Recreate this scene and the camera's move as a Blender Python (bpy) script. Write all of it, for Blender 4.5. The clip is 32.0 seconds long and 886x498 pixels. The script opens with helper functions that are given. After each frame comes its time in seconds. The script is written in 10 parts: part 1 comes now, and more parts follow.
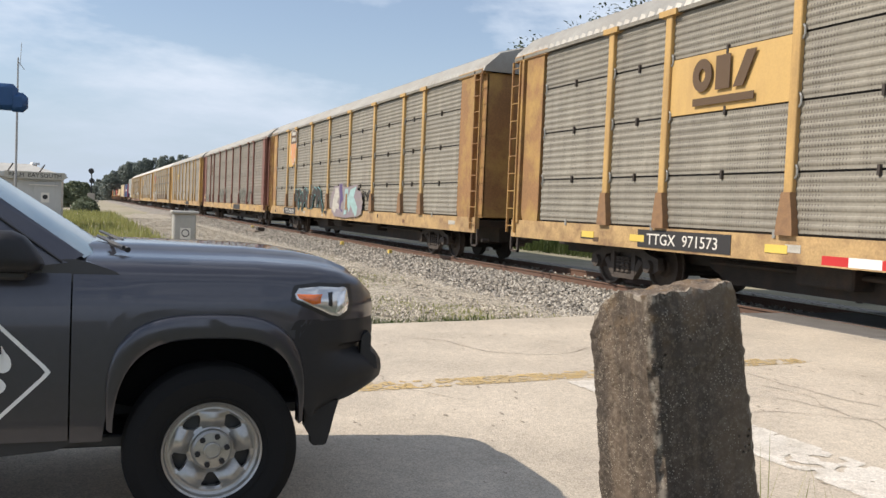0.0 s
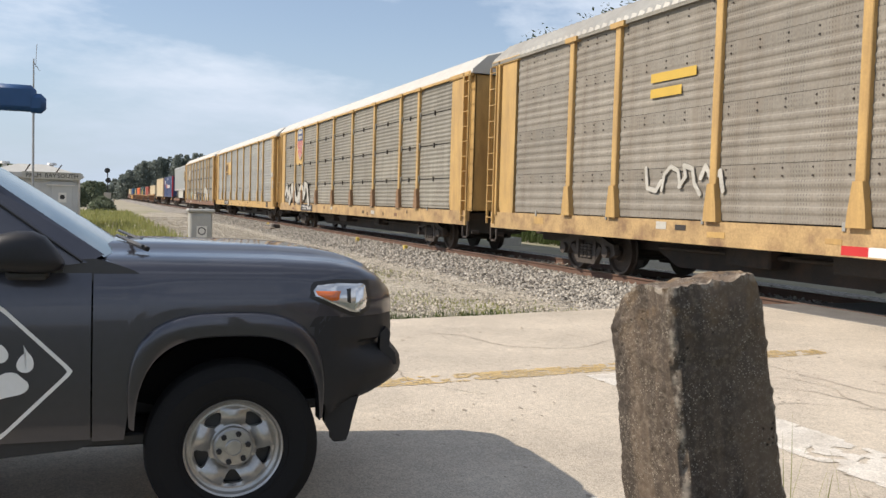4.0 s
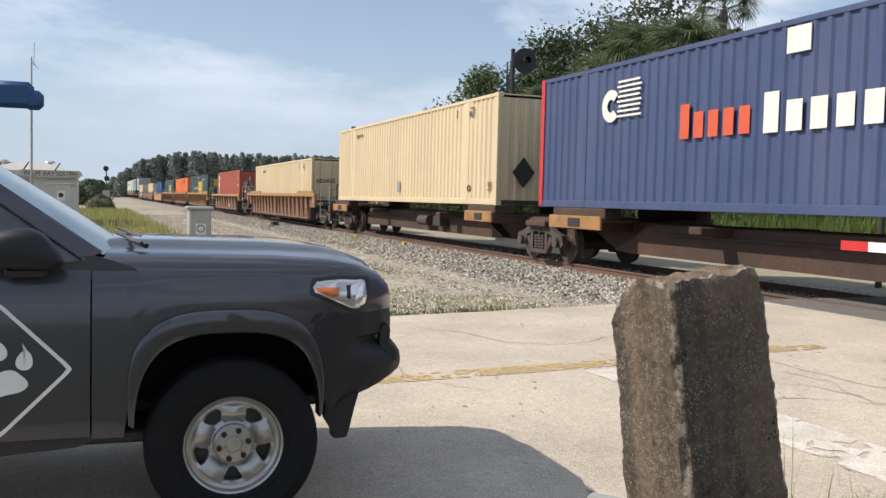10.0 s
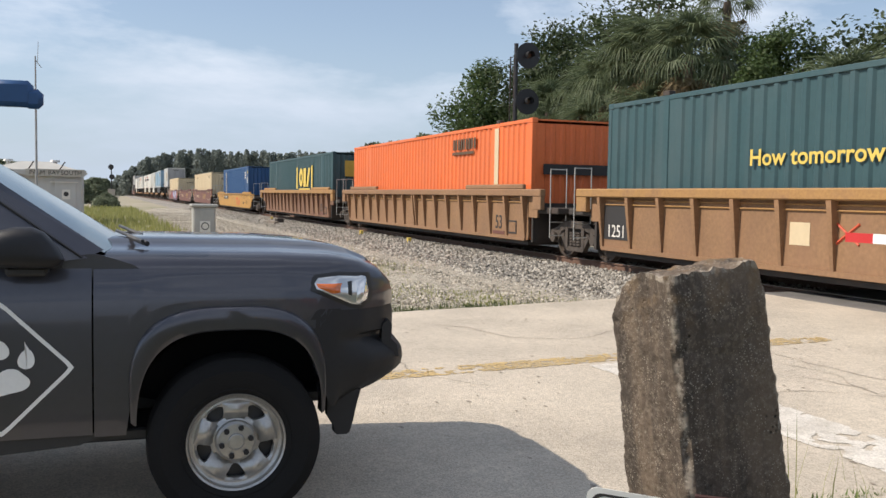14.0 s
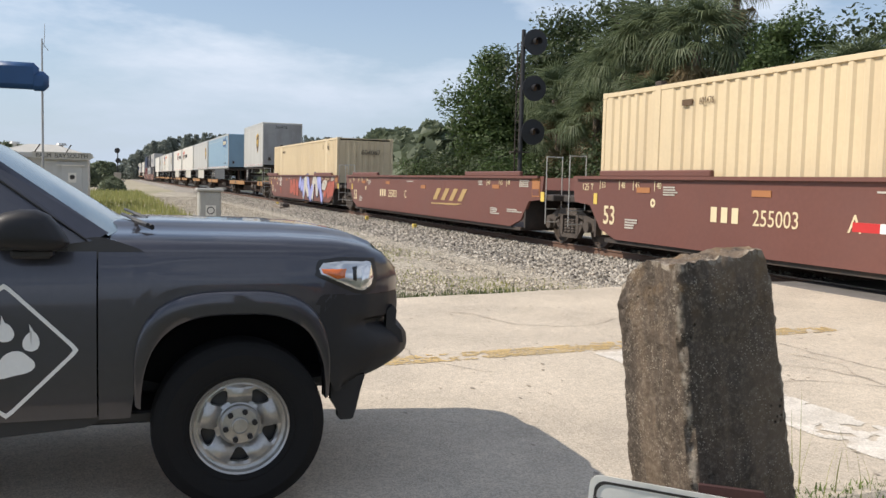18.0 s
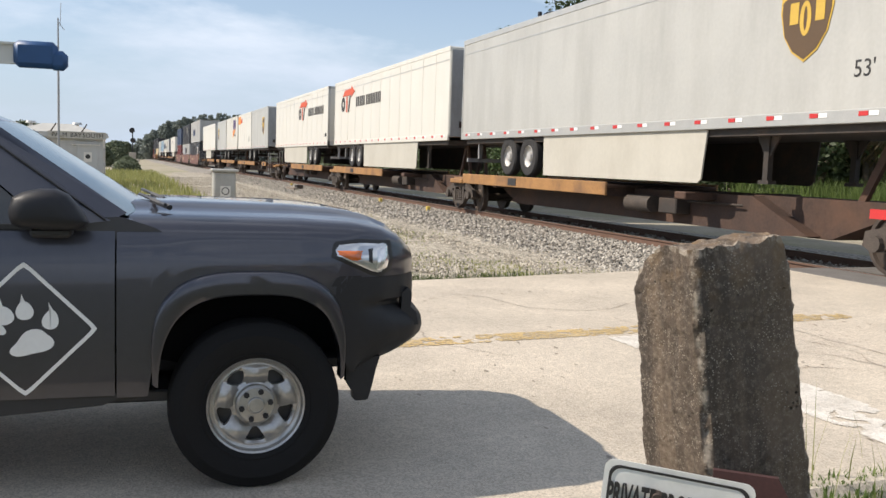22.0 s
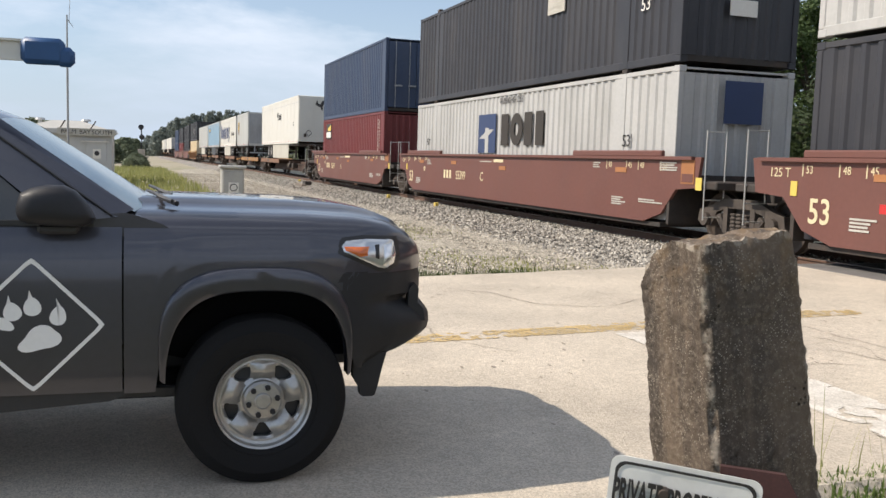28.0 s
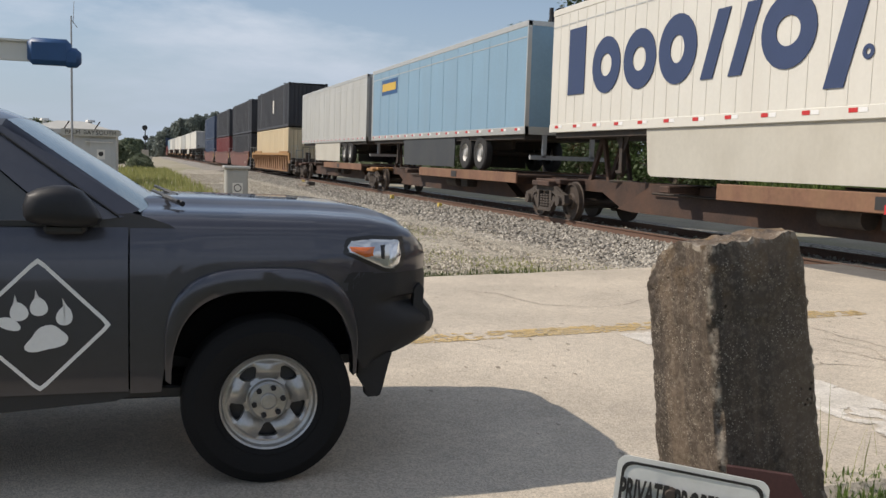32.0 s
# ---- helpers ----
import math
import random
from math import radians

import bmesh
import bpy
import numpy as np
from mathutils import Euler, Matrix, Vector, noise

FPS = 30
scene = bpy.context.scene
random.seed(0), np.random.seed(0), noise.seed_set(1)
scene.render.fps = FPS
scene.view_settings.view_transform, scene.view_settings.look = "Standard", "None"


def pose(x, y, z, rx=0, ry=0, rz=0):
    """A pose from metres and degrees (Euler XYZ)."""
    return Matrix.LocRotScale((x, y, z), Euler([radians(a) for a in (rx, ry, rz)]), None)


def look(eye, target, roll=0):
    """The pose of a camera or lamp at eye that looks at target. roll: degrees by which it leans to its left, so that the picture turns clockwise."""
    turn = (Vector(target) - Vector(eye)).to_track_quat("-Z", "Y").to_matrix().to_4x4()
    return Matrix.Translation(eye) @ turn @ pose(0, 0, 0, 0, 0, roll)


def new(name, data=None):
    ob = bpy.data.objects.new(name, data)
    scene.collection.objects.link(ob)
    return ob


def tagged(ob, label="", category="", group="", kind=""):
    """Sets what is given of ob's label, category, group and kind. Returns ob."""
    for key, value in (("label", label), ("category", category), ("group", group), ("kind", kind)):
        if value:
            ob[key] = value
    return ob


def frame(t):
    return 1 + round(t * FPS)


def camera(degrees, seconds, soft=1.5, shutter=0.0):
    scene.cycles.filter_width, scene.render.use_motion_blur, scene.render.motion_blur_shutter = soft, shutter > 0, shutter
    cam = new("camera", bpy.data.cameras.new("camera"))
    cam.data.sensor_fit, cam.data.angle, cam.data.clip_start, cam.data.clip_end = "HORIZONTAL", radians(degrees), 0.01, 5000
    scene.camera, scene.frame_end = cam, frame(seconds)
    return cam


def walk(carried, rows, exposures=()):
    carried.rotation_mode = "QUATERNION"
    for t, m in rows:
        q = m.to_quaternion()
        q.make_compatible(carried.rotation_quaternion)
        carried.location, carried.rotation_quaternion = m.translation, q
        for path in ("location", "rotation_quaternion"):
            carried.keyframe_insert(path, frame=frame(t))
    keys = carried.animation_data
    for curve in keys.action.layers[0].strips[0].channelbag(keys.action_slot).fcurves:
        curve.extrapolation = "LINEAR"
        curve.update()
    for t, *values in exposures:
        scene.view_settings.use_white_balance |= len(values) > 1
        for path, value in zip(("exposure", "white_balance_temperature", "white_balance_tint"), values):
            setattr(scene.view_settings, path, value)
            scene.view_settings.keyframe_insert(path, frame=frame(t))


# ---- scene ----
cam = camera(52.2, 32.0)
PATH = [
    (0, (0.126, -10.842, 1.353), (-1.729, -10.097, 1.266), 2.4),
    (0.5, (0.121, -10.841, 1.354), (-1.733, -10.097, 1.263), 2.3),
    (1, (0.122, -10.845, 1.354), (-1.735, -10.108, 1.26), 2.3),
    (1.5, (0.119, -10.844, 1.353), (-1.741, -10.115, 1.258), 2.1),
    (2, (0.122, -10.845, 1.353), (-1.738, -10.116, 1.256), 2.1),
    (2.5, (0.118, -10.846, 1.353), (-1.742, -10.119, 1.252), 2.0),
    (3, (0.117, -10.848, 1.353), (-1.746, -10.129, 1.253), 1.9),
    (3.5, (0.115, -10.85, 1.354), (-1.751, -10.137, 1.255), 1.7),
    (5.5, (0.114, -10.858, 1.352), (-1.749, -10.137, 1.249), 1.4),
    (6, (0.11, -10.856, 1.351), (-1.753, -10.136, 1.244), 1.4),
    (6.5, (0.107, -10.857, 1.351), (-1.757, -10.141, 1.241), 1.3),
    (7, (0.105, -10.858, 1.349), (-1.759, -10.143, 1.237), 1.4),
    (7.5, (0.106, -10.857, 1.35), (-1.76, -10.145, 1.239), 1.3),
    (8, (0.103, -10.851, 1.348), (-1.763, -10.141, 1.242), 1.4),
    (8.5, (0.102, -10.853, 1.348), (-1.765, -10.143, 1.24), 1.6),
    (9, (0.105, -10.852, 1.349), (-1.759, -10.134, 1.24), 1.5),
    (9.5, (0.102, -10.852, 1.35), (-1.76, -10.133, 1.241), 1.5),
    (10, (0.104, -10.851, 1.349), (-1.761, -10.135, 1.242), 1.4),
    (10.5, (0.104, -10.848, 1.35), (-1.762, -10.136, 1.246), 1.2),
    (11, (0.107, -10.845, 1.349), (-1.759, -10.132, 1.245), 1.2),
    (11.5, (0.102, -10.837, 1.348), (-1.763, -10.124, 1.235), 1.1),
    (12, (0.104, -10.836, 1.348), (-1.762, -10.124, 1.23), 1.1),
    (12.5, (0.102, -10.831, 1.347), (-1.762, -10.116, 1.232), 1.0),
    (13, (0.108, -10.829, 1.349), (-1.755, -10.11, 1.24), 0.9),
    (13.5, (0.105, -10.829, 1.349), (-1.76, -10.116, 1.237), 0.9),
    (14, (0.104, -10.83, 1.348), (-1.764, -10.125, 1.231), 0.9),
    (14.5, (0.104, -10.83, 1.348), (-1.763, -10.122, 1.229), 0.9),
    (16.5, (0.104, -10.835, 1.347), (-1.767, -10.138, 1.226), 1.5),
    (17, (0.102, -10.827, 1.348), (-1.768, -10.127, 1.233), 1.1),
    (17.5, (0.101, -10.827, 1.348), (-1.77, -10.131, 1.212), 1.3),
    (18, (0.094, -10.826, 1.346), (-1.776, -10.132, 1.199), 1.4),
    (18.5, (0.096, -10.828, 1.346), (-1.772, -10.132, 1.192), 1.6),
    (19, (0.098, -10.829, 1.346), (-1.77, -10.133, 1.191), 1.8),
    (19.5, (0.099, -10.832, 1.346), (-1.769, -10.136, 1.186), 1.9),
    (20, (0.098, -10.835, 1.347), (-1.773, -10.15, 1.181), 1.8),
    (20.5, (0.096, -10.839, 1.347), (-1.778, -10.16, 1.18), 1.8),
    (21, (0.096, -10.839, 1.347), (-1.778, -10.162, 1.179), 1.8),
    (21.5, (0.098, -10.842, 1.346), (-1.776, -10.168, 1.169), 1.9),
    (22, (0.094, -10.841, 1.347), (-1.782, -10.174, 1.161), 1.9),
    (22.5, (0.093, -10.838, 1.345), (-1.786, -10.177, 1.156), 1.7),
    (23, (0.094, -10.84, 1.347), (-1.784, -10.181, 1.155), 1.7),
    (23.5, (0.092, -10.84, 1.345), (-1.786, -10.179, 1.153), 1.7),
    (24, (0.091, -10.839, 1.345), (-1.787, -10.179, 1.151), 1.6),
    (24.5, (0.092, -10.839, 1.344), (-1.787, -10.181, 1.153), 1.7),
    (25, (0.093, -10.841, 1.345), (-1.786, -10.184, 1.151), 1.7),
    (25.5, (0.091, -10.839, 1.344), (-1.789, -10.184, 1.148), 1.5),
    (27.5, (0.09, -10.836, 1.343), (-1.791, -10.182, 1.156), 1.9),
    (28, (0.091, -10.832, 1.345), (-1.791, -10.182, 1.15), 1.8),
    (28.5, (0.091, -10.829, 1.344), (-1.791, -10.182, 1.147), 1.7),
    (29, (0.094, -10.832, 1.345), (-1.789, -10.185, 1.154), 1.8),
    (29.5, (0.094, -10.836, 1.346), (-1.787, -10.183, 1.158), 1.7),
    (30, (0.094, -10.836, 1.346), (-1.785, -10.177, 1.154), 1.6),
    (30.5, (0.093, -10.836, 1.345), (-1.784, -10.173, 1.151), 1.9),
    (31, (0.089, -10.834, 1.345), (-1.792, -10.181, 1.151), 1.8),
    (31.5, (0.086, -10.852, 1.349), (-1.796, -10.202, 1.167), 3.0),
    (32, (0.091, -10.842, 1.344), (-1.793, -10.199, 1.15), 1.8),
]
walk(cam, [(t, look(eye, target, roll)) for t, eye, target, roll in PATH], exposures=[(0, 0.28), (10, 0.28), (11, 0.08), (12, 0.14), (14, 0.26), (17, 0.27), (21, 0.34), (22, 0.37), (23, -0.12), (24, 0.0), (25, 0.14), (28, 0.38), (29, 0.36), (30, 0.14), (32, -0.06)])

# ---- world, sun, light ----
SUN_AZ, SUN_EL = radians(253), radians(44)
SUN_DIR = Vector((math.cos(SUN_AZ) * math.cos(SUN_EL), math.sin(SUN_AZ) * math.cos(SUN_EL), math.sin(SUN_EL)))


def make_world():
    w = bpy.data.worlds.new("sky")
    scene.world = w
    w.use_nodes = True
    nt = w.node_tree
    nt.nodes.clear()
    out = nt.nodes.new("ShaderNodeOutputWorld")
    bg = nt.nodes.new("ShaderNodeBackground")
    sky = nt.nodes.new("ShaderNodeTexSky")
    sky.sky_type = "NISHITA"
    sky.sun_disc = False
    sky.sun_elevation = SUN_EL
    sky.sun_rotation = radians(90) - SUN_AZ
    sky.air_density, sky.dust_density, sky.ozone_density = 1.0, 0.5, 3.0
    # thin cloud sheets
    tc = nt.nodes.new("ShaderNodeTexCoord")
    mp = nt.nodes.new("ShaderNodeMapping")
    mp.inputs["Scale"].default_value = (1.0, 1.0, 3.6)
    mp.inputs["Location"].default_value = (0.35, 0.2, 0.1)
    nz = nt.nodes.new("ShaderNodeTexNoise")
    nz.inputs["Scale"].default_value = 2.6
    nz.inputs["Detail"].default_value = 9
    nz.inputs["Roughness"].default_value = 0.58
    nz.inputs["Distortion"].default_value = 0.15
    rp = nt.nodes.new("ShaderNodeValToRGB")
    rp.color_ramp.elements[0].position, rp.color_ramp.elements[0].color = 0.45, (0.2, 0.2, 0.2, 1)
    rp.color_ramp.elements[1].position, rp.color_ramp.elements[1].color = 0.62, (0.95, 0.95, 0.95, 1)
    mx = nt.nodes.new("ShaderNodeMixRGB")
    mx.inputs[2].default_value = (7.4, 8.0, 9.0, 1)
    nt.links.new(tc.outputs["Generated"], mp.inputs["Vector"])
    nt.links.new(mp.outputs[0], nz.inputs["Vector"])
    nt.links.new(nz.outputs["Fac"], rp.inputs["Fac"])
    nt.links.new(rp.outputs[0], mx.inputs[0])
    nt.links.new(sky.outputs[0], mx.inputs[1])
    # summer haze thickens towards the horizon all round
    sz = nt.nodes.new("ShaderNodeSeparateXYZ")
    hz = nt.nodes.new("ShaderNodeMapRange")
    hz.interpolation_type = "SMOOTHSTEP"
    hz.inputs["From Min"].default_value, hz.inputs["From Max"].default_value = 0.0, 0.22
    hz.inputs["To Min"].default_value, hz.inputs["To Max"].default_value = 0.8, 0.0
    hm = nt.nodes.new("ShaderNodeMixRGB")
    hm.inputs[2].default_value = (4.4, 5.25, 6.5, 1)
    nt.links.new(tc.outputs["Generated"], sz.inputs[0])
    nt.links.new(sz.outputs[2], hz.inputs["Value"])
    nt.links.new(hz.outputs[0], hm.inputs[0])
    nt.links.new(mx.outputs[0], hm.inputs[1])
    nt.links.new(hm.outputs[0], bg.inputs["Color"])
    bg.inputs["Strength"].default_value = 0.097
    nt.links.new(bg.outputs[0], out.inputs[0])


make_world()
sun = new("sun", bpy.data.lights.new("sun", "SUN"))
sun.data.energy, sun.data.angle, sun.data.color = 4.15, radians(0.6), (1.0, 0.895, 0.77)
sun.matrix_world = look(SUN_DIR * 50, (0, 0, 0))

# ---- materials ----


def mat(name, color, rough=0.6, metal=0.0, var=0.18, scale=3.0, bump=0.0, bump_scale=40.0, dirt=None, dirt_amt=0.5, streak=0.0,
        dirt_scale=1.2, spec=0.5, coat=0.0, rnd=0.0, perf=0.0, speck=0.0, speck_scale=90.0, island=0.0):
    """Procedural surface: base colour, coarse and fine variation, dirt patches or vertical streaks, bump."""
    m = bpy.data.materials.new(name)
    m.use_nodes = True
    nt = m.node_tree
    b = nt.nodes["Principled BSDF"]
    N, L = nt.nodes.new, nt.links.new
    tc = N("ShaderNodeTexCoord")
    n1 = N("ShaderNodeTexNoise")
    n1.inputs["Scale"].default_value, n1.inputs["Detail"].default_value = scale, 6
    L(tc.outputs["Object"], n1.inputs["Vector"])
    n2 = N("ShaderNodeTexNoise")
    n2.inputs["Scale"].default_value, n2.inputs["Detail"].default_value = scale * 14, 4
    L(tc.outputs["Object"], n2.inputs["Vector"])
    ad = N("ShaderNodeMath")
    ad.operation = "ADD"
    L(n1.outputs["Fac"], ad.inputs[0])
    L(n2.outputs["Fac"], ad.inputs[1])
    mr = N("ShaderNodeMapRange")
    mr.inputs["From Min"].default_value, mr.inputs["From Max"].default_value = 0.65, 1.35
    mr.inputs["To Min"].default_value, mr.inputs["To Max"].default_value = 1 - var, 1 + var
    L(ad.outputs[0], mr.inputs["Value"])
    last = mr.outputs[0]
    for rnd, node, port in ((rnd, "ShaderNodeObjectInfo", "Random"), (island, "ShaderNodeNewGeometry", "Random Per Island")):
        if not rnd:
            continue
        oi = N(node)
        m2 = N("ShaderNodeMapRange")
        m2.inputs["To Min"].default_value, m2.inputs["To Max"].default_value = 1 - rnd, 1 + rnd
        L(oi.outputs[port], m2.inputs["Value"])
        mu = N("ShaderNodeMath")
        mu.operation = "MULTIPLY"
        L(last, mu.inputs[0])
        L(m2.outputs[0], mu.inputs[1])
        last = mu.outputs[0]
    vm = N("ShaderNodeVectorMath")
    vm.operation = "SCALE"
    vm.inputs[0].default_value = color[:3]
    L(last, vm.inputs["Scale"])
    col = vm.outputs[0]
    if dirt:
        mp = N("ShaderNodeMapping")
        mp.inputs["Scale"].default_value = (dirt_scale, dirt_scale, dirt_scale * (1 - streak))
        L(tc.outputs["Object"], mp.inputs["Vector"])
        n3 = N("ShaderNodeTexNoise")
        n3.inputs["Scale"].default_value, n3.inputs["Detail"].default_value, n3.inputs["Roughness"].default_value = 1.0, 8, 0.65
        L(mp.outputs[0], n3.inputs["Vector"])
        m3 = N("ShaderNodeMapRange")
        m3.inputs["From Min"].default_value, m3.inputs["From Max"].default_value = 0.45, 0.72
        m3.inputs["To Max"].default_value = dirt_amt
        L(n3.outputs["Fac"], m3.inputs["Value"])
        mx = N("ShaderNodeMixRGB")
        mx.inputs[2].default_value = (*dirt, 1)
        L(m3.outputs[0], mx.inputs[0])
        L(col, mx.inputs[1])
        col = mx.outputs[0]
    if speck:
        # single grains, each its own shade
        vo = N("ShaderNodeTexVoronoi")
        vo.inputs["Scale"].default_value = speck_scale
        L(tc.outputs["Object"], vo.inputs["Vector"])
        hs = N("ShaderNodeSeparateXYZ")
        L(vo.outputs["Color"], hs.inputs[0])
        ms = N("ShaderNodeMapRange")
        ms.inputs["To Min"].default_value, ms.inputs["To Max"].default_value = 1 - speck, 1 + speck
        L(hs.outputs[0], ms.inputs["Value"])
        v2 = N("ShaderNodeVectorMath")
        v2.operation = "SCALE"
        L(col, v2.inputs[0])
        L(ms.outputs[0], v2.inputs["Scale"])
        col = v2.outputs[0]
    if perf:
        # bands of small punched slots, dark inside
        sp = N("ShaderNodeSeparateXYZ")
        L(tc.outputs["Object"], sp.inputs[0])
        oi = N("ShaderNodeObjectInfo")

        def op(kind, a, c, clamp=False):
            n = N("ShaderNodeMath")
            n.operation, n.use_clamp = kind, clamp
            for i, v in enumerate((a, c)):
                if isinstance(v, (int, float)):
                    n.inputs[i].default_value = v
                else:
                    L(v, n.inputs[i])
            return n.outputs[0]
        fx = op("LESS_THAN", op("FRACT", op("MULTIPLY", sp.outputs[0], 18.0), 0), 0.38)
        fz = op("LESS_THAN", op("FRACT", op("MULTIPLY", sp.outputs[2], 15.0), 0), 0.5)
        cb = N("ShaderNodeCombineXYZ")
        L(op("MULTIPLY", op("ADD", sp.outputs[0], op("MULTIPLY", oi.outputs["Random"], 30.0)), 3.2), cb.inputs[0])
        L(op("MULTIPLY", sp.outputs[2], 1.1), cb.inputs[2])
        nb = N("ShaderNodeTexNoise")
        nb.inputs["Scale"].default_value, nb.inputs["Detail"].default_value = 1.0, 5
        L(cb.outputs[0], nb.inputs["Vector"])
        band = op("MULTIPLY", op("SUBTRACT", nb.outputs["Fac"], 0.43), 7.0, True)
        hole = op("MULTIPLY", op("MULTIPLY", fx, fz), op("MULTIPLY", band, perf))
        mh = N("ShaderNodeMixRGB")
        mh.inputs[2].default_value = (0.06, 0.052, 0.045, 1)
        L(hole, mh.inputs[0])
        L(col, mh.inputs[1])
        col = mh.outputs[0]
    L(col, b.inputs["Base Color"])
    b.inputs["Metallic"].default_value = metal
    b.inputs["Specular IOR Level"].default_value = spec
    b.inputs["Coat Weight"].default_value = coat
    b.inputs["Coat Roughness"].default_value = 0.06
    rr = N("ShaderNodeMapRange")
    rr.inputs["To Min"].default_value, rr.inputs["To Max"].default_value = max(0.03, rough - 0.08), min(1, rough + 0.1)
    L(n1.outputs["Fac"], rr.inputs["Value"])
    L(rr.outputs[0], b.inputs["Roughness"])
    if bump:
        n4 = N("ShaderNodeTexNoise")
        n4.inputs["Scale"].default_value, n4.inputs["Detail"].default_value = bump_scale, 5
        L(tc.outputs["Object"], n4.inputs["Vector"])
        bp = N("ShaderNodeBump")
        bp.inputs["Strength"].default_value, bp.inputs["Distance"].default_value = bump, 0.02
        L(n4.outputs["Fac"], bp.inputs["Height"])
        L(bp.outputs[0], b.inputs["Normal"])
    return m


M = {}
M["asphalt"] = mat("worn_asphalt", (0.50, 0.438, 0.355), 0.9, var=0.14, scale=1.1, bump=0.45, bump_scale=95, dirt=(0.31, 0.27, 0.22), dirt_amt=0.6, dirt_scale=0.7, speck=0.22, speck_scale=110)
M["soil"] = mat("sandy_soil", (0.33, 0.29, 0.22), 0.95, var=0.25, scale=0.8, bump=0.5, bump_scale=30, dirt=(0.16, 0.17, 0.07), dirt_amt=0.8, dirt_scale=0.12)
M["turf"] = mat("rough_turf", (0.075, 0.085, 0.036), 0.95, var=0.4, scale=3, bump=0.9, bump_scale=45, dirt=(0.17, 0.145, 0.09), dirt_amt=0.7, dirt_scale=1.6, speck=0.5, speck_scale=60)
M["ballast"] = mat("ballast_bed", (0.25, 0.23, 0.205), 0.95, var=0.35, scale=7, bump=0.9, bump_scale=22, speck=0.6, speck_scale=17)
M["stone"] = mat("ballast_stone", (0.335, 0.308, 0.265), 0.9, var=0.22, scale=6, island=0.62)
M["chipping"] = mat("apron_chipping", (0.40, 0.36, 0.295), 0.9, var=0.2, scale=6, island=0.5)
M["gravel_light"] = mat("light_gravel", (0.34, 0.305, 0.245), 0.95, var=0.3, scale=3, bump=0.9, bump_scale=30, dirt=(0.21, 0.19, 0.15), dirt_amt=0.9, dirt_scale=1.3, speck=0.55, speck_scale=24)
M["yellow_line"] = mat("worn_yellow_paint", (0.52, 0.375, 0.17), 0.85, var=0.2, scale=5, dirt=(0.44, 0.37, 0.26), dirt_amt=0.8, dirt_scale=4, speck=0.2, speck_scale=85)
M["white_line"] = mat("worn_white_paint", (0.66, 0.62, 0.555), 0.8, speck=0.15, var=0.12, scale=5, dirt=(0.42, 0.375, 0.31), dirt_amt=0.7, dirt_scale=3)
M["crack"] = mat("crack_filler", (0.29, 0.25, 0.205), 0.9)
M["rail"] = mat("rusty_rail", (0.14, 0.08, 0.055), 0.75, var=0.25, scale=4, dirt=(0.10, 0.06, 0.04), dirt_scale=2)
M["rail_top"] = mat("polished_rail_head", (0.45, 0.42, 0.4), 0.3, 0.9)
M["tie"] = mat("weathered_tie", (0.17, 0.14, 0.11), 0.9, var=0.3, scale=5, rnd=0.25)
M["crossing"] = mat("crossing_panel", (0.16, 0.15, 0.14), 0.85, var=0.25, bump=0.3, rnd=0.15)
M["galv"] = mat("galvanised_panel", (0.25, 0.232, 0.19), 0.6, 0.1, perf=0.75, var=0.2, scale=1.5, dirt=(0.20, 0.18, 0.15), dirt_amt=0.75, streak=0.9, dirt_scale=4.5, rnd=0.1)
M["galv_b"] = mat("bright_galvanised_panel", (0.30, 0.30, 0.28), 0.6, 0.1, perf=0.6, var=0.18, scale=1.5, dirt=(0.24, 0.225, 0.2), dirt_amt=0.7, streak=0.9, dirt_scale=4.5, rnd=0.1)
M["galv_c"] = mat("chalky_galvanised_panel", (0.245, 0.222, 0.185), 0.7, 0.05, perf=0.5, var=0.2, scale=1.5, dirt=(0.20, 0.165, 0.125), dirt_amt=0.75, streak=0.85, dirt_scale=3.5, rnd=0.1)
M["galv_d"] = mat("dull_galvanised_panel", (0.205, 0.185, 0.155), 0.7, 0.05, perf=0.5, var=0.2, scale=1.5, dirt=(0.17, 0.14, 0.105), dirt_amt=0.75, streak=0.85, dirt_scale=3.5, rnd=0.1)
M["seam"] = mat("dark_ink_and_gap_shade", (0.035, 0.03, 0.026), 0.8)
M["yel"] = mat("faded_yellow_paint", (0.50, 0.32, 0.115), 0.55, var=0.12, scale=2, dirt=(0.22, 0.13, 0.06), dirt_amt=0.6, streak=0.8, dirt_scale=3)
M["board_yel"] = mat("yellow_emblem_board", (0.55, 0.36, 0.13), 0.55, var=0.08, scale=2, dirt=(0.36, 0.22, 0.09), dirt_amt=0.4, streak=0.8, dirt_scale=2.5)
M["end_rust"] = mat("rust_bled_yellow_paint", (0.27, 0.145, 0.06), 0.65, var=0.22, scale=1.6, dirt=(0.52, 0.35, 0.10), dirt_amt=0.9, dirt_scale=0.9)
M["faded_gold"] = mat("faded_gold_marking", (0.38, 0.26, 0.11), 0.65, var=0.15, scale=3)
M["faded_orange"] = mat("faded_orange_plate", (0.34, 0.145, 0.055), 0.65, var=0.15, scale=3)
M["sill_yel"] = mat("grimy_yellow_sill", (0.44, 0.295, 0.135), 0.65, var=0.25, scale=2, dirt=(0.17, 0.095, 0.055), dirt_amt=0.95, dirt_scale=2.2)
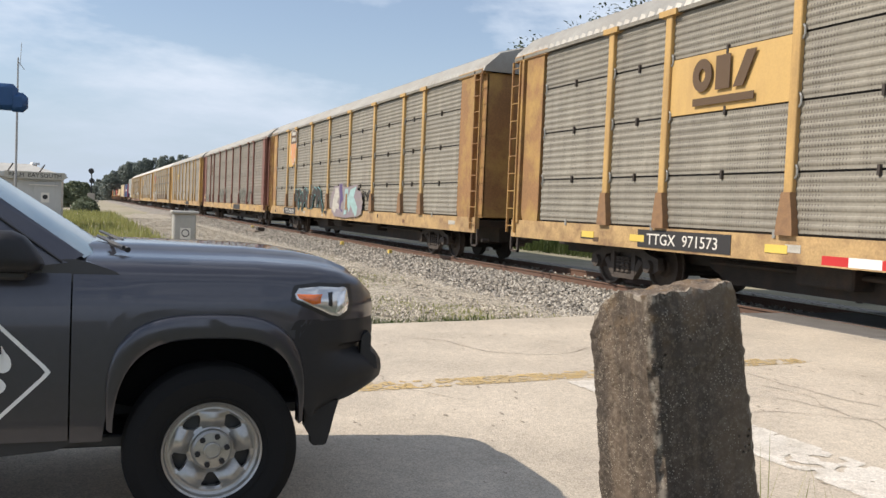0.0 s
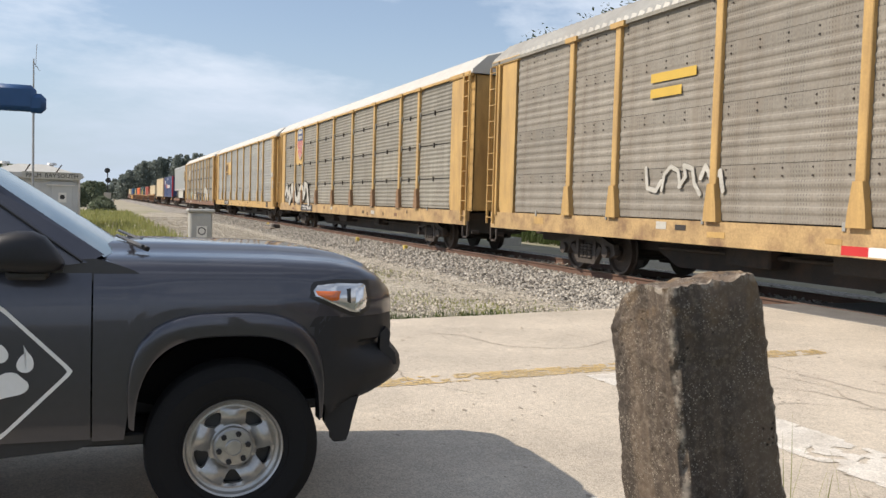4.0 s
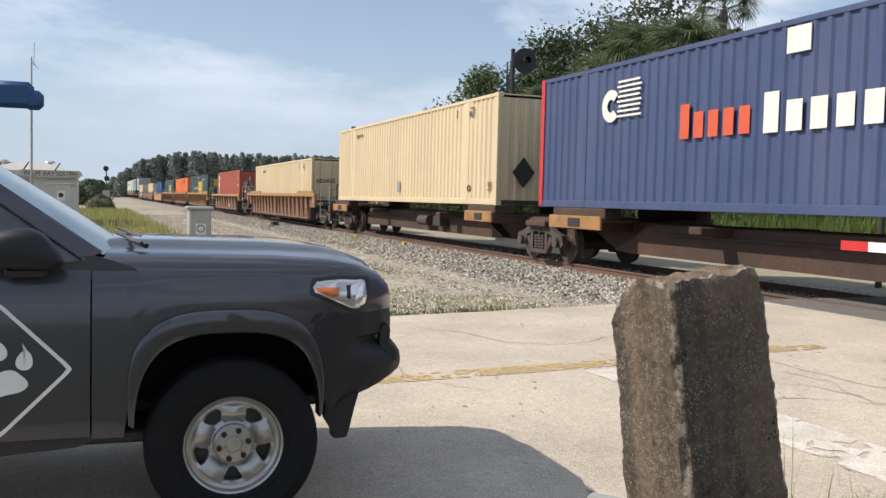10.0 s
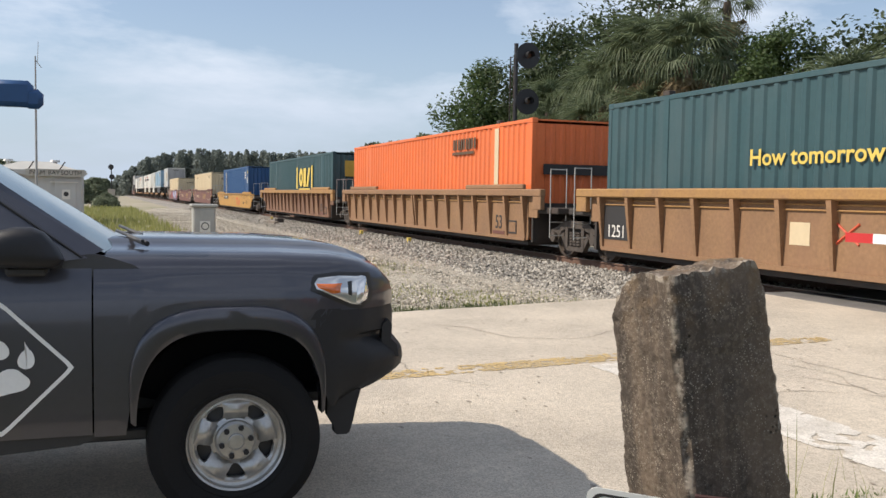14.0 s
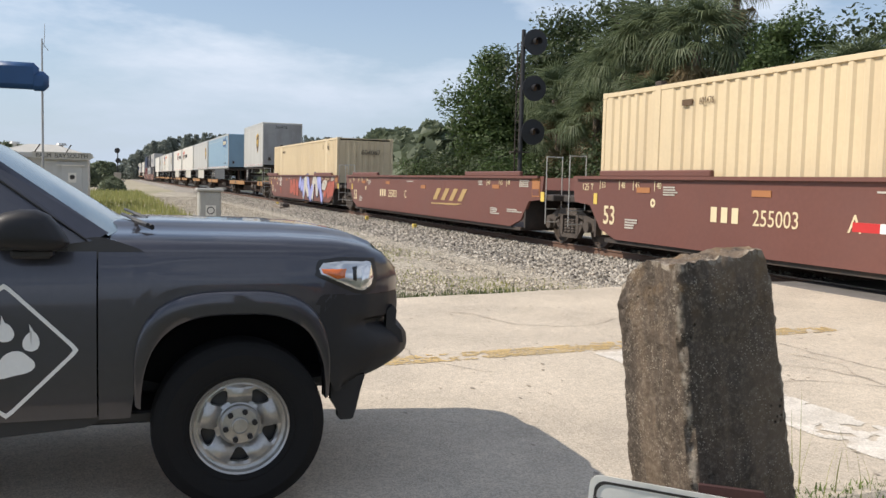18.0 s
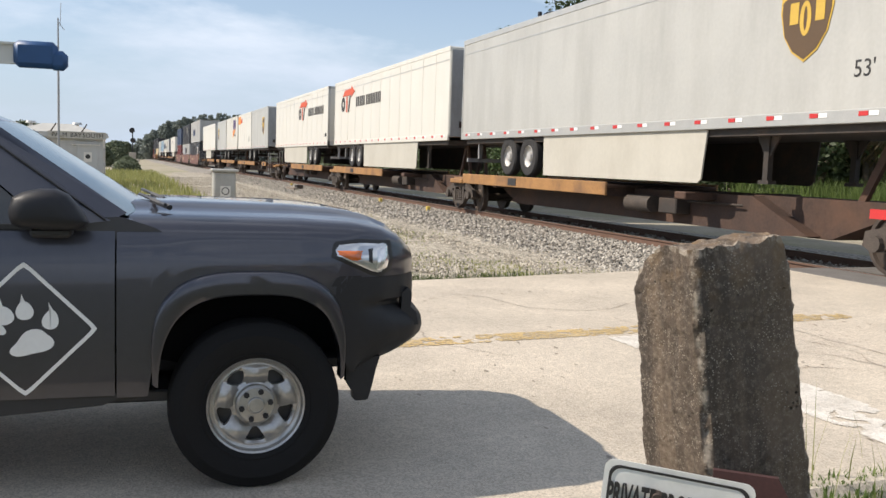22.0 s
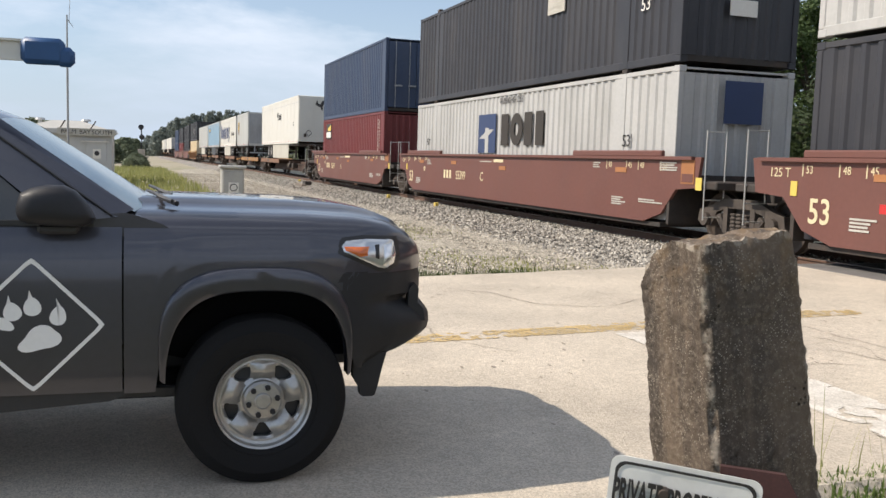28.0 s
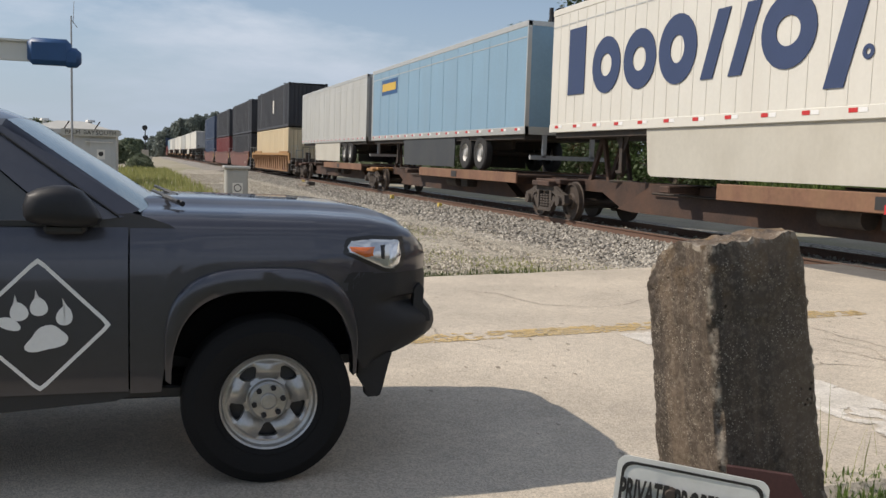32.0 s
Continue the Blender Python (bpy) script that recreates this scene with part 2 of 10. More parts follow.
M["rusty_foot"] = mat("rusty_post_foot", (0.27, 0.155, 0.075), 0.7, var=0.25, scale=4, dirt=(0.12, 0.07, 0.045), dirt_amt=0.7, dirt_scale=4)
M["brown_rack"] = mat("oxide_brown_paint", (0.20, 0.085, 0.06), 0.6, var=0.15, scale=2, dirt=(0.1, 0.055, 0.045), dirt_amt=0.6, streak=0.7, dirt_scale=2)
M["roof_w"] = mat("white_roof", (0.52, 0.505, 0.46), 0.5, 0.1, var=0.08, dirt=(0.45, 0.42, 0.37), dirt_amt=0.5, dirt_scale=1.2)
M["roof_g"] = mat("grey_roof", (0.34, 0.33, 0.30), 0.5, 0.3, var=0.15, dirt=(0.27, 0.24, 0.2), dirt_amt=0.6, dirt_scale=1)
M["steel_dark"] = mat("grimy_dark_steel_and_skirt_shade", (0.05, 0.043, 0.038), 0.75, 0.2, var=0.3, scale=3, dirt=(0.11, 0.07, 0.05), dirt_amt=0.6, dirt_scale=2.5)
M["bogie"] = mat("grimy_cast_steel", (0.080, 0.065, 0.054), 0.78, 0.15, var=0.35, scale=4, dirt=(0.05, 0.04, 0.035), dirt_amt=0.7, dirt_scale=5)
M["wheel_steel"] = mat("wheel_steel", (0.095, 0.075, 0.062), 0.6, 0.5, var=0.3, scale=4)
M["well_brown"] = mat("weathered_brown_well", (0.175, 0.09, 0.055), 0.7, var=0.25, scale=1.2, dirt=(0.25, 0.15, 0.08), dirt_amt=0.7, streak=0.6, dirt_scale=1.2)
M["well_tan"] = mat("weathered_tan_well", (0.25, 0.142, 0.072), 0.7, var=0.22, scale=1.2, dirt=(0.22, 0.12, 0.07), dirt_amt=0.7, streak=0.6, dirt_scale=1.4)
M["chord"] = mat("grimy_ochre_chord", (0.36, 0.20, 0.07), 0.65, var=0.22, scale=2, dirt=(0.2, 0.11, 0.06), dirt_amt=0.8, dirt_scale=2)
M["well_red"] = mat("oxide_red_brown_well", (0.142, 0.056, 0.043), 0.55, var=0.1, scale=1, dirt=(0.13, 0.06, 0.05), dirt_amt=0.5, streak=0.5, dirt_scale=0.8)
M["well_yellow"] = mat("bright_yellow_well", (0.44, 0.235, 0.055), 0.55, var=0.08, scale=1, dirt=(0.30, 0.17, 0.06), dirt_amt=0.5, streak=0.5, dirt_scale=0.9)
M["spine"] = mat("grimy_rusty_spine", (0.056, 0.034, 0.026), 0.8, var=0.35, scale=1.5, dirt=(0.125, 0.062, 0.035), dirt_amt=0.7, dirt_scale=0.8)
M["orange_deck"] = mat("worn_orange_side_plate", (0.33, 0.17, 0.06), 0.7, var=0.25, scale=2, dirt=(0.12, 0.07, 0.045), dirt_amt=0.85, dirt_scale=1.6)
M["cream"] = mat("cream_container_paint", (0.62, 0.508, 0.33), 0.5, var=0.05, scale=1, dirt=(0.48, 0.38, 0.25), dirt_amt=0.45, streak=0.8, dirt_scale=1.2)
M["red"] = mat("faded_red_container_paint", (0.37, 0.085, 0.055), 0.55, var=0.1, scale=1, dirt=(0.27, 0.09, 0.065), dirt_amt=0.5, streak=0.7, dirt_scale=1)
M["maroon"] = mat("maroon_container_paint", (0.15, 0.026, 0.026), 0.5, var=0.1, scale=1, dirt=(0.12, 0.04, 0.035), dirt_amt=0.4, streak=0.7, dirt_scale=1)
M["navy"] = mat("navy_container_paint", (0.045, 0.068, 0.155), 0.5, var=0.12, scale=1, dirt=(0.09, 0.10, 0.17), dirt_amt=0.5, streak=0.7, dirt_scale=1)
M["slate_blue"] = mat("slate_blue_container_paint", (0.03, 0.05, 0.10), 0.5, var=0.15, scale=1, dirt=(0.06, 0.07, 0.10), dirt_amt=0.6, streak=0.8, dirt_scale=1)
M["blue"] = mat("bright_blue_container_paint", (0.018, 0.075, 0.20), 0.45, var=0.1, scale=1, dirt=(0.04, 0.08, 0.16), dirt_amt=0.4, streak=0.7, dirt_scale=1)
M["teal"] = mat("dark_teal_container_paint", (0.03, 0.075, 0.085), 0.5, var=0.12, scale=1, dirt=(0.08, 0.11, 0.115), dirt_amt=0.5, streak=0.7, dirt_scale=1)
M["orange"] = mat("orange_container_paint", (0.72, 0.165, 0.045), 0.5, var=0.07, scale=1, dirt=(0.5, 0.14, 0.06), dirt_amt=0.4, streak=0.7, dirt_scale=1)
M["black_c"] = mat("black_container_paint", (0.028, 0.028, 0.034), 0.5, var=0.15, scale=1, dirt=(0.07, 0.065, 0.065), dirt_amt=0.5, streak=0.7, dirt_scale=1)
M["grey_c"] = mat("pale_grey_container_paint", (0.44, 0.435, 0.42), 0.5, var=0.08, scale=1, dirt=(0.27, 0.26, 0.24), dirt_amt=0.5, streak=0.7, dirt_scale=1)
M["trailer_w"] = mat("white_trailer_skin", (0.64, 0.62, 0.56), 0.42, var=0.04, scale=1, dirt=(0.56, 0.52, 0.45), dirt_amt=0.4, streak=0.8, dirt_scale=0.9)
M["trailer_d"] = mat("dull_grey_trailer_skin", (0.31, 0.315, 0.295), 0.42, 0.1, var=0.08, scale=1, dirt=(0.23, 0.225, 0.2), dirt_amt=0.5, streak=0.8, dirt_scale=0.9)
M["trailer_g"] = mat("pale_grey_trailer_skin", (0.47, 0.465, 0.435), 0.42, 0.1, var=0.06, scale=1, dirt=(0.27, 0.26, 0.235), dirt_amt=0.45, streak=0.8, dirt_scale=0.9)
M["trailer_b"] = mat("pale_blue_trailer_skin", (0.22, 0.345, 0.45), 0.4, 0.1, var=0.07, scale=1, dirt=(0.2, 0.28, 0.35), dirt_amt=0.45, streak=0.8, dirt_scale=0.9)
M["skirt_pale"] = mat("chalky_side_skirt", (0.50, 0.475, 0.41), 0.5, var=0.06, scale=1, dirt=(0.38, 0.35, 0.29), dirt_amt=0.55, streak=0.6, dirt_scale=1.0)
M["skirt_dark"] = mat("slate_side_skirt", (0.040, 0.043, 0.047), 0.5, var=0.15, scale=1, dirt=(0.075, 0.072, 0.068), dirt_amt=0.5, streak=0.6, dirt_scale=1.2)
M["nose_grey"] = mat("dull_grey_nose", (0.33, 0.335, 0.34), 0.55, 0.1, var=0.1, dirt=(0.14, 0.13, 0.12), dirt_amt=0.5, streak=0.6)
M["rail_alu"] = mat("aluminium_rail", (0.52, 0.51, 0.48), 0.4, 0.5, var=0.1)
M["refl_red"] = mat("red_reflector", (0.5, 0.03, 0.03), 0.4, var=0.05)
M["refl_white"] = mat("white_reflector", (0.75, 0.75, 0.74), 0.4, var=0.05)
M["tyre"] = mat("tyre_rubber", (0.028, 0.027, 0.027), 0.85, var=0.25, scale=8, bump=0.25, bump_scale=60)
M["rim_w"] = mat("white_steel_rim", (0.45, 0.44, 0.42), 0.5, 0.3)
M["paint_white"] = mat("white_lettering", (0.72, 0.69, 0.63), 0.6, var=0.08)
M["paint_black"] = mat("black_lettering", (0.03, 0.028, 0.028), 0.6, var=0.1)
M["paint_yellow"] = mat("yellow_lettering", (0.65, 0.48, 0.10), 0.6, var=0.1)
M["paint_cream"] = mat("cream_lettering", (0.66, 0.56, 0.36), 0.6, var=0.08)
M["paint_red"] = mat("red_marking", (0.55, 0.09, 0.04), 0.6, var=0.1)
M["paint_orange"] = mat("orange_marking", (0.70, 0.25, 0.05), 0.6, var=0.1)
M["paint_brown"] = mat("brown_marking", (0.10, 0.06, 0.03), 0.6, var=0.1)
M["paint_gold"] = mat("gold_marking", (0.55, 0.36, 0.06), 0.6, var=0.1)
M["paint_navy"] = mat("navy_marking", (0.03, 0.05, 0.12), 0.6, var=0.1)
M["paint_purple"] = mat("purple_marking", (0.09, 0.06, 0.16), 0.6, var=0.1)
M["paint_cyan"] = mat("pale_cyan_spray", (0.30, 0.46, 0.45), 0.7, var=0.15, dirt=(0.24, 0.32, 0.30), dirt_amt=0.7, streak=-5, dirt_scale=1.6)
M["paint_lilac"] = mat("lilac_blue_spray", (0.28, 0.30, 0.55), 0.7, var=0.25)
M["paint_pale"] = mat("off_white_spray", (0.46, 0.44, 0.39), 0.7, var=0.15, dirt=(0.27, 0.25, 0.205), dirt_amt=0.75, streak=-5, dirt_scale=1.6)
M["paint_faint"] = mat("faint_teal_spray", (0.172, 0.182, 0.155), 0.7, var=0.2, dirt=(0.235, 0.215, 0.18), dirt_amt=0.9, streak=-5, dirt_scale=1.8)
M["paint_halo"] = mat("faint_violet_overspray", (0.235, 0.195, 0.215), 0.7, var=0.2, dirt=(0.25, 0.232, 0.19), dirt_amt=1.0, streak=-5, dirt_scale=1.4)
M["paint_sage"] = mat("sage_spray", (0.27, 0.285, 0.23), 0.7, var=0.15, dirt=(0.26, 0.245, 0.20), dirt_amt=0.7, streak=-5, dirt_scale=1.6)
M["paint_teal"] = mat("teal_spray", (0.16, 0.36, 0.37), 0.7, var=0.2)
M["chrome"] = mat("bright_metal", (0.6, 0.6, 0.6), 0.2, 0.9)
M["black_plastic"] = mat("black_plastic", (0.022, 0.022, 0.024), 0.45, var=0.1)

# ---- building helpers ----


def bx(bm, x0, x1, y0, y1, z0, z1, bev=0.0):
    """Adds a box, with its upright and level edges bevelled when asked."""
    vs = [bm.verts.new((x, y, z)) for x in (x0, x1) for y in (y0, y1) for z in (z0, z1)]
    fs = [bm.faces.new([vs[i] for i in q]) for q in ((0, 1, 3, 2), (4, 6, 7, 5), (0, 4, 5, 1), (2, 3, 7, 6), (0, 2, 6, 4), (1, 5, 7, 3))]
    if bev:
        es = list({e for f in fs for e in f.edges})
        bmesh.ops.bevel(bm, geom=es, offset=bev, segments=1, affect="EDGES")


def cyl(bm, p, q, r, seg=12, r2=None):
    """Adds a closed cylinder or cone from p to q."""
    p, q = Vector(p), Vector(q)
    d = (q - p).normalized()
    a = d.orthogonal().normalized()
    b = d.cross(a)
    r2 = r if r2 is None else r2
    A, B = [], []
    for i in range(seg):
        u = a * math.cos(i * 2 * math.pi / seg) + b * math.sin(i * 2 * math.pi / seg)
        A.append(bm.verts.new(p + u * r))
        B.append(bm.verts.new(q + u * r2))
    for i in range(seg):
        j = (i + 1) % seg
        bm.faces.new((A[i], A[j], B[j], B[i]))
    bm.faces.new(A[::-1])
    bm.faces.new(B)


def lathe(bm, prof, c=(0, 0, 0), seg=28):
    """Turns a profile of (radius, y) about the y axis through c."""
    rings = []
    for r, y in prof:
        rings.append([bm.verts.new((c[0] + r * math.cos(k * 2 * math.pi / seg), c[1] + y, c[2] + r * math.sin(k * 2 * math.pi / seg))) for k in range(seg)])
    for A, B in zip(rings, rings[1:]):
        for k in range(seg):
            bm.faces.new((A[k], A[(k + 1) % seg], B[(k + 1) % seg], B[k]))


def prism(bm, pts, y0, y1):
    """An outline of (x, z) points given thickness along y."""
    A = [bm.verts.new((x, y0, z)) for x, z in pts]
    B = [bm.verts.new((x, y1, z)) for x, z in pts]
    n = len(pts)
    bm.faces.new(A)
    bm.faces.new(B[::-1])
    for i in range(n):
        bm.faces.new((A[i], B[i], B[(i + 1) % n], A[(i + 1) % n]))


def mesh_of(bm, name, material, smooth=False):
    bmesh.ops.recalc_face_normals(bm, faces=bm.faces)
    me = bpy.data.meshes.new(name)
    bm.to_mesh(me)
    bm.free()
    me.materials.append(material)
    if smooth:
        for p in me.polygons:
            p.use_smooth = True
        me.set_sharp_from_angle(angle=radians(38))
    return me


def part(name, bm, material, parent, label="", smooth=False, at=None):
    """Links a bmesh as one mesh object under a thing or a part."""
    me = bm if isinstance(bm, bpy.types.Mesh) else mesh_of(bm, name, material, smooth)
    ob = new(name, me)
    if parent is not None:
        ob.parent = parent
    if at is not None:
        ob.location = at
    if label:
        ob["label"] = label
    return ob


def boxes(*bs, bev=0.0):
    bm = bmesh.new()
    for b in bs:
        bx(bm, *b, bev=bev)
    return bm


def thing(name, label, category, group="", at=(0, 0, 0), kind=""):
    ob = new(name)
    ob.location = at
    return tagged(ob, label, category, group, kind)


WORDS = {}


def lettering(name, text, size, material, parent, m, stretch=1.0, label="", bold=0.0):
    """Built-in font lettering as a thin mesh, its baseline at m; alike words share one mesh."""
    key = (text, size, bold, material.name)
    if key not in WORDS:
        cu = bpy.data.curves.new(name, "FONT")
        cu.body, cu.size, cu.extrude, cu.align_x = text, size, 0.002, "CENTER"
        cu.resolution_u = 3
        cu.offset = bold
        tmp = bpy.data.objects.new(name, cu)
        scene.collection.objects.link(tmp)
        me = bpy.data.meshes.new_from_object(tmp.evaluated_get(bpy.context.evaluated_depsgraph_get()))
        bpy.data.objects.remove(tmp)
        bpy.data.curves.remove(cu)
        me.materials.clear()
        me.materials.append(material)
        WORDS[key] = me
    me = WORDS[key]
    ob = new(name, me)
    ob.parent = parent
    ob.matrix_basis = m @ Matrix.Diagonal((stretch, 1, 1, 1))
    if label:
        ob["label"] = label
    return ob


def on_side(x, y, z):
    """Pose of lettering on a wall that faces -y."""
    return pose(x, y, z, 90, 0, 0)


def on_end(x, y, z):
    """Pose of lettering on a wall that faces +x."""
    return pose(x, y, z, 90, 0, 90)


def along(pts, X):
    """Piecewise line through (X, value) pairs."""
    for (a, p), (b, q) in zip(pts, pts[1:]):
        if a <= X <= b:
            return p + (q - p) * (X - a) / (b - a)
    return pts[0][1] if X < pts[0][0] else pts[-1][1]


# ---- how the train runs ----
RIDERS = []
WHEELS = []


def run(t):
    """Metres the train has rolled after t seconds."""
    if t < 5:
        return 21.0 * t
    if t < 9:
        return 21.0 * t + 0.55 * (t - 5) ** 2 / 8
    return 190.1 + 21.55 * (t - 9)


def rider(name, label, category, group, x0):
    ob = thing(name, label, category, group, at=(x0, 0, 0))
    RIDERS.append((ob, x0))
    return ob


# ---- ground, road, track ----


def ground_z(x, y):
    """Height of the plain ground: a low bank under the track, a shallow fall to either side."""
    d = abs(y)
    return -0.32 + 0.04 * noise.noise((x * 0.08, y * 0.08, 0)) if d > 5 else -0.30


def build_ground():
    bm = bmesh.new()
    xs = [-1500, -800, -500] + [-350 + 12.5 * i for i in range(32)] + [60, 90, 150, 300, 800, 1500]
    ys = [-1500, -600, -250, -120, -70, -45] + [-34 + 4 * i for i in range(24)] + [70, 100, 200, 500, 1500]
    grid = [[bm.verts.new((x, y, ground_z(x, y))) for y in ys] for x in xs]
    for i in range(len(xs) - 1):
        for j in range(len(ys) - 1):
            bm.faces.new((grid[i][j], grid[i + 1][j], grid[i + 1][j + 1], grid[i][j + 1]))
    g = part("ground", bm, M["soil"], None, smooth=True)
    tagged(g, "sandy soil with patchy dry grass", "ground", kind="structure")
    # grassy verge on this side of the road, where the camera stands
    # its unseen reach behind the camera is added to darken the truck's reflections
    bm = bmesh.new()
    xs = [-2.75 + 0.5 * i for i in range(14)] + [6 + 4 * i for i in range(14)]
    ys = [-70 + 5 * i for i in range(11)] + [-19 + 1.0 * i for i in range(15)]
    grid = [[bm.verts.new((x + (0.15 * noise.noise((y * 1.3, 4, 0)) if i == 0 else 0), y, -0.262 + 0.012 * noise.noise((x * 1.2, y * 1.2, 9)))) for y in ys] for i, x in enumerate(xs)]
    for i in range(len(xs) - 1):
        for j in range(len(ys) - 1):
            bm.faces.new((grid[i][j], grid[i + 1][j], grid[i + 1][j + 1], grid[i][j + 1]))
    for row in ([r[0] for r in grid], [r[-1] for r in grid], grid[0], grid[-1]):
        low = [bm.verts.new((v.co.x, v.co.y, -0.42)) for v in row]
        for p, q, u, w in zip(row, row[1:], low[1:], low):
            bm.faces.new((p, q, u, w))
    tagged(part("verge", bm, M["turf"], None, smooth=True), "rough green grass verge by the road, its unseen reach added to darken reflections", "verge", kind="structure")


ROAD_X0, ROAD_X1 = -10.75, -3.25


def road_z(y):
    """The road climbs gently to the rails."""
    a = abs(y)
    if a < 2.2:
        return -0.012
    if a < 10:
        s = (a - 2.2) / 7.8
        return -0.012 - 0.158 * s * s * (3 - 2 * s)
    return -0.17


def build_road():
    bm = bmesh.new()
    ys = [-140, -80, -50, -30, -20, -14] + [-12 + 0.6 * i for i in range(17)] + [-1.75]
    ys2 = [1.75] + [2.2 + 0.8 * i for i in range(12)] + [16, 30, 60, 140]
    xs = [-10.75 + 7.5 * k / 10 for k in range(11)]
    for seq in (ys, ys2):
        rows = []
        for y in seq:
            row = []
            for k, x in enumerate(xs):
                jig = 0.16 * noise.noise((y * 0.9, k, 3.1)) if k in (0, 10) else 0
                row.append(bm.verts.new((x + jig, y, road_z(y) + 0.012 * noise.noise((x * 0.4, y * 0.4, 7)))))
            rows.append(row)
        for A, B in zip(rows, rows[1:]):
            for k in range(10):
                bm.faces.new((A[k], A[k + 1], B[k + 1], B[k]))
        # skirts down into the soil
        for k, s in ((0, -1), (10, 1)):
            for A, B in zip(rows, rows[1:]):
                a, b = A[k].co, B[k].co
                v = [A[k], B[k], bm.verts.new((b.x + 0.25 * s, b.y, -0.42)), bm.verts.new((a.x + 0.25 * s, a.y, -0.42))]
                bm.faces.new(v)
    r = part("road", bm, M["asphalt"], None, smooth=True)
    tagged(r, "sun-bleached worn asphalt road up to the rails", "road", kind="structure")

    def flakes(x0, x1, y0, y1, n, keep, material, label, seed, size=(0.03, 0.16)):
        """What is left of a painted marking: thin ragged flakes, thicker where noise lets them stay."""
        rnd = random.Random(seed)
        vs, fs = [], []
        for _ in range(n):
            x, y = rnd.uniform(x0, x1), rnd.uniform(y0, y1)
            if 0.6 * noise.noise((x * 2.3, y * 1.7, seed)) + 0.8 * noise.noise((x * 9, y * 9, seed)) < keep:
                continue
            r = rnd.uniform(*size)
            z = road_z(y) + 0.012 * noise.noise((x * 0.4, y * 0.4, 7)) + 0.003 + rnd.uniform(0, 0.002)
            k, m = len(vs), rnd.randint(6, 9)
            for q in range(m):
                a = 6.283 * q / m
                rr = r * rnd.uniform(0.45, 1.1)
                vs.append((min(x1 + 0.02, max(x0 - 0.02, x + rr * math.cos(a))), min(y1 + 0.02, max(y0 - 0.02, y + rr * math.sin(a))), z))
            fs.append(tuple(range(k, k + m)))
        me = bpy.data.meshes.new("road_marking")
        me.from_pydata(vs, [], fs)
        me.materials.append(material)
        tagged(new("road_marking", me), label, "road marking", kind="structure")

    flakes(-7.20, -6.88, -13, -4.0, 7500, -0.22, M["yellow_line"], "worn yellow centre line painted on the asphalt", 3, (0.008, 0.028))
    flakes(-6.75, -3.4, -6.84, -6.34, 6200, -0.30, M["white_line"], "worn white stop bar painted on the asphalt", 5, (0.015, 0.05))
    # cracks
    rnd = random.Random(5)
    bm = bmesh.new()
    for x, y, a, n in ((-5.0, -5.4, 2.9, 24), (-4.2, -4.4, 3.0, 30), (-7.6, -4.6, 0.2, 22), (-9.6, -7.4, 0.9, 24), (-5.6, -4.6, 0.1, 26), (-9.2, -5.6, 1.4, 20), (-5.2, -3.2, 1.5, 30), (-6.2, -5.4, 0.5, 20), (-8.2, -8.8, 0.6, 18)):
        p = Vector((x, y, 0))
        prev = None
        for i in range(n):
            a += rnd.uniform(-0.5, 0.5)
            p = p + Vector((math.cos(a), math.sin(a), 0)) * 0.12
            w = Vector((-math.sin(a), math.cos(a), 0)) * rnd.uniform(0.002, 0.007)
            z = road_z(p.y) + 0.012 * noise.noise((p.x * 0.4, p.y * 0.4, 7)) + 0.005
            cur = [bm.verts.new((*(p - w).xy, z)), bm.verts.new((*(p + w).xy, z))]
            if prev:
                bm.faces.new((prev[0], cur[0], cur[1], prev[1]))
            prev = cur
    for _ in range(260):
        # shallow pits and dark chips, drawn out along the wheel tracks
        x, y = rnd.uniform(-10.5, -3.4), -3.0 - 6.5 * rnd.random()
        if noise.noise((x * 0.8, y * 0.8, 2)) < 0.0:
            continue
        r = rnd.uniform(0.006, 0.018)
        z = road_z(y) + 0.012 * noise.noise((x * 0.4, y * 0.4, 7)) + 0.0045
        bm.faces.new([bm.verts.new((x + 2.2 * r * math.cos(a) * rnd.uniform(0.6, 1.1), y + r * math.sin(a) * rnd.uniform(0.6, 1.1), z)) for a in (0, 0.9, 1.8, 2.7, 3.6, 4.5, 5.4)])
    c = part("road_cracks", bm, M["crack"], None)
    tagged(c, "thin dark cracks in the asphalt", "road crack", kind="stuff")


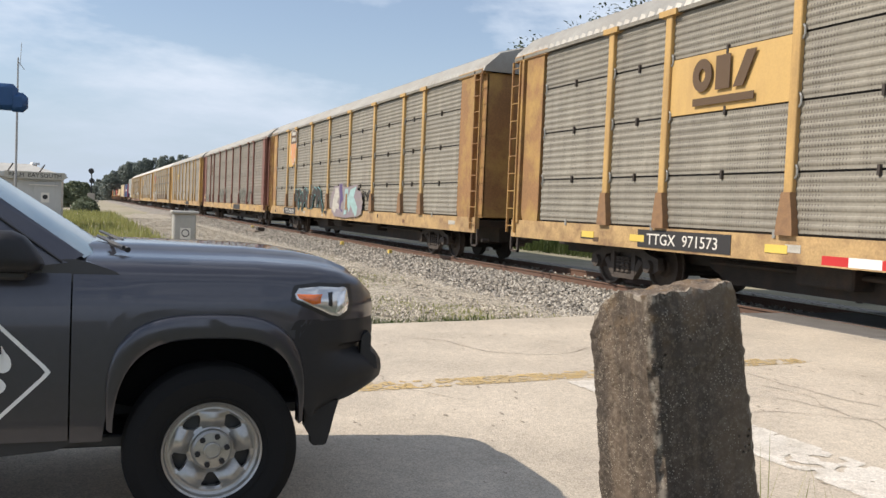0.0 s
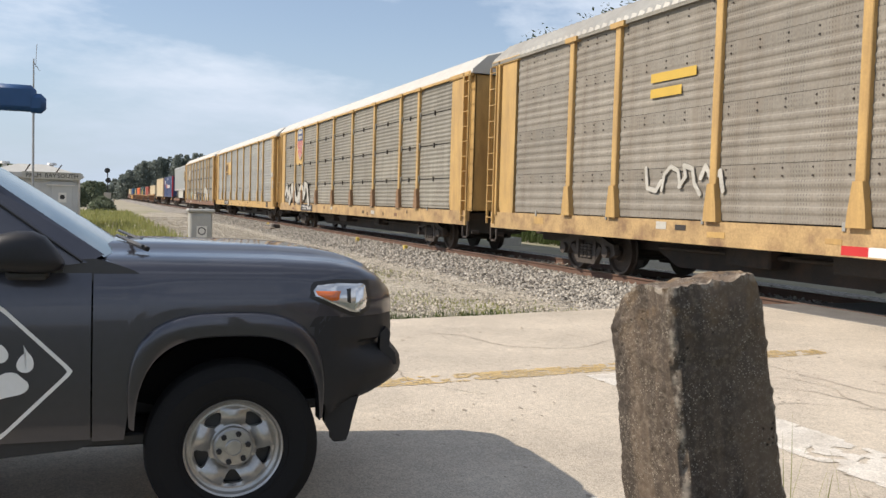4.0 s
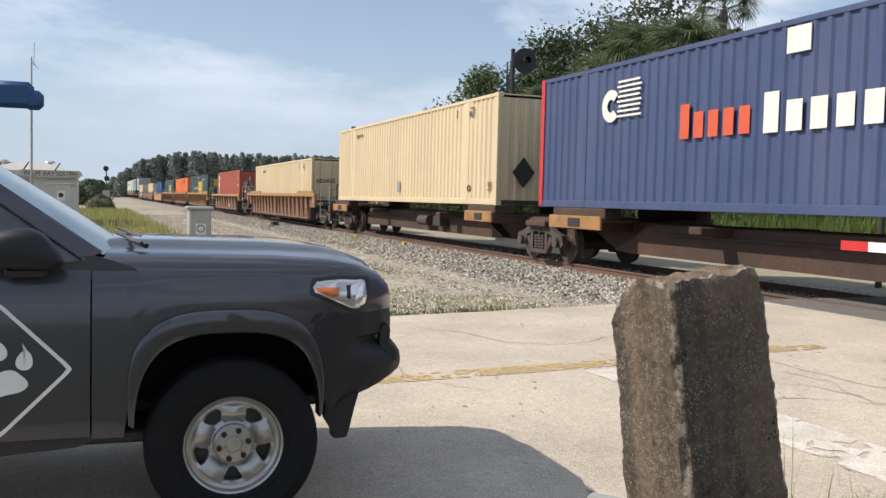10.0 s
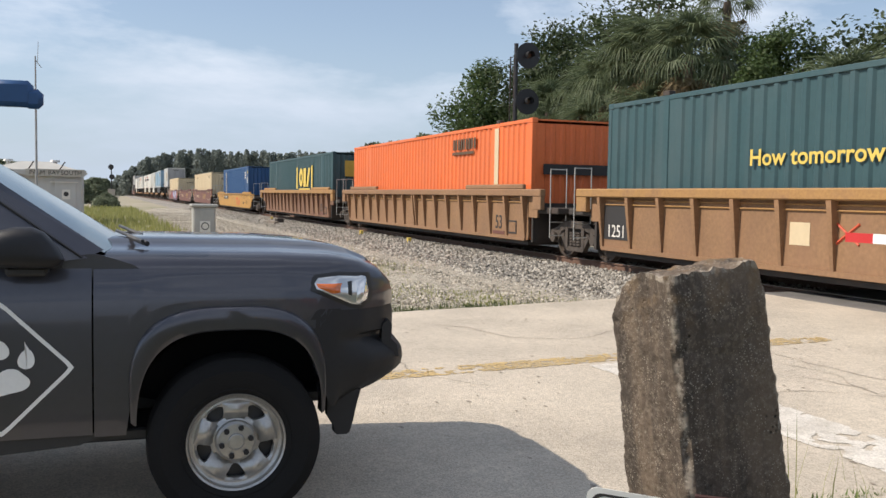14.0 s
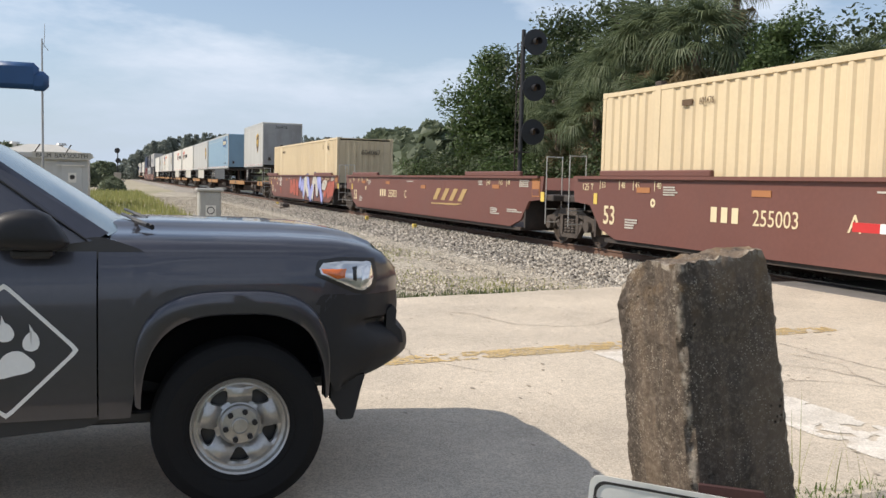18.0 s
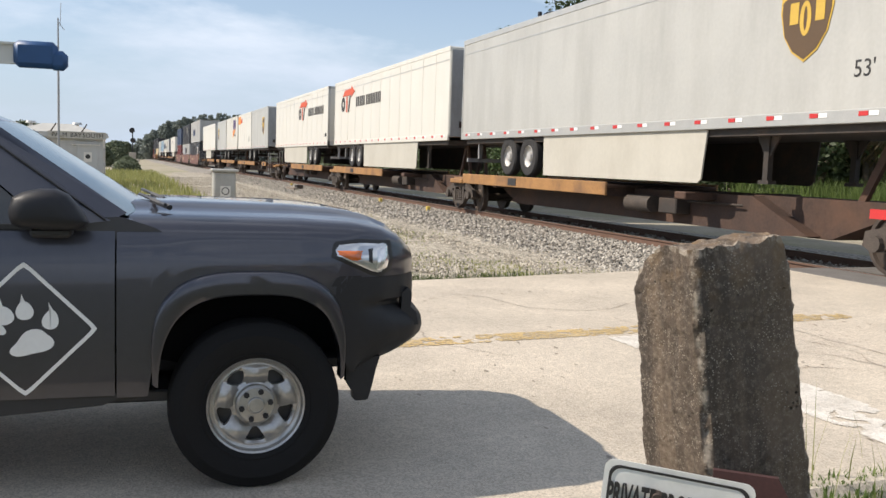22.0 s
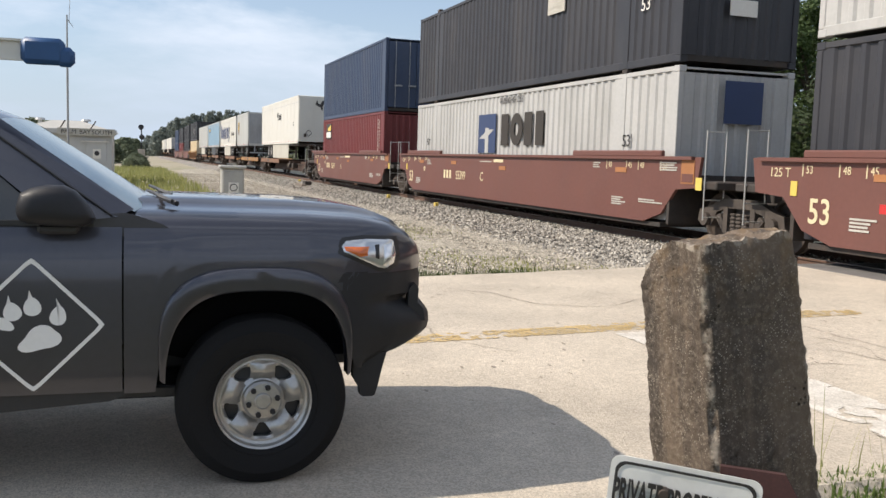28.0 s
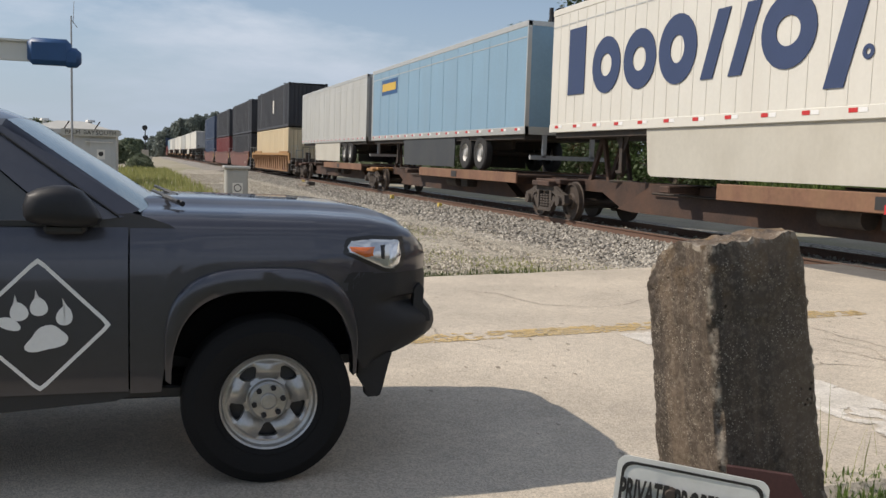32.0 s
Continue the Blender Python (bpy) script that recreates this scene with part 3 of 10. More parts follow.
def build_track():
    # ballast bed
    bm = bmesh.new()
    xs = [-700, -400, -250, -160] + [-120 + 3 * i for i in range(62)] + [80, 150, 300, 700]
    prof = [(-4.6, -0.34), (-3.4, -0.27), (-2.3, -0.19), (-1.5, -0.165), (0, -0.17), (1.5, -0.165), (2.6, -0.2), (4.4, -0.34)]
    rows = []
    for x in xs:
        rows.append([bm.verts.new((x, y, z + 0.035 * noise.noise((x * 0.7, y * 0.9, 2)))) for y, z in prof])
    for A, B in zip(rows, rows[1:]):
        for k in range(len(prof) - 1):
            bm.faces.new((A[k], A[k + 1], B[k + 1], B[k]))
    b = part("ballast_bed", bm, M["ballast"], None, smooth=True)
    tagged(b, "grey crushed-stone track bed", "ballast", kind="structure")
    # light gravel apron between road and track
    bm = bmesh.new()
    rows = []
    for i in range(90):
        x = -10.9 - i * 0.9
        w = 0.9 * noise.noise((x * 0.25, 0, 4))
        rows.append([bm.verts.new((x, y, z)) for y, z in ((-8.3 + w * 0.6 + 0.02 * i, -0.315), (-6.4, -0.235 + 0.03 * noise.noise((x, 1, 1))), (-4.9, -0.235 + 0.03 * noise.noise((x, 2, 1))), (-3.2, -0.24))])
    for A, B in zip(rows, rows[1:]):
        for k in range(3):
            bm.faces.new((A[k], A[k + 1], B[k + 1], B[k]))
    g = part("gravel_apron", bm, M["gravel_light"], None, smooth=True)
    tagged(g, "pale compacted gravel beside the track", "gravel", kind="structure")
    # rails
    for side in (-1, 1):
        y = side * 0.753
        rl = thing("rail", "rust-brown steel rail with a polished running top", "rail", "running rails", kind="structure")
        bm = bmesh.new()
        pr = [(-0.07, -0.17), (0.07, -0.17), (0.07, -0.155), (0.012, -0.14), (0.012, -0.05), (0.036, -0.035), (0.036, -0.004), (-0.036, -0.004), (-0.036, -0.035), (-0.012, -0.05), (-0.012, -0.14), (-0.07, -0.155)]
        rings = [[bm.verts.new((x, y + a, z)) for a, z in pr] for x in (-900, -300, -100, -60, -30, 0, 40, 300, 900)]
        for A, B in zip(rings, rings[1:]):
            for k in range(len(pr)):
                bm.faces.new((A[k], A[(k + 1) % len(pr)], B[(k + 1) % len(pr)], B[k]))
        part("web_and_foot", bm, M["rail"], rl)
        part("running_surface", boxes((-900, 900, y - 0.03, y + 0.03, -0.005, 0.001)), M["rail_top"], rl)
    # ties, uneven in the stone
    rnd = random.Random(2)
    bm = bmesh.new()
    bx(bm, -0.11, 0.11, -1.3, 1.3, -0.3, -0.155, bev=0.012)
    tie_me = mesh_of(bm, "tie", M["tie"])
    bed = thing("track_ties", "row of weathered ties half buried in ballast", "ties", kind="structure")
    x = -62.0
    while x < 40:
        if not (ROAD_X0 - 0.2 < x < ROAD_X1 + 0.2):
            o = part("tie", tie_me, None, bed, at=(x, rnd.uniform(-0.06, 0.06), rnd.uniform(-0.02, 0.008)))
            o.rotation_euler = (0, 0, rnd.uniform(-0.02, 0.02))
        x += 0.52
    bm = bmesh.new()
    x = -300.0
    while x < -62.3:
        bx(bm, x - 0.11, x + 0.11, -1.3, 1.3, -0.3, -0.158 + rnd.uniform(-0.015, 0.008))
        x += 0.52
    tagged(part("track_ties_far", bm, M["tie"], None), "distant ties of the same track", "ties", kind="stuff")
    # crossing surface
    cs = thing("crossing_surface", "dark crossing panels between and beside the rails", "crossing", kind="structure")
    for k in range(3):
        for y0, y1 in ((-1.74, -0.83), (-0.66, 0.66), (0.83, 1.74)):
            xa = ROAD_X0 + 2.5 * k
            part("panel", boxes((xa + 0.012, xa + 2.488, y0, y1, -0.16, -0.006), bev=0.012), M["crossing"], cs)
    # loose stones
    rnd = random.Random(11)
    shapes = []
    for s in range(10):
        # broken six-cornered lumps
        co = [Vector((x, y, z)) * rnd.uniform(0.7, 1.15) + Vector((rnd.uniform(-0.3, 0.3), rnd.uniform(-0.3, 0.3), rnd.uniform(-0.2, 0.2))) for x, y, z in ((1, 0, 0), (0, 0.8, 0), (-1, 0, 0), (0, -0.8, 0), (0.1, 0, 0.75), (0, 0.1, -0.75))]
        shapes.append((co, ((0, 1, 4), (1, 2, 4), (2, 3, 4), (3, 0, 4), (1, 0, 5), (2, 1, 5), (3, 2, 5), (0, 3, 5))))

    def stone(x, y, z, r):
        co, fc = rnd.choice(shapes)
        a = rnd.uniform(0, 6.28)
        c, s = math.cos(a) * r, math.sin(a) * r
        n = len(verts)
        for p in co:
            verts.append((x + p.x * c - p.y * s, y + p.x * s + p.y * c, z + p.z * r))
        for f in fc:
            faces.append([n + i for i in f])

    def heap(name, material, label):
        me = bpy.data.meshes.new(name)
        me.from_pydata(verts, [], faces)
        me.materials.append(material)
        tagged(new(name, me), label, "ballast", kind="stuff")

    def bed_z(y):
        for (ya, za), (yb, zb) in zip(prof, prof[1:]):
            if ya <= y <= yb:
                return za + (zb - za) * (y - ya) / (yb - ya)
        return -0.25
    verts, faces = [], []
    for i in range(46000):
        x = -11.1 - 78 * rnd.random() ** 1.75
        y = rnd.uniform(-5.2 + 0.4 * math.sin(x * 0.7), -0.9) if rnd.random() < 0.86 else rnd.uniform(-0.6, 2.0)
        r = rnd.uniform(0.026, 0.056)
        stone(x, y, bed_z(max(-4.6, y)) + 0.02 + rnd.uniform(-0.01, 0.03), r)
    heap("ballast_stones", M["stone"], "loose grey ballast stones heaped along the rails")
    verts, faces = [], []
    for i in range(38000):
        x = -10.95 - 60 * rnd.random() ** 1.8
        y = -4.3 - 3.9 * rnd.random() ** 1.1
        # two wheel-worn strips stay nearly bare
        bare = abs(y + 5.6 - 0.5 * math.sin(x * 0.3)) < 0.35 and x > -24
        if noise.noise((x * 0.35, y * 0.8, 6)) < (0.25 if bare else -0.32):
            continue
        stone(x, y, -0.232 + rnd.uniform(-0.005, 0.012), rnd.uniform(0.013, 0.036) * (1 if rnd.random() < 0.85 else 1.5))
    heap("apron_chippings", M["chipping"], "pale stone chippings scattered over the gravel apron")


build_ground()
build_road()
build_track()

# ---- rolling stock: shared pieces ----
SHARED = {}


def shared(key, make, material, smooth=False):
    if key not in SHARED:
        SHARED[key] = mesh_of(make(), key, material, smooth)
    return SHARED[key]


def side_frame_bm():
    bm = bmesh.new()
    for s in (-1,):
        prism(bm, [(-1.16, 0.42), (-1.02, 0.34), (-0.76, 0.36), (-0.62, 0.60), (-0.3, 0.68), (0.3, 0.68), (0.62, 0.60), (0.76, 0.36), (1.02, 0.34), (1.16, 0.42), (1.12, 0.62), (0.85, 0.68), (0.45, 0.84), (-0.45, 0.84), (-0.85, 0.68), (-1.12, 0.62)], s * 1.0, s * 1.12)
        prism(bm, [(-0.66, 0.52), (-0.36, 0.18), (0.36, 0.18), (0.66, 0.52), (0.52, 0.58), (0.30, 0.28), (-0.30, 0.28), (-0.52, 0.58)], s * 1.0, s * 1.12)
        for x in (-0.89, 0.89):
            cyl(bm, (x, s * 1.0, 0.46), (x, s * 1.2, 0.46), 0.12, 10)
        bx(bm, -0.42, -0.30, s * 1.0, s * 1.13, 0.25, 0.7)
        bx(bm, 0.30, 0.42, s * 1.0, s * 1.13, 0.25, 0.7)
    return bm


def spring_bm():
    """One coil spring of a bogie's nest."""
    bm = bmesh.new()
    turn = []
    for k in range(5):
        turn += [(0.062, 0.29 + k * 0.065), (0.078, 0.305 + k * 0.065), (0.078, 0.325 + k * 0.065), (0.062, 0.34 + k * 0.065)]
    rings = [[bm.verts.new((r * math.cos(i * math.pi / 4), -1.08 + r * math.sin(i * math.pi / 4), z)) for i in range(8)] for r, z in turn]
    for A, B in zip(rings, rings[1:]):
        for i in range(8):
            bm.faces.new((A[i], A[(i + 1) % 8], B[(i + 1) % 8], B[i]))
    return bm


def wheelset_bm():
    bm = bmesh.new()
    cyl(bm, (0, -0.98, 0), (0, 0.98, 0), 0.08, 10)
    for s in (-1, 1):
        lathe(bm, [(0.08, s * 0.83), (0.17, s * 0.85), (0.20, s * 0.80), (0.38, s * 0.78), (0.40, s * 0.83), (0.455, s * 0.83), (0.46, s * 0.73), (0.485, s * 0.72), (0.485, s * 0.69), (0.38, s * 0.70), (0.2, s * 0.74), (0.08, s * 0.70)], seg=24)
    return bm


def bogie(car, x):
    b = part("bogie", shared("bolster", lambda: boxes((-0.25, 0.25, -1.0, 1.0, 0.5, 0.78), (-0.16, 0.16, -1.05, 1.05, 0.42, 0.52), (-0.8, -0.72, -0.8, 0.8, 0.3, 0.5), (0.72, 0.8, -0.8, 0.8, 0.3, 0.5), bev=0.02), M["bogie"]), None, car, "grimy four-wheel bogie", at=(x, 0, 0))
    for half in (0, math.pi):
        part("side_frame", shared("side_frame", side_frame_bm, M["bogie"]), None, b).rotation_euler = (0, 0, half)
        for dx in (-0.16, 0.0, 0.16):
            part("spring", shared("spring", spring_bm, M["bogie"]), None, b, at=(dx, 0, 0)).rotation_euler = (0, 0, half)
    for dx in (-0.89, 0.89):
        ws = part("wheelset", shared("wheelset", wheelset_bm, M["wheel_steel"], True), None, b, at=(dx, 0, 0.4601))
        WHEELS.append((ws, car, x + dx, dx))
    return b


def ladder(name, car, x, y, z0, z1, material, w=0.38, step=0.4):
    bm = bmesh.new()
    bx(bm, x - w / 2 - 0.02, x - w / 2 + 0.02, y - 0.05, y, z0, z1)
    bx(bm, x + w / 2 - 0.02, x + w / 2 + 0.02, y - 0.05, y, z0, z1)
    z = z0 + 0.15
    while z < z1:
        cyl(bm, (x - w / 2, y - 0.045, z), (x + w / 2, y - 0.045, z), 0.012, 6)
        z += step
    return part(name, bm, material, car)


# ---- autoracks ----
BAYS = (2.70, 1.80, 3.02, 3.02, 3.02, 3.02, 3.02, 1.80, 2.70)
TIERS = (1.21, 2.09, 3.09, 4.04, 4.83)


def rack_panel(w, z0, z1, slot):
    """One ridged side sheet, its left foot at the origin: open slots between tiers, or lapped bands with bolts."""
    bm = bmesh.new()
    h = z1 - z0
    gap = 0.016 if slot else 0.004
    lo, hi = (0.05, h - 0.05) if slot else (0.10, h * 0.76)
    n = max(3, round((hi - lo) / (0.125 if slot else 0.165)))
    pts = [(gap, -0.004)]
    for i in range(n):
        for k, d in ((0.0, 0.0), (0.12, -0.001), (0.3, -0.012), (0.5, -0.016), (0.68, -0.012), (0.8, -0.002)):
            pts.append((lo + (hi - lo) * (i + k) / n, d))
    pts += [(hi, 0.0)] + ([] if slot else [(hi + 0.05, -0.008), (h - 0.03, -0.012)]) + [(h - gap, -0.004 if slot else -0.014)]
    A = [bm.verts.new((0.03, y, z)) for z, y in pts]
    B = [bm.verts.new((w - 0.03, y, z)) for z, y in pts]
    for i in range(len(pts) - 1):
        bm.faces.new((A[i], B[i], B[i + 1], A[i + 1]))
    for S in (A, B):
        k = [bm.verts.new((S[i].co.x, 0.03, S[i].co.z)) for i in (0, -1)]
        bm.faces.new((S[0], k[0], k[1], S[-1]))
    return bm


def autorack(x0, post, panel, roof, endm, sill, label, length=27.1, slot=True, boards=(), drop=0.0, foot=""):
    car = rider("autorack_car", label, "rail car", "autorack cars", x0)
    L = length
    part("floor", boxes((0.4, L - 0.4, -1.45, 1.45, 0.95, 1.12)), M["steel_dark"], car)
    bm = bmesh.new()
    prism(bm, [(1.0, 0.95), (1.0, 0.55), (6.0, 0.55), (6.6, 0.28), (L - 6.6, 0.28), (L - 6.0, 0.55), (L - 1.0, 0.55), (L - 1.0, 0.95)], -0.5, 0.5)
    part("centre_sill", bm, M["steel_dark"], car)
    part("side_sill", boxes((0.2, L - 0.2, -1.58, -1.46, 0.80 - drop, 1.19 - drop)), sill, car, "grimy yellow side sill")
    part("side_sill", boxes((0.2, L - 0.2, 1.46, 1.58, 0.80 - drop, 1.19 - drop)), sill, car)
    part("far_side_wall", boxes((0.5, L - 0.5, 1.50, 1.55, 1.19, 4.85)), M[panel], car)
    # near-black sheet: the inside's shade, put into colour, for the gaps between panels
    part("inner_wall", boxes((1.5, L - 1.5, -1.50, -1.49, 1.19, 4.84)), M["seam"], car, "dark sheet standing in for the shaded inside behind the side sheets")
    # posts and panels of the side seen
    start = (L - sum(BAYS)) / 2
    x = start
    for i, w in enumerate(BAYS):
        for j, (z0, z1) in enumerate(zip(TIERS, TIERS[1:])):
            pk = "yel" if (i, j) in boards else panel
            if pk == "yel":
                part("emblem_board", boxes((0.03, w - 0.03, -0.03, 0.03, 0.004, z1 - z0 - 0.004)), M["board_yel"], car, at=(x, -1.535, z0))
                continue
            part("side_panel", shared(f"rack_panel_{pk}_{slot}_{w}_{z0}", lambda: rack_panel(w, z0, z1, slot), M[pk]), None, car, at=(x, -1.535, z0))
        x += w
    if drop:
        part("kick_strip", boxes((start, L - start, -1.545, -1.505, 1.19 - drop, 1.212)), M[panel], car)
    pk = f"rack_post_{post}"

    def post_bm():
        bm = bmesh.new()
        bx(bm, -0.085, 0.085, -1.62, -1.53, 1.60, 4.86, bev=0.012)
        bx(bm, -0.24, 0.24, -1.66, -1.5, 4.80, 4.90)
        return bm
    x = start
    posts = [start]
    for w in BAYS:
        x += w
        posts.append(x)
    def foot_bm():
        bm = bmesh.new()
        prism(bm, [(-0.17, 1.19), (0.17, 1.19), (0.15, 1.40), (0.085, 1.80), (-0.085, 1.80), (-0.15, 1.40)], -1.655, -1.53)
        return bm
    fm = foot or ("rusty_foot" if slot else post)
    for px in posts[1:-1]:
        sp = part("side_post", shared(pk, post_bm, M[post]), None, car, at=(px, 0, 0))
        part("post_foot", shared("post_foot_" + fm, foot_bm, M[fm]), None, sp, at=(0, 0, -drop))
    if slot:
        # hooked brackets beside the posts and clips at mid-bay
        def hook():
            bm = bmesh.new()
            for a, b in (((0, -0.10), (0.04, -0.05)), ((0.04, -0.05), (0.04, 0.05)), ((0.04, 0.05), (0, 0.10))):
                cyl(bm, (a[0], -1.575, a[1]), (b[0], -1.575, b[1]), 0.016, 6)
            return bm
        hk = shared("post_hook", hook, M["galv_b"])
        clip = shared("clip", lambda: boxes((-0.022, 0.022, -1.58, -1.53, -0.08, 0.06)), M["steel_dark"])
        for px, w in zip(posts, BAYS):
            for z in TIERS[1:-1]:
                part("bracket", hk, None, car, at=(px + 0.08, 0, z))
                part("clip", clip, None, car, at=(px + w / 2, 0, z))
    else:
        def bolt_bm(w):
            bm = bmesh.new()
            for z in TIERS[1:]:
                for f in (0.08, 0.3, 0.5, 0.7, 0.92):
                    for dz in (-0.07, -0.19):
                        bx(bm, w * f - 0.013, w * f + 0.013, -1.558, -1.545, z + dz - 0.013, z + dz + 0.013)
            return bm
        for px, w in zip(posts, BAYS):
            part("bolt_pattern", shared(f"rack_bolts_{w}", lambda: bolt_bm(w), M["steel_dark"]), None, car, at=(px, 0, 0))["kind"] = "stuff"
    # small stencilled plates, hooks and rust patches along the sill
    rn = random.Random(int(abs(x0) * 10))
    for k in range(13):
        u = rn.uniform(1.0, L - 1.6)
        w = rn.choice((0.12, 0.2, 0.3, 0.45))
        z = rn.uniform(0.86, 1.02) - drop
        part("sill_plate", boxes((u, u + w, -1.586, -1.578, z, z + rn.uniform(0.07, 0.14))), M[rn.choice(("yel", "paint_brown", "well_brown", "paint_pale", "steel_dark"))], car)
    for k in range(8):
        u = start + 1.2 + k * 3.02
        part("tie_down", boxes((u, u + 0.06, -1.60, -1.575, 1.14 - drop, 1.26 - drop)), M["galv_b"], car)
    # end sheets, doors, ladders
    for e, s in ((0.0, 1), (L, -1)):
        a, b = sorted((e + s * 0.66, e + s * (start - 0.05)))
        bm = bmesh.new()
        prism(bm, [(a, 1.35), (a + 0.08, 1.19), (b - 0.02, 1.19), (b, 1.35), (b, 4.86), (a, 4.86)], -1.575, -1.50)
        part("end_sheet", bm, M[endm], car)
        a, b = sorted((e + s * 0.10, e + s * 0.64))
        part("end_recess", boxes((a, b, -1.44, -1.40, 1.19, 4.86)), M[endm], car)
        a, b = sorted((e + s * 0.47, e + s * 0.56))
        part("end_post", boxes((a, b, -1.62, -1.44, 1.12, 4.92), bev=0.01), M[endm], car)
        a, b = sorted((e + s * 0.06, e + s * (start + 0.1)))
        part("end_header", boxes((a, b, -1.61, -1.50, 4.80, 4.93), bev=0.01), M[endm], car)
        a, b = sorted((e + s * 0.1, e + s * 0.28))
        for k in range(3):
            part("end_door", boxes((a, b, -1.45 + k * 0.97, -0.52 + k * 0.97, 1.2, 4.85), bev=0.02), M[endm], car)
        ladder("ladder", car, e + s * 0.24, -1.60, 0.9, 4.8, M[endm], 0.36)
        part("coupler", boxes((min(e, e - s * 0.45), max(e, e - s * 0.45), -0.14, 0.14, 0.72, 0.98), (min(e, e + s * 0.6), max(e, e + s * 0.6), -0.2, 0.2, 0.65, 1.0), bev=0.02), M["steel_dark"], car)
        bogie(car, e + s * 4.2)
        bm = bmesh.new()
        cyl(bm, (e + s * 0.15, -1.4, 0.62), (e + s * 0.15, -1.2, 0.62), 0.05, 8)
        bx(bm, min(e + s * 0.1, e + s * 0.5), max(e + s * 0.1, e + s * 0.5), -1.55, -1.5, 0.45, 0.5)
        bx(bm, min(e + s * 0.1, e + s * 0.16), max(e + s * 0.1, e + s * 0.16), -1.55, -1.5, 0.45, 0.9)
        bx(bm, min(e + s * 0.44, e + s * 0.5), max(e + s * 0.44, e + s * 0.5), -1.55, -1.5, 0.45, 0.9)
        part("step", bm, M["steel_dark"], car)
    # roof of ribbed sheets
    bm = bmesh.new()
    prof = [(-1.60, 4.86), (-1.55, 4.98), (-1.15, 5.34), (-0.5, 5.52), (0, 5.55), (0.5, 5.52), (1.15, 5.34), (1.55, 4.98), (1.60, 4.86)]
    n = int(L / 0.13)
    rings = []
    for i in range(n + 1):
        u = i * L / n
        r = 0.04 if i % 2 else 0.0
        rings.append([bm.verts.new((u, y * (1 + r * 0.2), z + r)) for y, z in prof])
    for A, B in zip(rings, rings[1:]):
        for k in range(len(prof) - 1):
            bm.faces.new((A[k], A[k + 1], B[k + 1], B[k]))
    for R in (rings[0], rings[-1]):
        bm.faces.new(R)
    part("roof", bm, M[roof], car)
    part("roof_rail", boxes((0.1, L - 0.1, -1.62, -1.55, 4.83, 4.90)), M[post if roof == "roof_w" else "galv"], car)
    # brake gear under the floor
    part("underframe_gear", boxes((8.5, 9.6, -0.9, -0.4, 0.45, 0.85), (11, 12.2, -1.0, -0.5, 0.5, 0.9), (16, 16.6, -0.9, -0.5, 0.5, 0.9), (6.3, 20.7, -0.75, -0.65, 0.6, 0.68), bev=0.03), M["steel_dark"], car)
    return car


def plate(car, name, x0, x1, z0, z1, y, material, label=""):
    return part(name, boxes((x0, x1, y - 0.012, y, z0, z1)), material, car, label)


GLYPHS = (((0.05, 0.1), (0.22, 0.75), (0.5, 1.0), (0.8, 0.8), (0.98, 0.25)), ((0.0, 0.55), (0.3, 0.95), (0.55, 0.42), (0.85, 0.75), (1.0, 0.1)), ((0.08, 0.95), (0.3, 0.25), (0.65, 0.05), (0.95, 0.5)),
          ((0.05, 0.3), (0.3, 0.65), (0.22, 1.0), (0.6, 0.9), (0.75, 0.4), (1.0, 0.0)), ((0.0, 0.0), (0.35, 0.45), (0.3, 0.9), (0.65, 0.95), (0.7, 0.45), (1.0, 0.1)))


def spray(car, x0, x1, z0, z1, y, fills, outline, seed, n=None, fat=0.125, rim=0.045):
    """Spray-paint lettering that cannot be read: fat bent strokes in colour with a rim."""
    rnd = random.Random(seed)
    H = z1 - z0
    n = n or max(2, round((x1 - x0) / (0.85 * H)))
    w = (x1 - x0) / n
    jobs = []
    for k in range(n):
        g = [(x0 + w * (k - 0.04 + 1.08 * (a + rnd.uniform(-0.06, 0.06))), z0 + H * (0.1 + 0.8 * b + rnd.uniform(-0.05, 0.05))) for a, b in GLYPHS[(seed + k * 3) % len(GLYPHS)]]
        jobs.append((g, H * fat * rnd.uniform(0.85, 1.2), k))

    def stroke(bm, pts, r, ya, yb):
        for n, ((ax, az), (bx2, bz)) in enumerate(zip(pts, pts[1:])):
            ya -= 0.0007
            d = math.atan2(bz - az, bx2 - ax)
            out = [(ax + r * math.cos(d + math.pi / 2 + i * math.pi / 6), az + r * math.sin(d + math.pi / 2 + i * math.pi / 6)) for i in range(7)]
            out += [(bx2 + r * math.cos(d - math.pi / 2 + i * math.pi / 6), bz + r * math.sin(d - math.pi / 2 + i * math.pi / 6)) for i in range(7)]
            prism(bm, out, ya, yb)
    for g, r, k in jobs:
        bm = bmesh.new()
        stroke(bm, g, r + H * rim, y - 0.004 - 0.0001 * k, y)
        part("spray_rim", bm, outline, car)
        bm = bmesh.new()
        stroke(bm, g, r, y - 0.013 - 0.0001 * k, y - 0.003)
        part("spray_letter", bm, fills[k % len(fills)], car, "sprayed graffiti letter")


def bars(car, name, x, z, w, h, n, y, material, rnd):
    """Small stencilled lines that cannot be read."""
    bm = bmesh.new()
    for i in range(n):
        ww = w * rnd.uniform(0.6, 1)
        bx(bm, x, x + ww, y - 0.006, y, z - i * h * 1.7, z - i * h * 1.7 + h)
    part(name, bm, material, car)


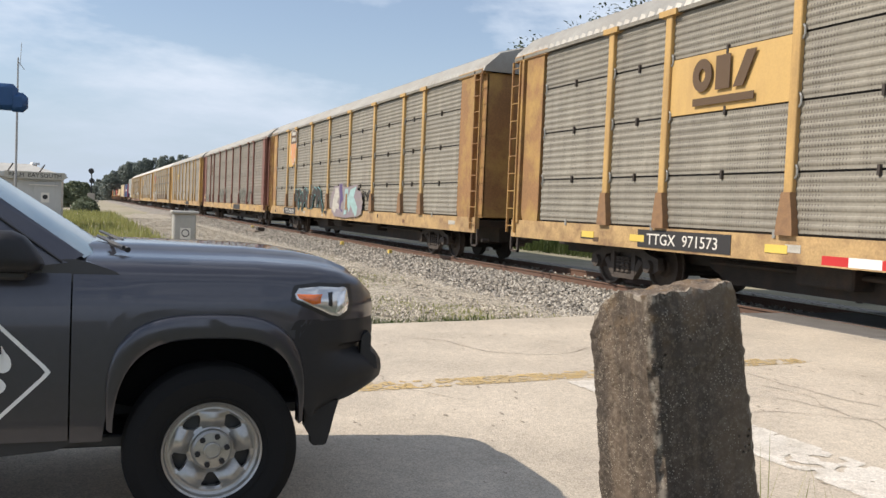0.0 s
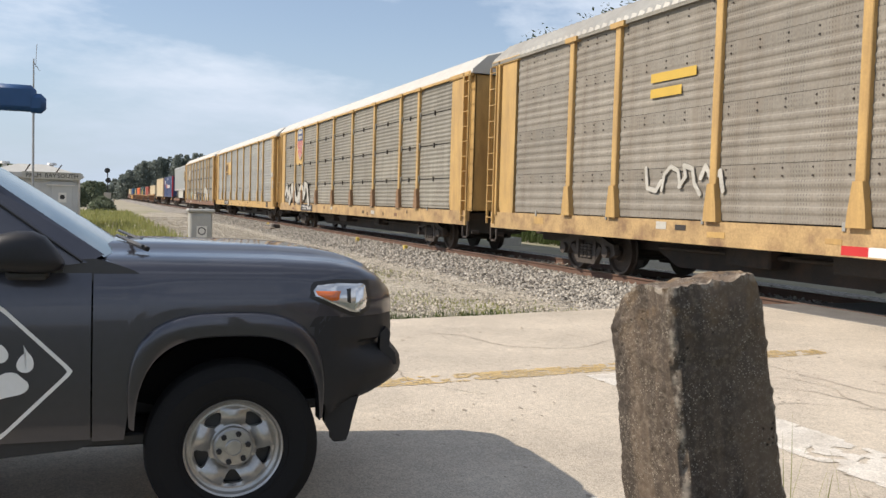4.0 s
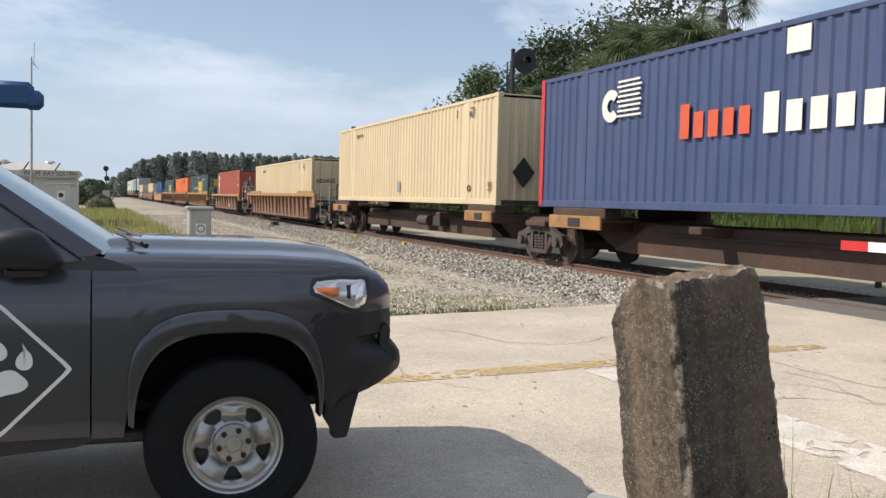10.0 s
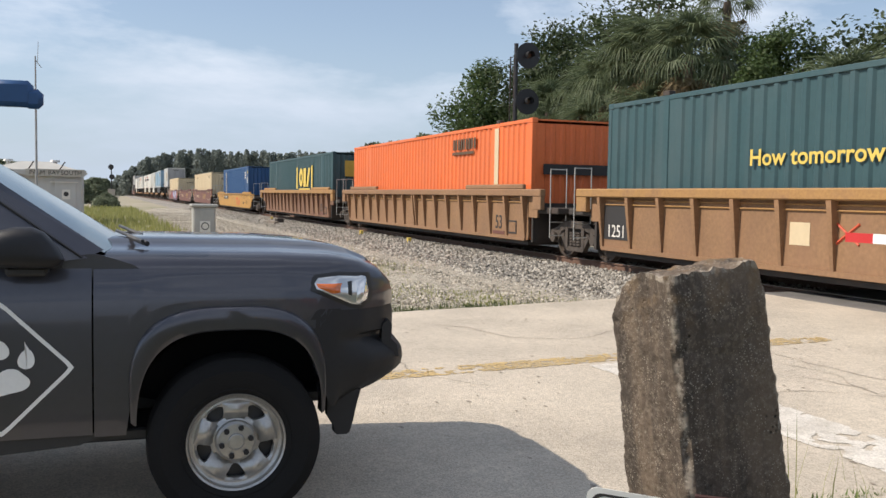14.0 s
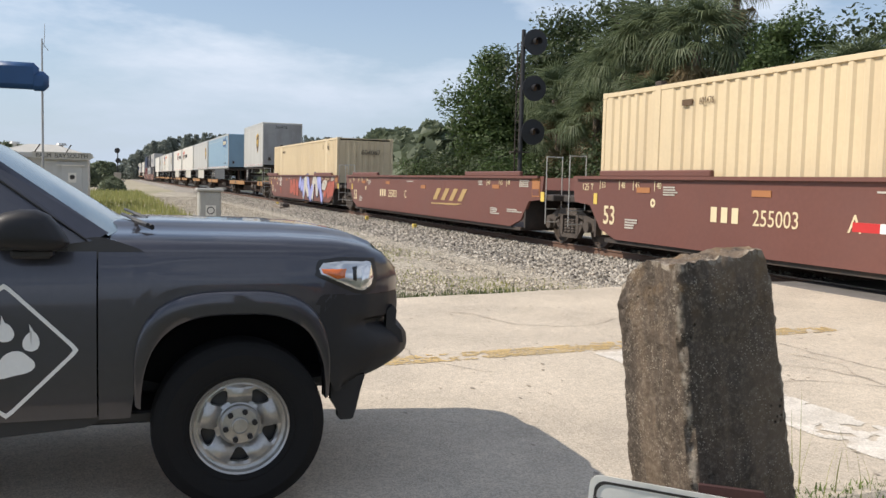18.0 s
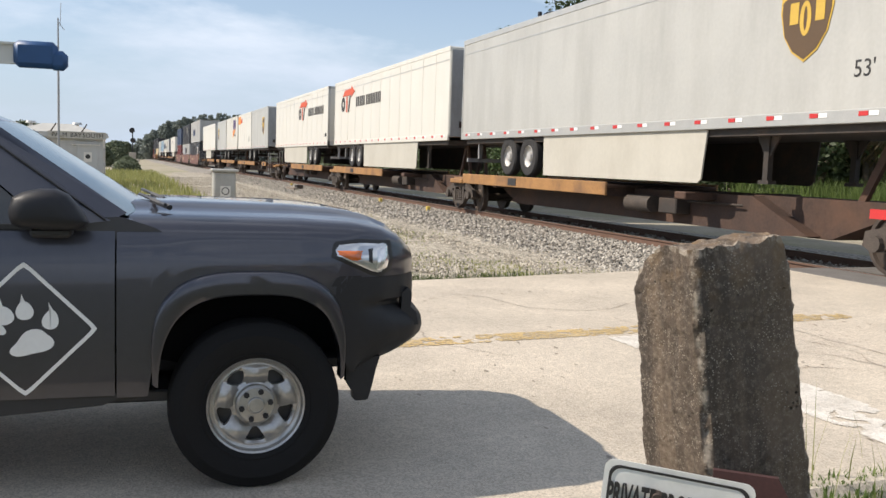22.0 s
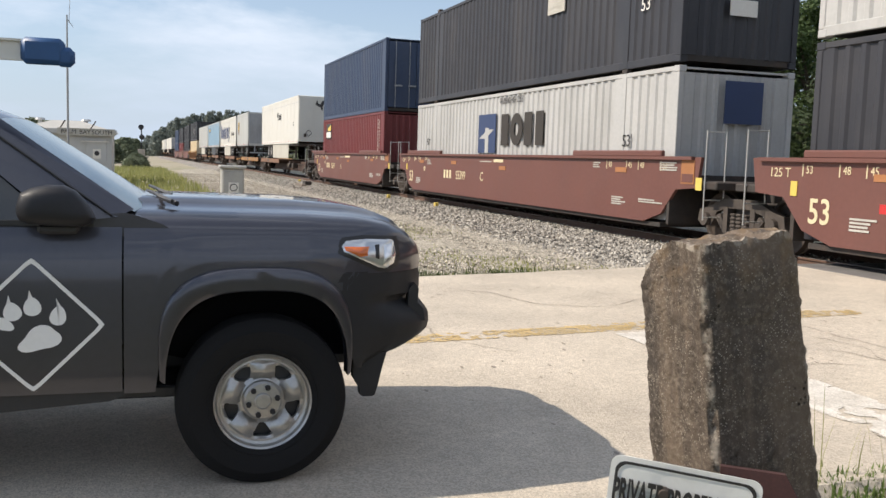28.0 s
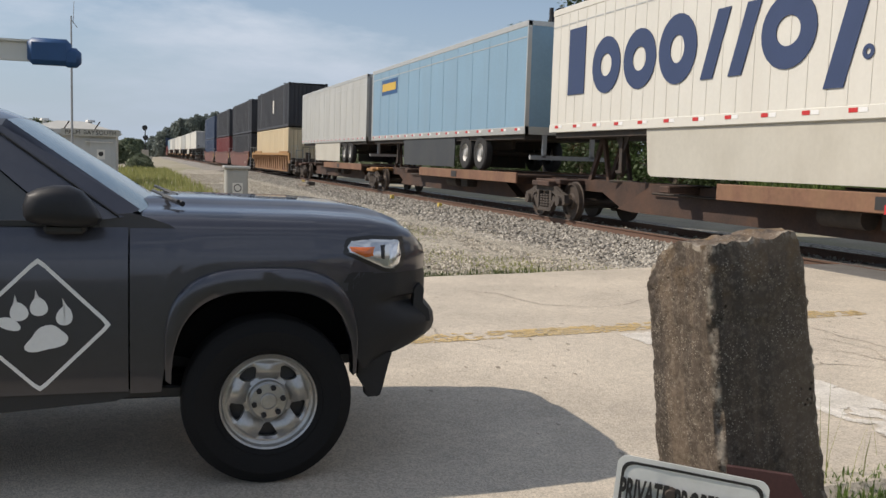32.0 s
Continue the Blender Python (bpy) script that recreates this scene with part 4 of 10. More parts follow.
def bubble(car, pts, y, fill, rim, line=0.045):
    """One sprayed bubble shape: a closed soft outline with a dark rim, no letter."""
    n = len(pts)
    soft = []
    for i in range(n):
        p0, p1, p2, p3 = (Vector(pts[(i + k - 1) % n]) for k in range(4))
        for t in (0.0, 0.25, 0.5, 0.75):
            soft.append(0.5 * (2 * p1 + (p2 - p0) * t + (2 * p0 - 5 * p1 + 4 * p2 - p3) * t * t + (3 * p1 - p0 - 3 * p2 + p3) * t ** 3))
    bm = bmesh.new()
    prism(bm, [tuple(p) for p in soft], y - 0.006, y)
    part("spray_fill", bm, fill, car, "sprayed graffiti shape")
    bm = bmesh.new()
    A = []
    for i, p in enumerate(soft):
        d = (soft[(i + 1) % len(soft)] - soft[i - 1]).normalized() * (line * (0.55 + 0.45 * math.sin(i * 0.35)) / 2 + 0.008)
        A.append([bm.verts.new((p.x + k * d.y, yy, p.y - k * d.x)) for k, yy in ((1, y - 0.009), (-1, y - 0.009), (-1, y), (1, y))])
    for i in range(len(A)):
        a, b = A[i], A[(i + 1) % len(A)]
        for k in range(4):
            bm.faces.new((a[k], a[(k + 1) % 4], b[(k + 1) % 4], b[k]))
    part("spray_rim", bm, rim, car)


def blob_tag(car, x0, x1, z0, z1, y, fill, rim, seed, n=None):
    """Fat bubble letters: lobed shapes with a thin rim; no readable word."""
    rnd = random.Random(seed)
    H = z1 - z0
    n = n or max(2, round((x1 - x0) / (0.95 * H)))
    w = (x1 - x0) / n
    for k in range(n):
        cx, cz = x0 + w * (k + 0.5), z0 + H * (0.5 + rnd.uniform(-0.06, 0.06))
        ph, lobes = rnd.uniform(0, 6), rnd.choice((2, 3, 3))
        lean = rnd.uniform(-0.25, 0.25)
        pts = []
        for i in range(40):
            a = i * math.pi / 20
            r = 1 + 0.2 * math.cos(lobes * a + ph) + 0.1 * math.cos((lobes + 2) * a + 2 * ph)
            c, q = math.cos(a), math.sin(a)
            px = w * 0.56 * r * math.copysign(abs(c) ** 0.75, c)
            pz = max(-0.5, min(0.56, 0.47 * r * math.copysign(abs(q) ** 0.75, q))) * H
            pts.append((px + lean * pz, pz))
        for nm, kk, mt, d in (("spray_rim", 1.0, rim, 0.003 + 0.0008 * k), ("spray_fill", 0.88, fill, 0.008 + 0.0008 * k)):
            bm = bmesh.new()
            prism(bm, [(cx + a * kk, cz + b * kk) for a, b in pts], y - d, y)
            part(nm, bm, mt, car)
        # inner bend of the letter
        bm = bmesh.new()
        for i in range(5):
            a, b = 0.5 + i * 0.5 + ph, 0.5 + (i + 1) * 0.5 + ph
            p, q = (cx + w * 0.16 * math.cos(a), cz + H * 0.2 * math.sin(a)), (cx + w * 0.16 * math.cos(b), cz + H * 0.2 * math.sin(b))
            d = math.atan2(q[1] - p[1], q[0] - p[0]) + math.pi / 2
            ox, oz = 0.018 * math.cos(d), 0.018 * math.sin(d)
            prism(bm, [(p[0] - ox, p[1] - oz), (q[0] - ox, q[1] - oz), (q[0] + ox, q[1] + oz), (p[0] + ox, p[1] + oz)], y - 0.0125 - 0.0008 * k, y - 0.006)
        part("spray_line", bm, rim, car)


def block_tag(car, x0, x1, z0, z1, y, rim, first, second, glow):
    """Large angular spray piece: dark silhouette, two pale letters, a coloured core and overspray."""
    shapes = (
        ("spray_glow", M["paint_halo"], 0.002, ((0.98, 0.05), (1.08, 0.12), (1.12, 0.45), (1.05, 0.75), (0.9, 0.8), (0.5, 0.9), (0.1, 0.92), (-0.04, 0.6), (-0.06, 0.3), (0.1, 0.0), (0.5, -0.03))),
        ("spray_rim", rim, 0.006, ((0.0, 0.15), (0.02, 0.45), (0.1, 0.75), (0.08, 0.9), (0.28, 0.93), (0.28, 1.0), (0.42, 1.0), (0.45, 0.9), (0.6, 0.88), (0.95, 0.95), (0.93, 0.8), (0.85, 0.6), (1.0, 0.3), (0.98, 0.1), (0.88, 0.0), (0.78, 0.12), (0.68, 0.08), (0.6, 0.2), (0.5, 0.02), (0.42, 0.1), (0.3, 0.2), (0.2, 0.12), (0.08, 0.05))),
        ("spray_letter", first, 0.010, ((0.03, 0.2), (0.06, 0.5), (0.14, 0.78), (0.12, 0.86), (0.25, 0.88), (0.29, 0.6), (0.22, 0.42), (0.29, 0.36), (0.28, 0.22), (0.18, 0.24), (0.15, 0.1))),
        ("spray_letter", second, 0.010, ((0.5, 0.83), (0.61, 0.83), (0.63, 0.56), (0.7, 0.8), (0.9, 0.88), (0.82, 0.6), (0.95, 0.3), (0.93, 0.1), (0.88, 0.05), (0.8, 0.2), (0.72, 0.36), (0.67, 0.14), (0.62, 0.3), (0.57, 0.1), (0.48, 0.06), (0.5, 0.4))),
        ("spray_core", glow, 0.010, ((0.3, 0.97), (0.4, 0.97), (0.4, 0.8), (0.45, 0.5), (0.37, 0.4), (0.36, 0.22), (0.43, 0.22), (0.42, 0.13), (0.31, 0.26), (0.33, 0.6), (0.3, 0.8))))
    for nm, mt, d, pts in shapes:
        bm = bmesh.new()
        prism(bm, [(x0 + (x1 - x0) * a, z0 + (z1 - z0) * b) for a, b in pts], y - d, y)
        part(nm, bm, mt, car)


def mark(car, kind, x0, x1, z0, z1, material, y=-1.304, thick=0.012, name="emblem_piece"):
    """One plain piece of a company mark: ring, hook (ring with a gap), bar, lean (slanted bar)."""
    bm = bmesh.new()
    w, h = x1 - x0, z1 - z0
    cx, cz = (x0 + x1) / 2, (z0 + z1) / 2
    if kind in ("ring", "hook"):
        n = 24
        a0, a1 = (0, 2 * math.pi) if kind == "ring" else (0.7, 2 * math.pi - 0.7)
        t = min(0.34 * w, 0.3 * h)
        rows = []
        for i in range(n + 1):
            a = a0 + (a1 - a0) * i / n
            c, q = math.cos(a), math.sin(a)
            rows.append([bm.verts.new((cx + (w / 2 - d) * c, yy, cz + (h / 2 - d) * q)) for d, yy in ((0, y), (0, y - thick), (t, y - thick), (t, y))])
        for A, B in zip(rows, rows[1:]):
            for k in range(3):
                bm.faces.new((A[k], A[k + 1], B[k + 1], B[k]))
    elif kind == "bar":
        bx(bm, x0, x1, y - thick, y, z0, z1)
    elif kind == "lean":
        prism(bm, [(x0, z0), (x0 + w * 0.45, z0), (x1, z1), (x0 + w * 0.55, z1)], y - thick, y)
    return part(name, bm, material, car)


def word_mark(car, x, z, w, h, heights, material, y=-1.305):
    """A company's name line as plain upright blocks: T tall, o low, a gap for a space."""
    pitch = w / len(heights)
    for i, ch in enumerate(heights):
        if ch != " ":
            mark(car, "bar", x + pitch * (i + 0.14), x + pitch * (i + 0.80), z, z + h * (1.0 if ch == "T" else 0.74), material, y, 0.006, "name_block")


SHIELD = ((-1, 0.92), (-0.45, 0.96), (0, 1.05), (0.45, 0.96), (1, 0.92), (1.02, 0.2), (0.85, -0.35), (0.5, -0.75), (0, -1.0), (-0.5, -0.75), (-0.85, -0.35), (-1.02, 0.2))


def rail_shield(car, x, z, w, h, y, field, stripe=None):
    """Striped shield: pale rim, dark field with two name bars above, upright stripes below."""
    def outline(k):
        return [(x + a * w / 2 * k, z + b * h / 2 * k) for a, b in SHIELD]
    bm = bmesh.new()
    prism(bm, outline(1.0), y - 0.010, y)
    rim = part("emblem", bm, M["paint_pale"], car, "shield emblem, dark field above, pale or striped below")
    cutz = z + 0.12 * h
    bm = bmesh.new()
    prism(bm, [(x - 0.47 * w, cutz)] + [p for p in reversed(outline(0.93)) if p[1] > cutz + 0.02][::-1] + [(x + 0.47 * w, cutz)], y - 0.016, y - 0.006)
    part("emblem_field", bm, field, rim)
    for k in (0, 1):
        part("name_bar", boxes((x - 0.32 * w, x + 0.32 * w, y - 0.021, y - 0.014, cutz + h * (0.06 + 0.16 * k), cutz + h * (0.15 + 0.16 * k))), M["paint_pale"], rim)
    n = 13
    for k in range(0, n, 2) if stripe else ():
        a = -0.46 + 0.92 * k / n
        b = a + 0.92 / n
        low = max(along([(-0.5, 0.2), (-0.43, -0.35), (-0.25, -0.72), (0, -0.95), (0.25, -0.72), (0.43, -0.35), (0.5, 0.2)], u) for u in (a, b))
        part("emblem_stripe", boxes((x + a * w, x + b * w, y - 0.016, y - 0.006, z + low * h / 2, cutz - 0.01)), stripe, rim)


def parcel_shield(car, x, z, w, h, y=-1.30):
    """Brown shield with a gold crown and gold pieces."""
    bm = bmesh.new()
    prism(bm, [(x + a * w / 2, z + b * h / 2) for a, b in SHIELD], y - 0.008, y)
    e = part("emblem", bm, M["paint_gold"], car, "brown and gold shield emblem")
    bm = bmesh.new()
    prism(bm, [(x - 0.47 * w, z + 0.22 * h), (x - 0.1 * w, z + 0.40 * h), (x + 0.47 * w, z + 0.46 * h), (x + 0.475 * w, z + 0.08 * h), (x + 0.4 * w, z - 0.18 * h), (x + 0.23 * w, z - 0.36 * h), (x, z - 0.47 * h), (x - 0.23 * w, z - 0.36 * h), (x - 0.4 * w, z - 0.18 * h), (x - 0.475 * w, z + 0.08 * h)], y - 0.014, y - 0.006)
    part("emblem_field", bm, M["paint_brown"], e)
    for k, kind in enumerate(("bar", "ring", "bar")):
        mark(e, kind, x + w * (-0.36 + 0.25 * k) + (0.05 * w if kind == "bar" else 0), x + w * (-0.14 + 0.25 * k), z - (0.05 if k != 1 else 0.2) * h, z + 0.20 * h, M["paint_gold"], y - 0.013, 0.006)



# ---- spine and well cars ----


def coupler(car, x, s):
    part("coupler", boxes((min(x, x + s * 0.5), max(x, x + s * 0.5), -0.13, 0.13, 0.72, 0.97), bev=0.02), M["steel_dark"], car)


def spine_unit(xl, xr, bogies, decks, label, ends=(False, False), seed=1, pedestal=False):
    """A platform of an articulated spine car; decks: (x0, x1) stretches with side plates for trailer wheels."""
    car = rider("spine_car", label, "rail car", "spine car platforms", xl)
    W = xr - xl
    rnd = random.Random(seed)
    bm = bmesh.new()
    prism(bm, [(0.3, 0.72), (1.6, 0.72), (2.6, 0.36), (W - 2.6, 0.36), (W - 1.6, 0.72), (W - 0.3, 0.72), (W - 0.3, 1.0), (0.3, 1.0)], -0.36, 0.36)
    part("centre_sill", bm, M["spine"], car)
    bm = bmesh.new()
    prism(bm, [(2.8, 0.4), (4.2, 0.98), (W - 4.2, 0.98), (W - 2.8, 0.4), (W - 3.4, 0.36), (3.4, 0.36)], -0.62, -0.36)
    part("side_web", bm, M["spine"], car, "rust-stained sloping web plate")
    for a, b in decks:
        a, b = a - xl, b - xl
        part("deck", boxes((a, b, -1.35, 1.35, 0.98, 1.05), bev=0.01), M["spine"], car)
        if pedestal:
            for y0 in (-1.3, 0.9):
                part("pedestal", boxes((a, b, y0, y0 + 0.4, 1.05, 1.265), bev=0.02), M["spine"], car)
        bright = seed not in (2, 34, 36, 37, 38)
        plate = M["orange_deck" if bright else "well_brown"]
        part("side_plate", boxes((a, b, -1.40, -1.34, 0.82, 1.10), bev=0.012), plate, car, "worn orange side plate" if bright else "rust-brown side plate")
        part("side_plate", boxes((a, b, 1.34, 1.40, 0.82, 1.10), bev=0.012), plate, car)
        k = a + 0.4
        while k < b:
            part("deck_bracket", boxes((k, k + 0.08, -1.33, -0.36, 0.80, 0.98)), M["spine"], car)
            k += 1.3
        part("stencil_plate", boxes((a + (b - a) * 0.4, a + (b - a) * 0.4 + 0.5, -1.412, -1.40, 0.87, 1.05)), M["paint_black"], car)
    # cross arms, hitch, brake gear
    for fx in (0.32, 0.68):
        part("cross_arm", boxes((W * fx, W * fx + 0.35, -1.3, 1.3, 0.86, 1.0), bev=0.02), M["spine"], car)
    part("air_tank", (lambda b: (cyl(b, (W * 0.55, -0.85, 0.7), (W * 0.55 + 0.9, -0.85, 0.7), 0.17, 14), b)[1])(bmesh.new()), M["bogie"], car, smooth=True)
    part("brake_gear", boxes((W * 0.62, W * 0.62 + 0.6, -0.95, -0.62, 0.55, 0.85), (W * 0.25, W * 0.75, -0.72, -0.68, 0.78, 0.83), bev=0.02), M["steel_dark"], car)
    bm = bmesh.new()
    for a, b2 in (((2.2, -0.5, 1.0), (2.9, -0.15, 1.0)),):
        cyl(bm, a, b2, 0.03, 6)
    part("hose", bm, M["steel_dark"], car)
    for x in bogies:
        bogie(car, x - xl)
        part("bogie_deck", boxes((x - xl - 0.7, x - xl + 0.7, -1.05, 1.05, 0.86, 0.98), (x - xl - 0.5, x - xl + 0.5, -1.25, -1.0, 0.80, 0.93), bev=0.02), M["orange_deck" if seed % 2 else "spine"], car)
    for e, on, s in ((0.1, ends[0], -1), (W - 0.1, ends[1], 1)):
        if on:
            coupler(car, e, s)
            part("end_sill", boxes((min(e, e - s * 0.3), max(e, e - s * 0.3), -1.4, 1.4, 0.7, 1.0), bev=0.02), M["spine"], car)
            bm = bmesh.new()
            for y in (-1.38, -0.95):
                bx(bm, e - s * 0.2 - 0.02, e - s * 0.2 + 0.02, y - 0.02, y + 0.02, 0.35, 1.75)
            for z in (0.4, 0.7, 1.2, 1.7):
                bx(bm, e - s * 0.2 - 0.015, e - s * 0.2 + 0.015, -1.38, -0.95, z, z + 0.03)
            for y in (-0.6, -0.2):
                bx(bm, e - s * 0.35 - 0.02, e - s * 0.35 + 0.02, y - 0.02, y + 0.02, 0.9, 1.9)
            bx(bm, e - s * 0.35 - 0.02, e - s * 0.35 + 0.02, -0.6, -0.2, 1.88, 1.92)
            part("end_rail", bm, M["galv_b"], car, "tubular handrail with steps")
    return car


def well_unit(xl, xr, bogies, style, side, chord, label, ends=(False, False), seed=1, top=None, span=None, chords=None, pitch=1.02, guides=(True, True), brackets=True):
    """A well for containers. style 'ribbed': upright ribs outside; 'smooth': one plain deep side."""
    car = rider("well_car", label, "rail car", "well cars", xl)
    W = xr - xl
    rnd = random.Random(seed)
    zt = top or 1.54
    a, b = span or (2.0, W - 2.0)
    shl = shr = 0.0
    if style == "smooth" and not span:
        shl, shr = (1.6 if ends[0] else 0.0), (0.0 if ends[1] else 1.9)
        a, b = 2.0 + shl, W - (3.55 if ends[1] else 2.0)
    c0, c1 = chords or (0.75, W - 0.75)
    for s in (-1, 1):
        y = s * 1.44
        bm = bmesh.new()
        if style == "ribbed":
            prism(bm, [(a - 0.1, 0.34), (b + 0.1, 0.34), (b + 0.14, 0.5), (b + 0.08, zt - 0.16), (a - 0.08, zt - 0.16), (a - 0.14, 0.5)], y, y - s * 0.05)
        else:
            prism(bm, [(a + 0.5, 0.30), (b - 0.5, 0.30), (b + 0.1, 0.48), (b + 0.55, 0.95), (b + 1.2, 1.0), (b + 1.3, zt), (a - 1.3, zt), (a - 1.2, 1.0), (a - 0.55, 0.95), (a - 0.1, 0.48)], y, y - s * 0.06)
        part("side_wall", bm, M[side], car)
        if style == "ribbed":
            part("top_chord", boxes((c0, c1, min(y, y + s * 0.15), max(y, y + s * 0.15), zt - 0.17, zt), bev=0.02), M[chord], car, "grimy ochre top chord")
            part("bottom_chord", boxes((a, b, min(y, y + s * 0.04), max(y, y + s * 0.04), 0.32, 0.40)), M[side], car)
            if s < 0:
                n = round((b - a) / pitch)
                bm = bmesh.new()
                A = [bm.verts.new(c) for c in ((-0.03, -1.44, 0.38), (0.03, -1.44, 0.38), (0.03, -1.475, 0.38), (-0.03, -1.475, 0.38))]
                B = [bm.verts.new(c) for c in ((-0.05, -1.44, zt - 0.17), (0.05, -1.44, zt - 0.17), (0.05, -1.585, zt - 0.17), (-0.05, -1.585, zt - 0.17))]
                for k in range(4):
                    bm.faces.new((A[k], A[(k + 1) % 4], B[(k + 1) % 4], B[k]))
                bm.faces.new(A)
                bm.faces.new(B[::-1])
                rib = mesh_of(bm, "rib", M[side])
                for i in range(n + 1):
                    part("side_rib", rib, None, car, at=(a + (b - a) * i / n, 0, 0))
                    if 2 * i == n:
                        part("side_rib", rib, None, car, "doubled rib at the middle", at=(a + (b - a) * i / n + 0.22, 0, 0))
                for dz in (0.23, 0.31):
                    bm = bmesh.new()
                    cyl(bm, (a + 0.1, -1.462, zt - dz), (b - 0.1, -1.462, zt - dz), 0.014, 6)
                    part("air_pipe", bm, M["steel_dark" if pitch > 1.3 else "chord"], car)
            for u, v in ((c0, c0 + 0.40), (c1 - 0.40, c1)):
                part("chord_end", boxes((u, v, min(y + s * 0.02, y + s * 0.135), max(y + s * 0.02, y + s * 0.135), zt - 0.47, zt - 0.17), bev=0.01), M[chord], car)
            if brackets:
                for u, v in ((c0 + 0.4, a - 0.14), (b + 0.14, c1 - 0.4)):
                    part("bracket_plate", boxes((u, v, min(y, y - s * 0.05), max(y, y - s * 0.05), 0.88, zt - 0.17)), M[side], car)
        else:
            part("top_flange", boxes((a - 1.1, b + 1.1, min(y, y + s * 0.07), max(y, y + s * 0.07), zt - 0.05, zt + 0.01)), M[side], car)
    part("well_floor", boxes((a, b, -1.38, 1.38, 0.22, 0.30), (a - 0.36, a - 0.28, -1.43, 1.43, 0.3, 1.22), (b + 0.28, b + 0.36, -1.43, 1.43, 0.3, 1.22)), M["steel_dark"], car)
    for e, s, on, gd in ((0.0, 1, ends[0], guides[0]), (W, -1, ends[1], guides[1])):
        part("end_platform", boxes((min(e + s * 0.25, e + s * 2.3), max(e + s * 0.25, e + s * 2.3), -1.42, 1.42, 0.98, 1.12), (min(e + s * 0.1, e + s * 2.1), max(e + s * 0.1, e + s * 2.1), -0.35, 0.35, 0.7, 1.0), bev=0.02), M["steel_dark"], car)
        if gd:
            part("guide", boxes((min(e + s * 1.9, e + s * 5.5), max(e + s * 1.9, e + s * 5.5), -1.5, -1.40, zt, zt + 0.12), bev=0.02), M[side if style == "smooth" else chord], car)
        bm = bmesh.new()
        for y in (-1.45, -1.05):
            cyl(bm, (e + s * 0.55, y, 0.45), (e + s * 0.55, y, 2.0), 0.013, 6)
        for z in (0.5, 0.8, 1.1, 1.98):
            cyl(bm, (e + s * 0.55, -1.45, z), (e + s * 0.55, -1.05, z), 0.012, 6)
        part("side_ladder", bm, M["rail_alu"], car, "thin steel end ladder")
        if on:
            bm = bmesh.new()
            for y in (-0.75, -0.35, 0.4, 0.8):
                bx(bm, e + s * 0.35 - 0.02, e + s * 0.35 + 0.02, y - 0.02, y + 0.02, 0.95, 1.95)
            bx(bm, e + s * 0.35 - 0.02, e + s * 0.35 + 0.02, -0.75, -0.35, 1.92, 1.96)
            bx(bm, e + s * 0.35 - 0.02, e + s * 0.35 + 0.02, 0.4, 0.8, 1.92, 1.96)
            coupler(car, e + s * 0.2, -s)
            bx(bm, e + s * 0.5, e + s * 0.75, -0.5, -0.2, 1.12, 1.6)
            part("brake_stand", bm, M["steel_dark"], car, "grab rails and brake stand on the platform")
    for x in bogies:
        bogie(car, x - xl)
    # stencils on the side seen
    z = zt - 0.2
    if style == "smooth":
        dark_side = side != "well_yellow"
        ink = M["paint_cream"]
        for x, zz in ((3.23 + shl, z - 0.1), (6.5 + shl, z - 0.1), (10.4, z - 0.2), (W - 5.55 + shr, z - 0.12)):
            part("reflector_plate", boxes((x, x + 0.44, -1.452, -1.44, zz, zz + 0.1)), M["faded_orange" if dark_side else "chord"], car)
        part("yellow_tag", boxes((1.62 + shl, 1.76 + shl, -1.452, -1.44, 0.98, 1.2)), M["paint_yellow"], car)
        part("yellow_tag", boxes((W - 2.72 + shr, W - 2.54 + shr, -1.452, -1.44, 0.96, 1.18)), M["paint_yellow"], car)
        plate_box = part("data_plate", boxes((b + 0.72, b + 1.12, -1.452, -1.44, 1.06, z + 0.15)), M["faded_orange" if dark_side else "paint_black"], car)
        part("data_panel", boxes((b + 0.75, b + 1.09, -1.458, -1.45, 1.09, 1.24)), M[side], plate_box)
        for x, ww, zz, k in ((4.1 + shl, 0.45, z, 4), (8.95, 1.1, z, 1), (W - 6.5 + shr, 0.35, z + 0.05, 3), (b + 0.0, 0.6, z + 0.08, 4), (W - 5.65 + shr, 0.6, 0.7, 4), (W - 4.6 + shr, 0.95, 0.7, 2)):
            bars(car, "stencil_block", x, zz, ww, 0.026, k, -1.445, M["paint_pale"] if dark_side else M["paint_brown"], rnd)
        if dark_side and seed < 50:
            for x, word in ((1.88 + shl, "53"), (2.62 + shl, "48"), (3.12 + shl, "45"), (3.84 + shl, "40"), (W - 5.9 + shr, "40"), (W - 5.1 + shr, "45"), (W - 4.65 + shr, "48"), (W - 3.85 + shr, "53")):
                lettering("load_mark", word, 0.17, ink, car, on_side(x + 0.12, -1.446, z - 0.02), 0.9)
                part("stencil", boxes((x - 0.03, x - 0.01, -1.448, -1.44, z - 0.06, z + 0.12)), ink, car)
            lettering("load_mark", "53", 0.52, ink, car, on_side(2.25 + shl, -1.446, 0.6), 0.9, bold=0.006)
            lettering("capacity_mark", "125 T", 0.2, ink, car, on_side(1.36 + shl, -1.446, z - 0.08))
            mark(car, "ring", 3.7 + shl, 3.86 + shl, 0.98, 1.14, ink, -1.444, 0.004, "stencil_ring")
            bars(car, "stencil_block", 2.85 + shl, 0.70, 0.5, 0.03, 4, -1.445, M["paint_pale"], rnd)
    elif pitch < 1.3:
        part("data_plate", boxes((b - 0.95, b - 0.5, -1.452, -1.44, 0.46, 0.78)), M["paint_black"], car)
